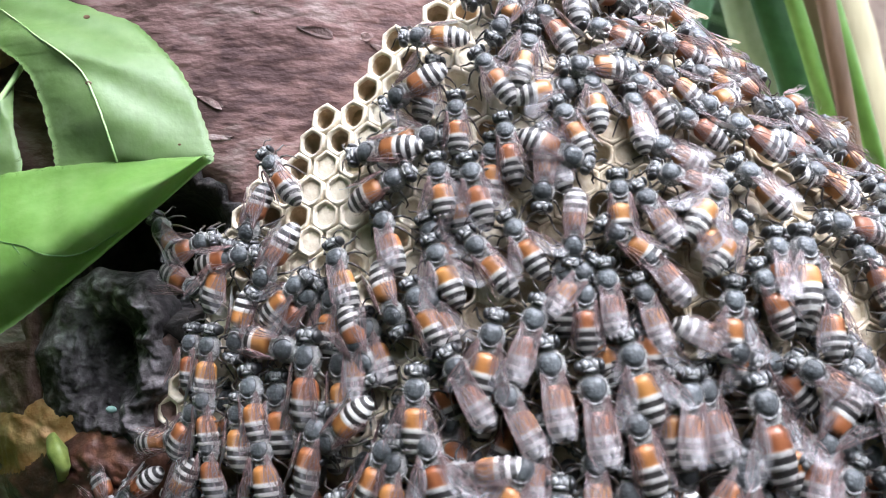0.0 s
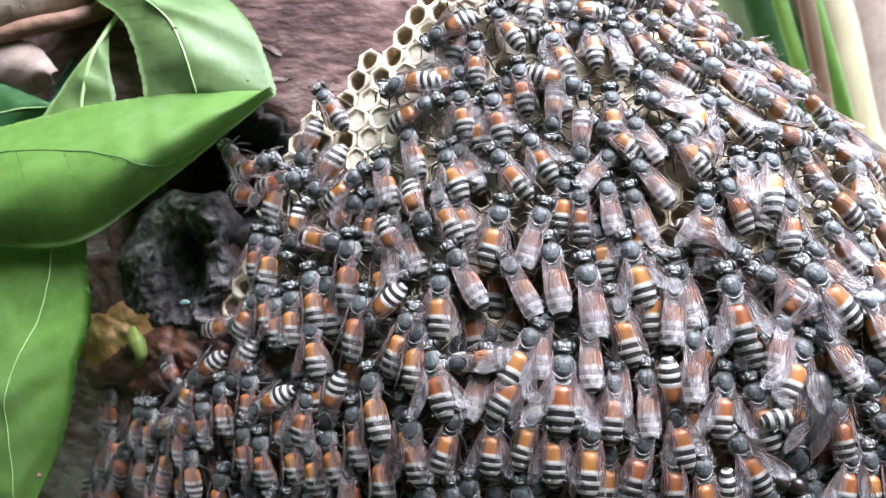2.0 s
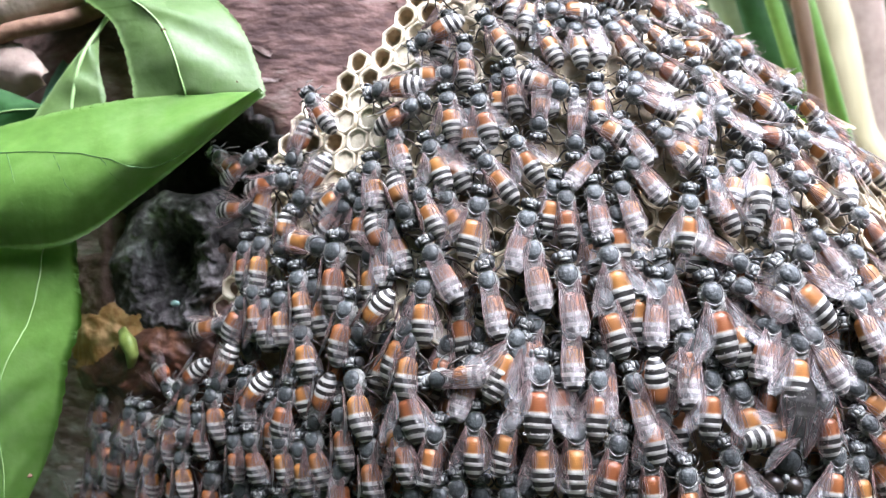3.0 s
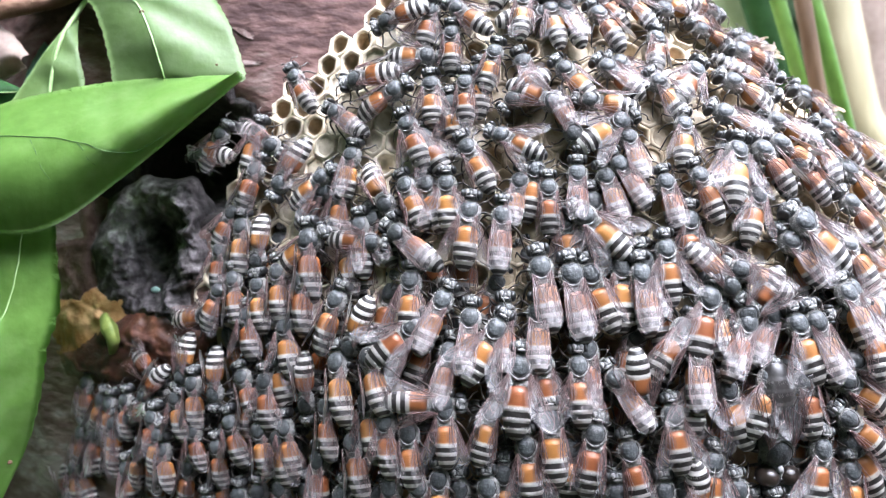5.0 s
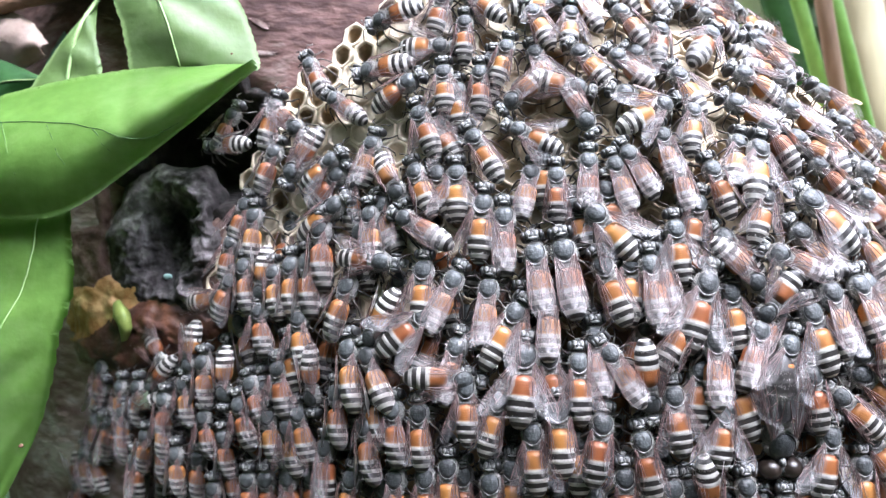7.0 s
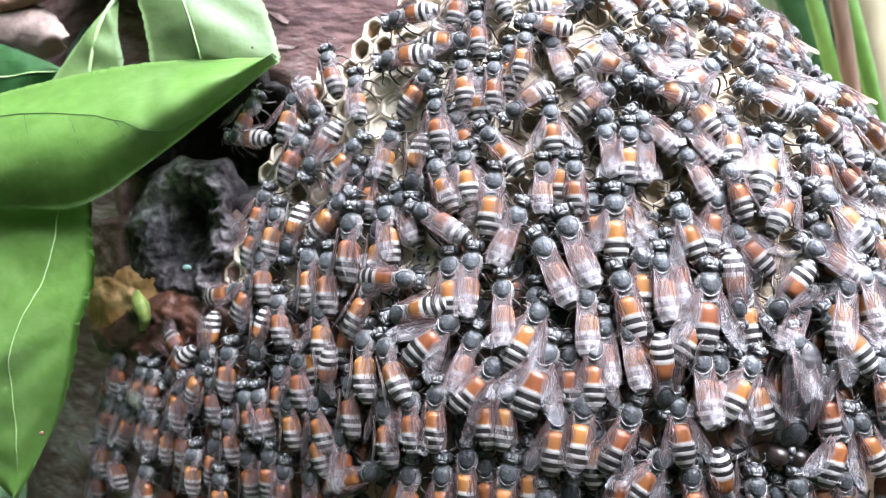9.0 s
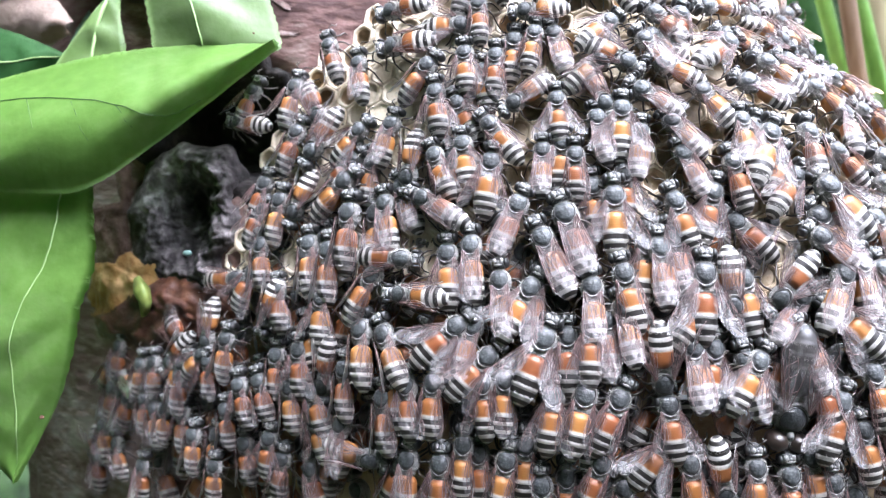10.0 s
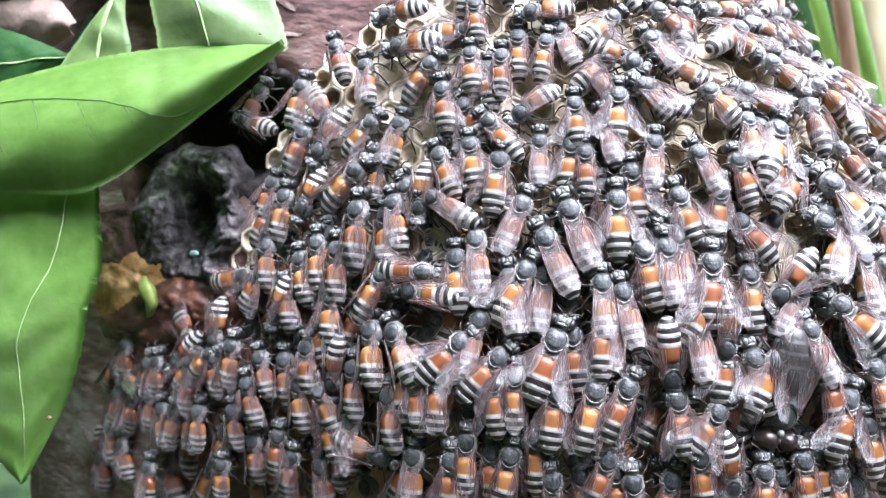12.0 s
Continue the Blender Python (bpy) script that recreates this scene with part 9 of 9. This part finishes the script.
    walk(sized(next(bees), 1.00, 0.8), [(0, on(43.8, 18.5, 55, -0.3)), (1.4, on(43.7, 18.2, 54, -0.3)), (3, on(44.0, 17.9, 52, -0.3)), (5.2, on(43.1, 18.0, 52, -0.3)), (7, on(43.4, 18.2, 58, -0.3)), (8.9, on(43.2, 18.2, 52, -0.3)), (10.4, on(43.4, 18.0, 56, -0.3)), (12, on(43.1, 18.6, 54, -0.3))])
    walk(sized(next(bees), 0.96, 0.8), [(0, on(45.0, 13.7, 42, -0.3)), (1.4, on(45.7, 13.6, 44, -0.3)), (3, on(45.5, 13.4, 41, -0.3)), (5.2, on(45.3, 13.3, 49, -0.3)), (7, on(45.1, 13.2, 47, -0.3)), (8.9, on(45.5, 13.4, 49, -0.3)), (10.4, on(45.6, 13.3, 39, -0.3)), (12, on(45.2, 13.6, 44, -0.3))])
    walk(sized(next(bees), 0.99, 0.8), [(0, on(49.1, 13.4, 53, -0.3)), (1.4, on(49.0, 13.6, 53, -0.3)), (3, on(49.0, 12.9, 50, -0.3)), (5.2, on(49.3, 13.5, 54, -0.3)), (7, on(49.8, 13.1, 57, -0.3)), (8.9, on(49.0, 13.4, 57, -0.3)), (10.4, on(48.8, 13.8, 55, -0.3)), (12, on(49.3, 13.3, 57, -0.3))])
    walk(sized(next(bees), 1.00, 0.8), [(0, on(53.3, 9.8, 51, -0.3)), (1.4, on(54.0, 9.6, 56, -0.3)), (3, on(54.6, 9.9, 51, -0.3)), (5.2, on(53.7, 9.6, 51, -0.3)), (7, on(54.2, 10.0, 59, -0.3)), (8.9, on(54.3, 9.9, 54, -0.3)), (10.4, on(53.9, 9.9, 54, -0.3)), (12, on(53.6, 10.6, 60, -0.3))])
    walk(sized(next(bees), 0.96, 0.8), [(0, on(54.9, 6.3, 61, -0.3)), (1.4, on(54.9, 5.8, 65, -0.3)), (3, on(55.4, 6.7, 69, -0.3)), (5.2, on(55.1, 6.3, 70, -0.3)), (7, on(54.8, 6.2, 68, -0.3)), (8.9, on(54.7, 5.9, 65, -0.3)), (10.4, on(54.7, 5.9, 75, -0.3)), (12, on(54.9, 6.7, 72, -0.3))])
    walk(sized(next(bees), 1.02, 0.8), [(0, on(60.5, 3.1, -110, -0.3)), (1.4, on(60.3, 4.1, -112, -0.3)), (3, on(60.9, 3.4, -109, -0.3)), (5.2, on(60.6, 3.8, -108, -0.3)), (7, on(60.2, 3.9, -119, -0.3)), (8.9, on(60.2, 4.0, -109, -0.3)), (10.4, on(60.5, 3.3, -113, -0.3)), (12, on(60.8, 3.8, -108, -0.3))])
    walk(sized(next(bees), 0.99, 0.6), [(0, on(-12.7, 7.6, -50, -0.8)), (1.4, on(-12.5, 7.8, -48, -0.8)), (3, on(-12.6, 7.3, -50, -0.8)), (5.2, on(-12.5, 7.7, -46, -0.8)), (7, on(-12.2, 8.0, -48, -0.8)), (8.9, on(-12.5, 7.8, -41, -0.8)), (10.4, on(-12.6, 7.4, -49, -0.8)), (12, on(-12.2, 7.6, -49, -0.8))])
    walk(sized(next(bees), 0.94, 1.0), [(0, on(-1.2, 22.6, -91, -0.8)), (1.4, on(-0.4, 22.1, -89, -0.8)), (3, on(-0.8, 22.4, -90, -0.8)), (5.2, on(-0.9, 22.5, -96, -0.8)), (7, on(-0.9, 22.4, -95, -0.8)), (8.9, on(-0.7, 22.5, -95, -0.8)), (10.4, on(-0.9, 22.8, -90, -0.8)), (12, on(-1.0, 22.1, -92, -0.8))])
    walk(sized(next(bees), 1.00, 0.0), [(0, on(44.2, -3.6, 22, -0.8)), (1.4, on(43.7, -3.9, 23, -0.8)), (3, on(44.0, -3.7, 25, -0.8)), (5.2, on(43.8, -3.9, 23, -0.8)), (7, on(44.0, -3.9, 25, -0.8)), (8.9, on(44.0, -3.9, 24, -0.8)), (10.4, on(44.0, -3.9, 22, -0.8)), (12, on(44.2, -4.0, 23, -0.8))])
    walk(sized(next(bees), 0.98, 1.0), [(0, on(18.7, 33.4, 87, -0.8)), (1.4, on(18.5, 33.6, 87, -0.8)), (3, on(18.5, 33.4, 91, -0.8)), (5.2, on(18.1, 33.5, 86, -0.8)), (7, on(18.4, 33.6, 92, -0.8)), (8.9, on(18.2, 33.4, 85, -0.8)), (10.4, on(19.1, 33.5, 88, -0.8)), (12, on(18.8, 33.6, 87, -0.8))])
    walk(sized(next(bees), 0.95, 0.0), [(0, on(27.0, -12.4, -7, -0.8)), (1.4, on(26.6, -12.6, -5, -0.8)), (3, on(26.7, -12.2, -4, -0.8)), (5.2, on(26.8, -12.5, -3, -0.8)), (7, on(26.3, -12.9, -3, -0.8)), (8.9, on(26.7, -12.9, -4, -0.8)), (10.4, on(26.2, -12.4, -7, -0.8)), (12, on(26.7, -12.8, -5, -0.8))])
    walk(sized(next(bees), 0.99, 0.2), [(0, on(36.9, 1.1, 37, -0.8)), (1.4, on(37.3, 1.6, 39, -0.8)), (3, on(37.5, 1.2, 35, -0.8)), (5.2, on(37.4, 1.4, 36, -0.8)), (7, on(37.1, 1.5, 39, -0.8)), (8.9, on(37.7, 1.2, 32, -0.8)), (10.4, on(37.3, 1.8, 38, -0.8)), (12, on(37.7, 1.7, 37, -0.8))])
    walk(sized(next(bees), 1.00, 0.0), [(0, on(43.8, -10.9, 71, -0.8)), (1.4, on(43.2, -10.6, 71, -0.8)), (3, on(43.7, -10.8, 70, -0.8)), (5.2, on(43.9, -11.0, 71, -0.8)), (7, on(43.4, -10.8, 74, -0.8)), (8.9, on(43.5, -10.8, 71, -0.8)), (10.4, on(44.0, -11.3, 69, -0.8)), (12, on(43.8, -10.6, 72, -0.8))])
    walk(sized(next(bees), 0.99, 0.3), [(0, on(-15.9, -2.0, 4, -0.8)), (1.4, on(-15.8, -2.0, 8, -0.8)), (3, on(-16.0, -2.3, 12, -0.8)), (5.2, on(-15.2, -2.2, 4, -0.8)), (7, on(-15.7, -2.2, 5, -0.8)), (8.9, on(-15.9, -1.8, 4, -0.8)), (10.4, on(-15.4, -1.8, 8, -0.8)), (12, on(-16.1, -1.5, 10, -0.8))])
    walk(sized(next(bees), 1.03, 0.1), [(0, on(22.5, -1.2, 14, -0.8)), (1.4, on(22.4, -0.8, 15, -0.8)), (3, on(22.1, -0.6, 11, -0.8)), (5.2, on(21.8, -0.7, 14, -0.8)), (7, on(22.2, -0.9, 13, -0.8)), (8.9, on(21.9, -1.0, 9, -0.8)), (10.4, on(22.2, -0.9, 13, -0.8)), (12, on(21.8, -1.1, 8, -0.8))])
    walk(sized(next(bees), 0.95, 0.6), [(0, on(33.4, 8.4, -22, -0.8)), (1.4, on(33.4, 8.4, -26, -0.8)), (3, on(33.1, 8.3, -17, -0.8)), (5.2, on(33.9, 7.8, -19, -0.8)), (7, on(33.5, 8.0, -15, -0.8)), (8.9, on(33.1, 7.8, -20, -0.8)), (10.4, on(33.5, 8.1, -18, -0.8)), (12, on(33.0, 8.0, -18, -0.8))])
    walk(sized(next(bees), 0.96, 0.0), [(0, on(43.5, -5.9, 94, -0.8)), (1.4, on(43.5, -5.6, 94, -0.8)), (3, on(43.4, -5.8, 96, -0.8)), (5.2, on(43.2, -6.0, 97, -0.8)), (7, on(42.9, -5.7, 95, -0.8)), (8.9, on(43.4, -6.2, 97, -0.8)), (10.4, on(42.9, -6.0, 93, -0.8)), (12, on(43.5, -6.7, 96, -0.8))])
    walk(sized(next(bees), 0.96, 0.0), [(0, on(1.5, -11.1, -11, -0.8)), (1.4, on(1.5, -10.8, -12, -0.8)), (3, on(1.8, -10.6, -17, -0.8)), (5.2, on(1.6, -10.4, -12, -0.8)), (7, on(1.5, -11.1, -12, -0.8)), (8.9, on(1.3, -11.2, -18, -0.8)), (10.4, on(1.7, -11.0, -12, -0.8)), (12, on(1.2, -10.8, -16, -0.8))])
    walk(sized(next(bees), 0.99, 1.0), [(0, on(1.6, 17.3, 7, -0.8)), (1.4, on(1.0, 17.2, 14, -0.8)), (3, on(1.8, 17.2, 4, -0.8)), (5.2, on(1.9, 16.8, 9, -0.8)), (7, on(1.2, 17.0, 7, -0.8)), (8.9, on(1.5, 17.2, 6, -0.8)), (10.4, on(2.2, 17.2, 7, -0.8)), (12, on(1.7, 17.4, 6, -0.8))])
    walk(sized(next(bees), 0.98, 0.9), [(0, on(-0.9, 13.5, 27, -0.8)), (1.4, on(-0.7, 12.8, 30, -0.8)), (3, on(-0.7, 13.1, 27, -0.8)), (5.2, on(-1.0, 13.1, 31, -0.8)), (7, on(-0.7, 13.3, 29, -0.8)), (8.9, on(-0.7, 13.2, 26, -0.8)), (10.4, on(-0.8, 13.6, 30, -0.8)), (12, on(-0.9, 13.2, 30, -0.8))])
    walk(sized(next(bees), 0.98, 0.0), [(0, on(15.6, -10.0, -0, -0.8)), (1.4, on(15.5, -9.8, 2, -0.8)), (3, on(15.5, -9.8, -0, -0.8)), (5.2, on(15.8, -10.0, 2, -0.8)), (7, on(15.9, -9.7, 5, -0.8)), (8.9, on(15.1, -9.4, 5, -0.8)), (10.4, on(15.6, -9.9, -0, -0.8)), (12, on(15.5, -9.6, -6, -0.8))])
    walk(sized(next(bees), 0.95, 0.0), [(0, on(11.4, -11.8, 5, -0.8)), (1.4, on(11.5, -11.6, 2, -0.8)), (3, on(10.8, -11.4, 3, -0.8)), (5.2, on(11.4, -11.4, 7, -0.8)), (7, on(11.2, -12.0, 8, -0.8)), (8.9, on(11.5, -12.3, 6, -0.8)), (10.4, on(11.5, -11.6, 2, -0.8)), (12, on(11.1, -12.1, 8, -0.8))])
    walk(sized(next(bees), 0.95, 0.4), [(0, on(-17.5, -12.2, 16, -0.8)), (1.4, on(-17.3, -12.1, 12, -0.8)), (3, on(-17.7, -12.1, 15, -0.8)), (5.2, on(-18.0, -11.9, 14, -0.8)), (7, on(-17.6, -11.7, 15, -0.8)), (8.9, on(-17.2, -12.2, 15, -0.8)), (10.4, on(-17.5, -12.0, 17, -0.8)), (12, on(-17.1, -11.6, 14, -0.8))])
    walk(sized(next(bees), 0.94, 0.0), [(0, on(34.9, -6.6, -25, -0.8)), (1.4, on(34.7, -6.2, -26, -0.8)), (3, on(34.5, -7.0, -31, -0.8)), (5.2, on(34.9, -6.3, -27, -0.8)), (7, on(34.3, -6.5, -32, -0.8)), (8.9, on(35.3, -6.2, -28, -0.8)), (10.4, on(34.9, -6.9, -34, -0.8)), (12, on(34.6, -6.5, -29, -0.8))])
    walk(sized(next(bees), 0.98, 0.8), [(0, on(30.7, 10.9, -15, -0.8)), (1.4, on(30.6, 10.5, -9, -0.8)), (3, on(30.7, 10.8, -14, -0.8)), (5.2, on(31.1, 11.3, -11, -0.8)), (7, on(31.0, 11.1, -13, -0.8)), (8.9, on(30.6, 10.5, -11, -0.8)), (10.4, on(30.8, 11.4, -16, -0.8)), (12, on(30.9, 11.1, -12, -0.8))])
    walk(sized(next(bees), 1.01, 1.0), [(0, on(11.6, 26.8, -80, -0.8)), (1.4, on(11.9, 26.8, -82, -0.8)), (3, on(12.2, 27.6, -79, -0.8)), (5.2, on(11.9, 26.9, -80, -0.8)), (7, on(11.9, 27.1, -83, -0.8)), (8.9, on(11.8, 26.8, -79, -0.8)), (10.4, on(12.1, 26.7, -80, -0.8)), (12, on(12.0, 26.5, -77, -0.8))])
    walk(sized(next(bees), 0.94, 0.4), [(0, on(-6.8, 4.5, 26, -0.8)), (1.4, on(-6.5, 4.0, 26, -0.8)), (3, on(-7.0, 4.6, 26, -0.8)), (5.2, on(-6.5, 4.1, 28, -0.8)), (7, on(-6.8, 4.4, 26, -0.8)), (8.9, on(-6.6, 4.2, 27, -0.8)), (10.4, on(-6.5, 4.2, 27, -0.8)), (12, on(-7.0, 4.1, 32, -0.8))])
    walk(sized(next(bees), 0.95, 0.5), [(0, on(-10.3, 7.3, -7, -0.8)), (1.4, on(-10.3, 7.1, -7, -0.8)), (3, on(-10.3, 7.4, -4, -0.8)), (5.2, on(-10.2, 7.2, -9, -0.8)), (7, on(-10.1, 7.1, -4, -0.8)), (8.9, on(-10.1, 7.2, -4, -0.8)), (10.4, on(-10.2, 7.1, -7, -0.8)), (12, on(-10.4, 7.2, -4, -0.8))])
    walk(sized(next(bees), 1.02, 1.0), [(0, on(36.8, 20.3, -105, -0.8)), (1.4, on(36.6, 20.8, -108, -0.8)), (3, on(36.4, 20.5, -106, -0.8)), (5.2, on(36.3, 20.5, -109, -0.8)), (7, on(36.8, 20.8, -109, -0.8)), (8.9, on(36.4, 20.5, -108, -0.8)), (10.4, on(37.0, 21.0, -107, -0.8)), (12, on(36.4, 20.3, -107, -0.8))])
    walk(sized(next(bees), 1.00, 0.0), [(0, on(8.1, -5.6, -6, -0.8)), (1.4, on(7.9, -6.0, -3, -0.8)), (3, on(8.3, -6.2, -3, -0.8)), (5.2, on(7.4, -6.3, -0, -0.8)), (7, on(8.2, -6.3, -2, -0.8)), (8.9, on(8.1, -6.4, 1, -0.8)), (10.4, on(8.3, -6.1, -6, -0.8)), (12, on(8.1, -5.7, -6, -0.8))])
    walk(sized(next(bees), 1.00, 0.4), [(0, on(26.4, 3.9, -5, -0.8)), (1.4, on(26.6, 4.1, -2, -0.8)), (3, on(26.2, 4.3, -7, -0.8)), (5.2, on(26.7, 3.7, -1, -0.8)), (7, on(26.3, 4.4, -12, -0.8)), (8.9, on(26.6, 4.5, -10, -0.8)), (10.4, on(26.1, 3.9, -12, -0.8)), (12, on(26.3, 3.9, -6, -0.8))])
    walk(sized(next(bees), 1.01, 0.7), [(0, on(10.8, 9.5, -2, -0.8)), (1.4, on(10.6, 8.9, -4, -0.8)), (3, on(10.8, 8.7, -10, -0.8)), (5.2, on(10.7, 9.3, -9, -0.8)), (7, on(10.6, 9.4, 1, -0.8)), (8.9, on(10.9, 9.0, -6, -0.8)), (10.4, on(10.5, 9.0, -0, -0.8)), (12, on(10.7, 8.6, -4, -0.8))])
    walk(sized(next(bees), 0.94, 1.0), [(0, on(9.8, 21.6, 19, -0.8)), (1.4, on(9.6, 21.6, 19, -0.8)), (3, on(9.5, 21.4, 19, -0.8)), (5.2, on(9.7, 21.3, 19, -0.8)), (7, on(9.7, 21.2, 19, -0.8)), (8.9, on(9.5, 21.7, 22, -0.8)), (10.4, on(9.5, 21.3, 19, -0.8)), (12, on(9.4, 21.9, 25, -0.8))])
    walk(sized(next(bees), 0.95, 0.6), [(0, on(-1.0, 7.3, 22, -0.8)), (1.4, on(-1.2, 7.7, 17, -0.8)), (3, on(-0.8, 7.8, 22, -0.8)), (5.2, on(-0.8, 7.8, 18, -0.8)), (7, on(-0.8, 7.7, 21, -0.8)), (8.9, on(-1.1, 7.4, 23, -0.8)), (10.4, on(-1.2, 7.5, 17, -0.8)), (12, on(-1.2, 7.9, 20, -0.8))])
    walk(sized(next(bees), 1.02, 0.5), [(0, on(17.6, 5.4, 4, -0.8)), (1.4, on(17.3, 5.8, 10, -0.8)), (3, on(17.4, 5.7, 3, -0.8)), (5.2, on(16.7, 5.7, 10, -0.8)), (7, on(17.1, 5.9, 8, -0.8)), (8.9, on(17.0, 5.4, -0, -0.8)), (10.4, on(17.1, 5.9, 1, -0.8)), (12, on(17.1, 5.7, 7, -0.8))])
    walk(sized(next(bees), 0.94, 1.0), [(0, on(20.3, 21.0, 60, -0.8)), (1.4, on(20.4, 21.2, 52, -0.8)), (3, on(20.2, 21.1, 57, -0.8)), (5.2, on(20.1, 21.1, 58, -0.8)), (7, on(20.5, 21.2, 59, -0.8)), (8.9, on(20.2, 21.0, 53, -0.8)), (10.4, on(20.0, 21.4, 56, -0.8)), (12, on(20.0, 21.0, 64, -0.8))])
    walk(sized(next(bees), 1.00, 0.8), [(0, on(-45.2, -16.4, -12)), (1.4, on(-45.1, -16.2, -13)), (3, on(-45.4, -17.0, -13)), (5.2, on(-44.9, -16.5, -8)), (7, on(-44.6, -16.3, -10)), (8.9, on(-44.7, -16.5, -13)), (10.4, on(-44.8, -16.7, -12)), (12, on(-44.5, -16.5, -13))])
    walk(sized(next(bees), 0.92, 0.8), [(0, on(-40.8, -18.3, -10)), (1.4, on(-40.4, -18.2, -4)), (3, on(-40.6, -18.3, -7)), (5.2, on(-40.9, -18.7, -6)), (7, on(-41.0, -18.3, -4)), (8.9, on(-40.6, -17.7, -10)), (10.4, on(-40.8, -18.6, -11)), (12, on(-40.4, -18.4, -10))])
    walk(sized(next(bees), 0.92, 0.8), [(0, on(-38.7, -17.7, -1)), (1.4, on(-38.7, -18.0, -1)), (3, on(-38.2, -18.5, 1)), (5.2, on(-38.2, -18.0, 0)), (7, on(-38.1, -18.0, -1)), (8.9, on(-38.7, -17.9, 1)), (10.4, on(-38.4, -18.1, 0)), (12, on(-39.1, -18.1, -9))])
    walk(sized(next(bees), 0.99, 0.8), [(0, on(-33.8, -18.7, -4)), (1.4, on(-34.0, -19.1, 1)), (3, on(-34.1, -18.9, -3)), (5.2, on(-33.9, -19.6, -10)), (7, on(-33.7, -19.1, -1)), (8.9, on(-33.9, -19.0, -9)), (10.4, on(-34.1, -19.2, -7)), (12, on(-34.0, -19.2, -6))])
    walk(sized(next(bees), 0.98, 0.8), [(0, on(-45.2, -23.0, -8)), (1.4, on(-46.1, -22.9, -16)), (3, on(-45.9, -22.9, -13)), (5.2, on(-45.9, -23.2, -11)), (7, on(-45.3, -23.0, -14)), (8.9, on(-46.4, -22.6, -19)), (10.4, on(-45.8, -22.3, -19)), (12, on(-45.7, -23.1, -21))])
    walk(sized(next(bees), 0.94, 0.8), [(0, on(-43.2, -22.8, -24)), (1.4, on(-43.0, -23.2, -30)), (3, on(-42.8, -23.6, -21)), (5.2, on(-43.1, -23.0, -27)), (7, on(-42.7, -23.0, -27)), (8.9, on(-42.4, -23.2, -27)), (10.4, on(-43.0, -23.2, -28)), (12, on(-43.0, -23.3, -22))])
    walk(sized(next(bees), 0.92, 0.8), [(0, on(-40.0, -23.2, 0)), (1.4, on(-40.0, -23.4, -2)), (3, on(-40.1, -22.7, -4)), (5.2, on(-40.2, -23.0, -6)), (7, on(-40.3, -23.0, -2)), (8.9, on(-40.0, -23.0, -6)), (10.4, on(-39.9, -22.9, -1)), (12, on(-39.9, -22.5, -9))])
    walk(sized(next(bees), 0.90, 0.8), [(0, on(-36.3, -23.9, -14)), (1.4, on(-36.2, -23.7, -10)), (3, on(-36.8, -23.9, -12)), (5.2, on(-36.1, -24.1, -15)), (7, on(-36.7, -23.9, -11)), (8.9, on(-36.0, -23.9, -5)), (10.4, on(-36.5, -23.6, -7)), (12, on(-36.2, -24.0, -9))])
    walk(sized(next(bees), 0.99, 0.8), [(0, on(-47.5, -28.2, 13)), (1.4, on(-47.2, -28.0, 12)), (3, on(-47.1, -27.6, 6)), (5.2, on(-47.3, -28.1, 8)), (7, on(-47.5, -28.0, 11)), (8.9, on(-47.6, -27.7, 10)), (10.4, on(-47.5, -27.8, 12)), (12, on(-47.1, -27.9, 15))])


motions()
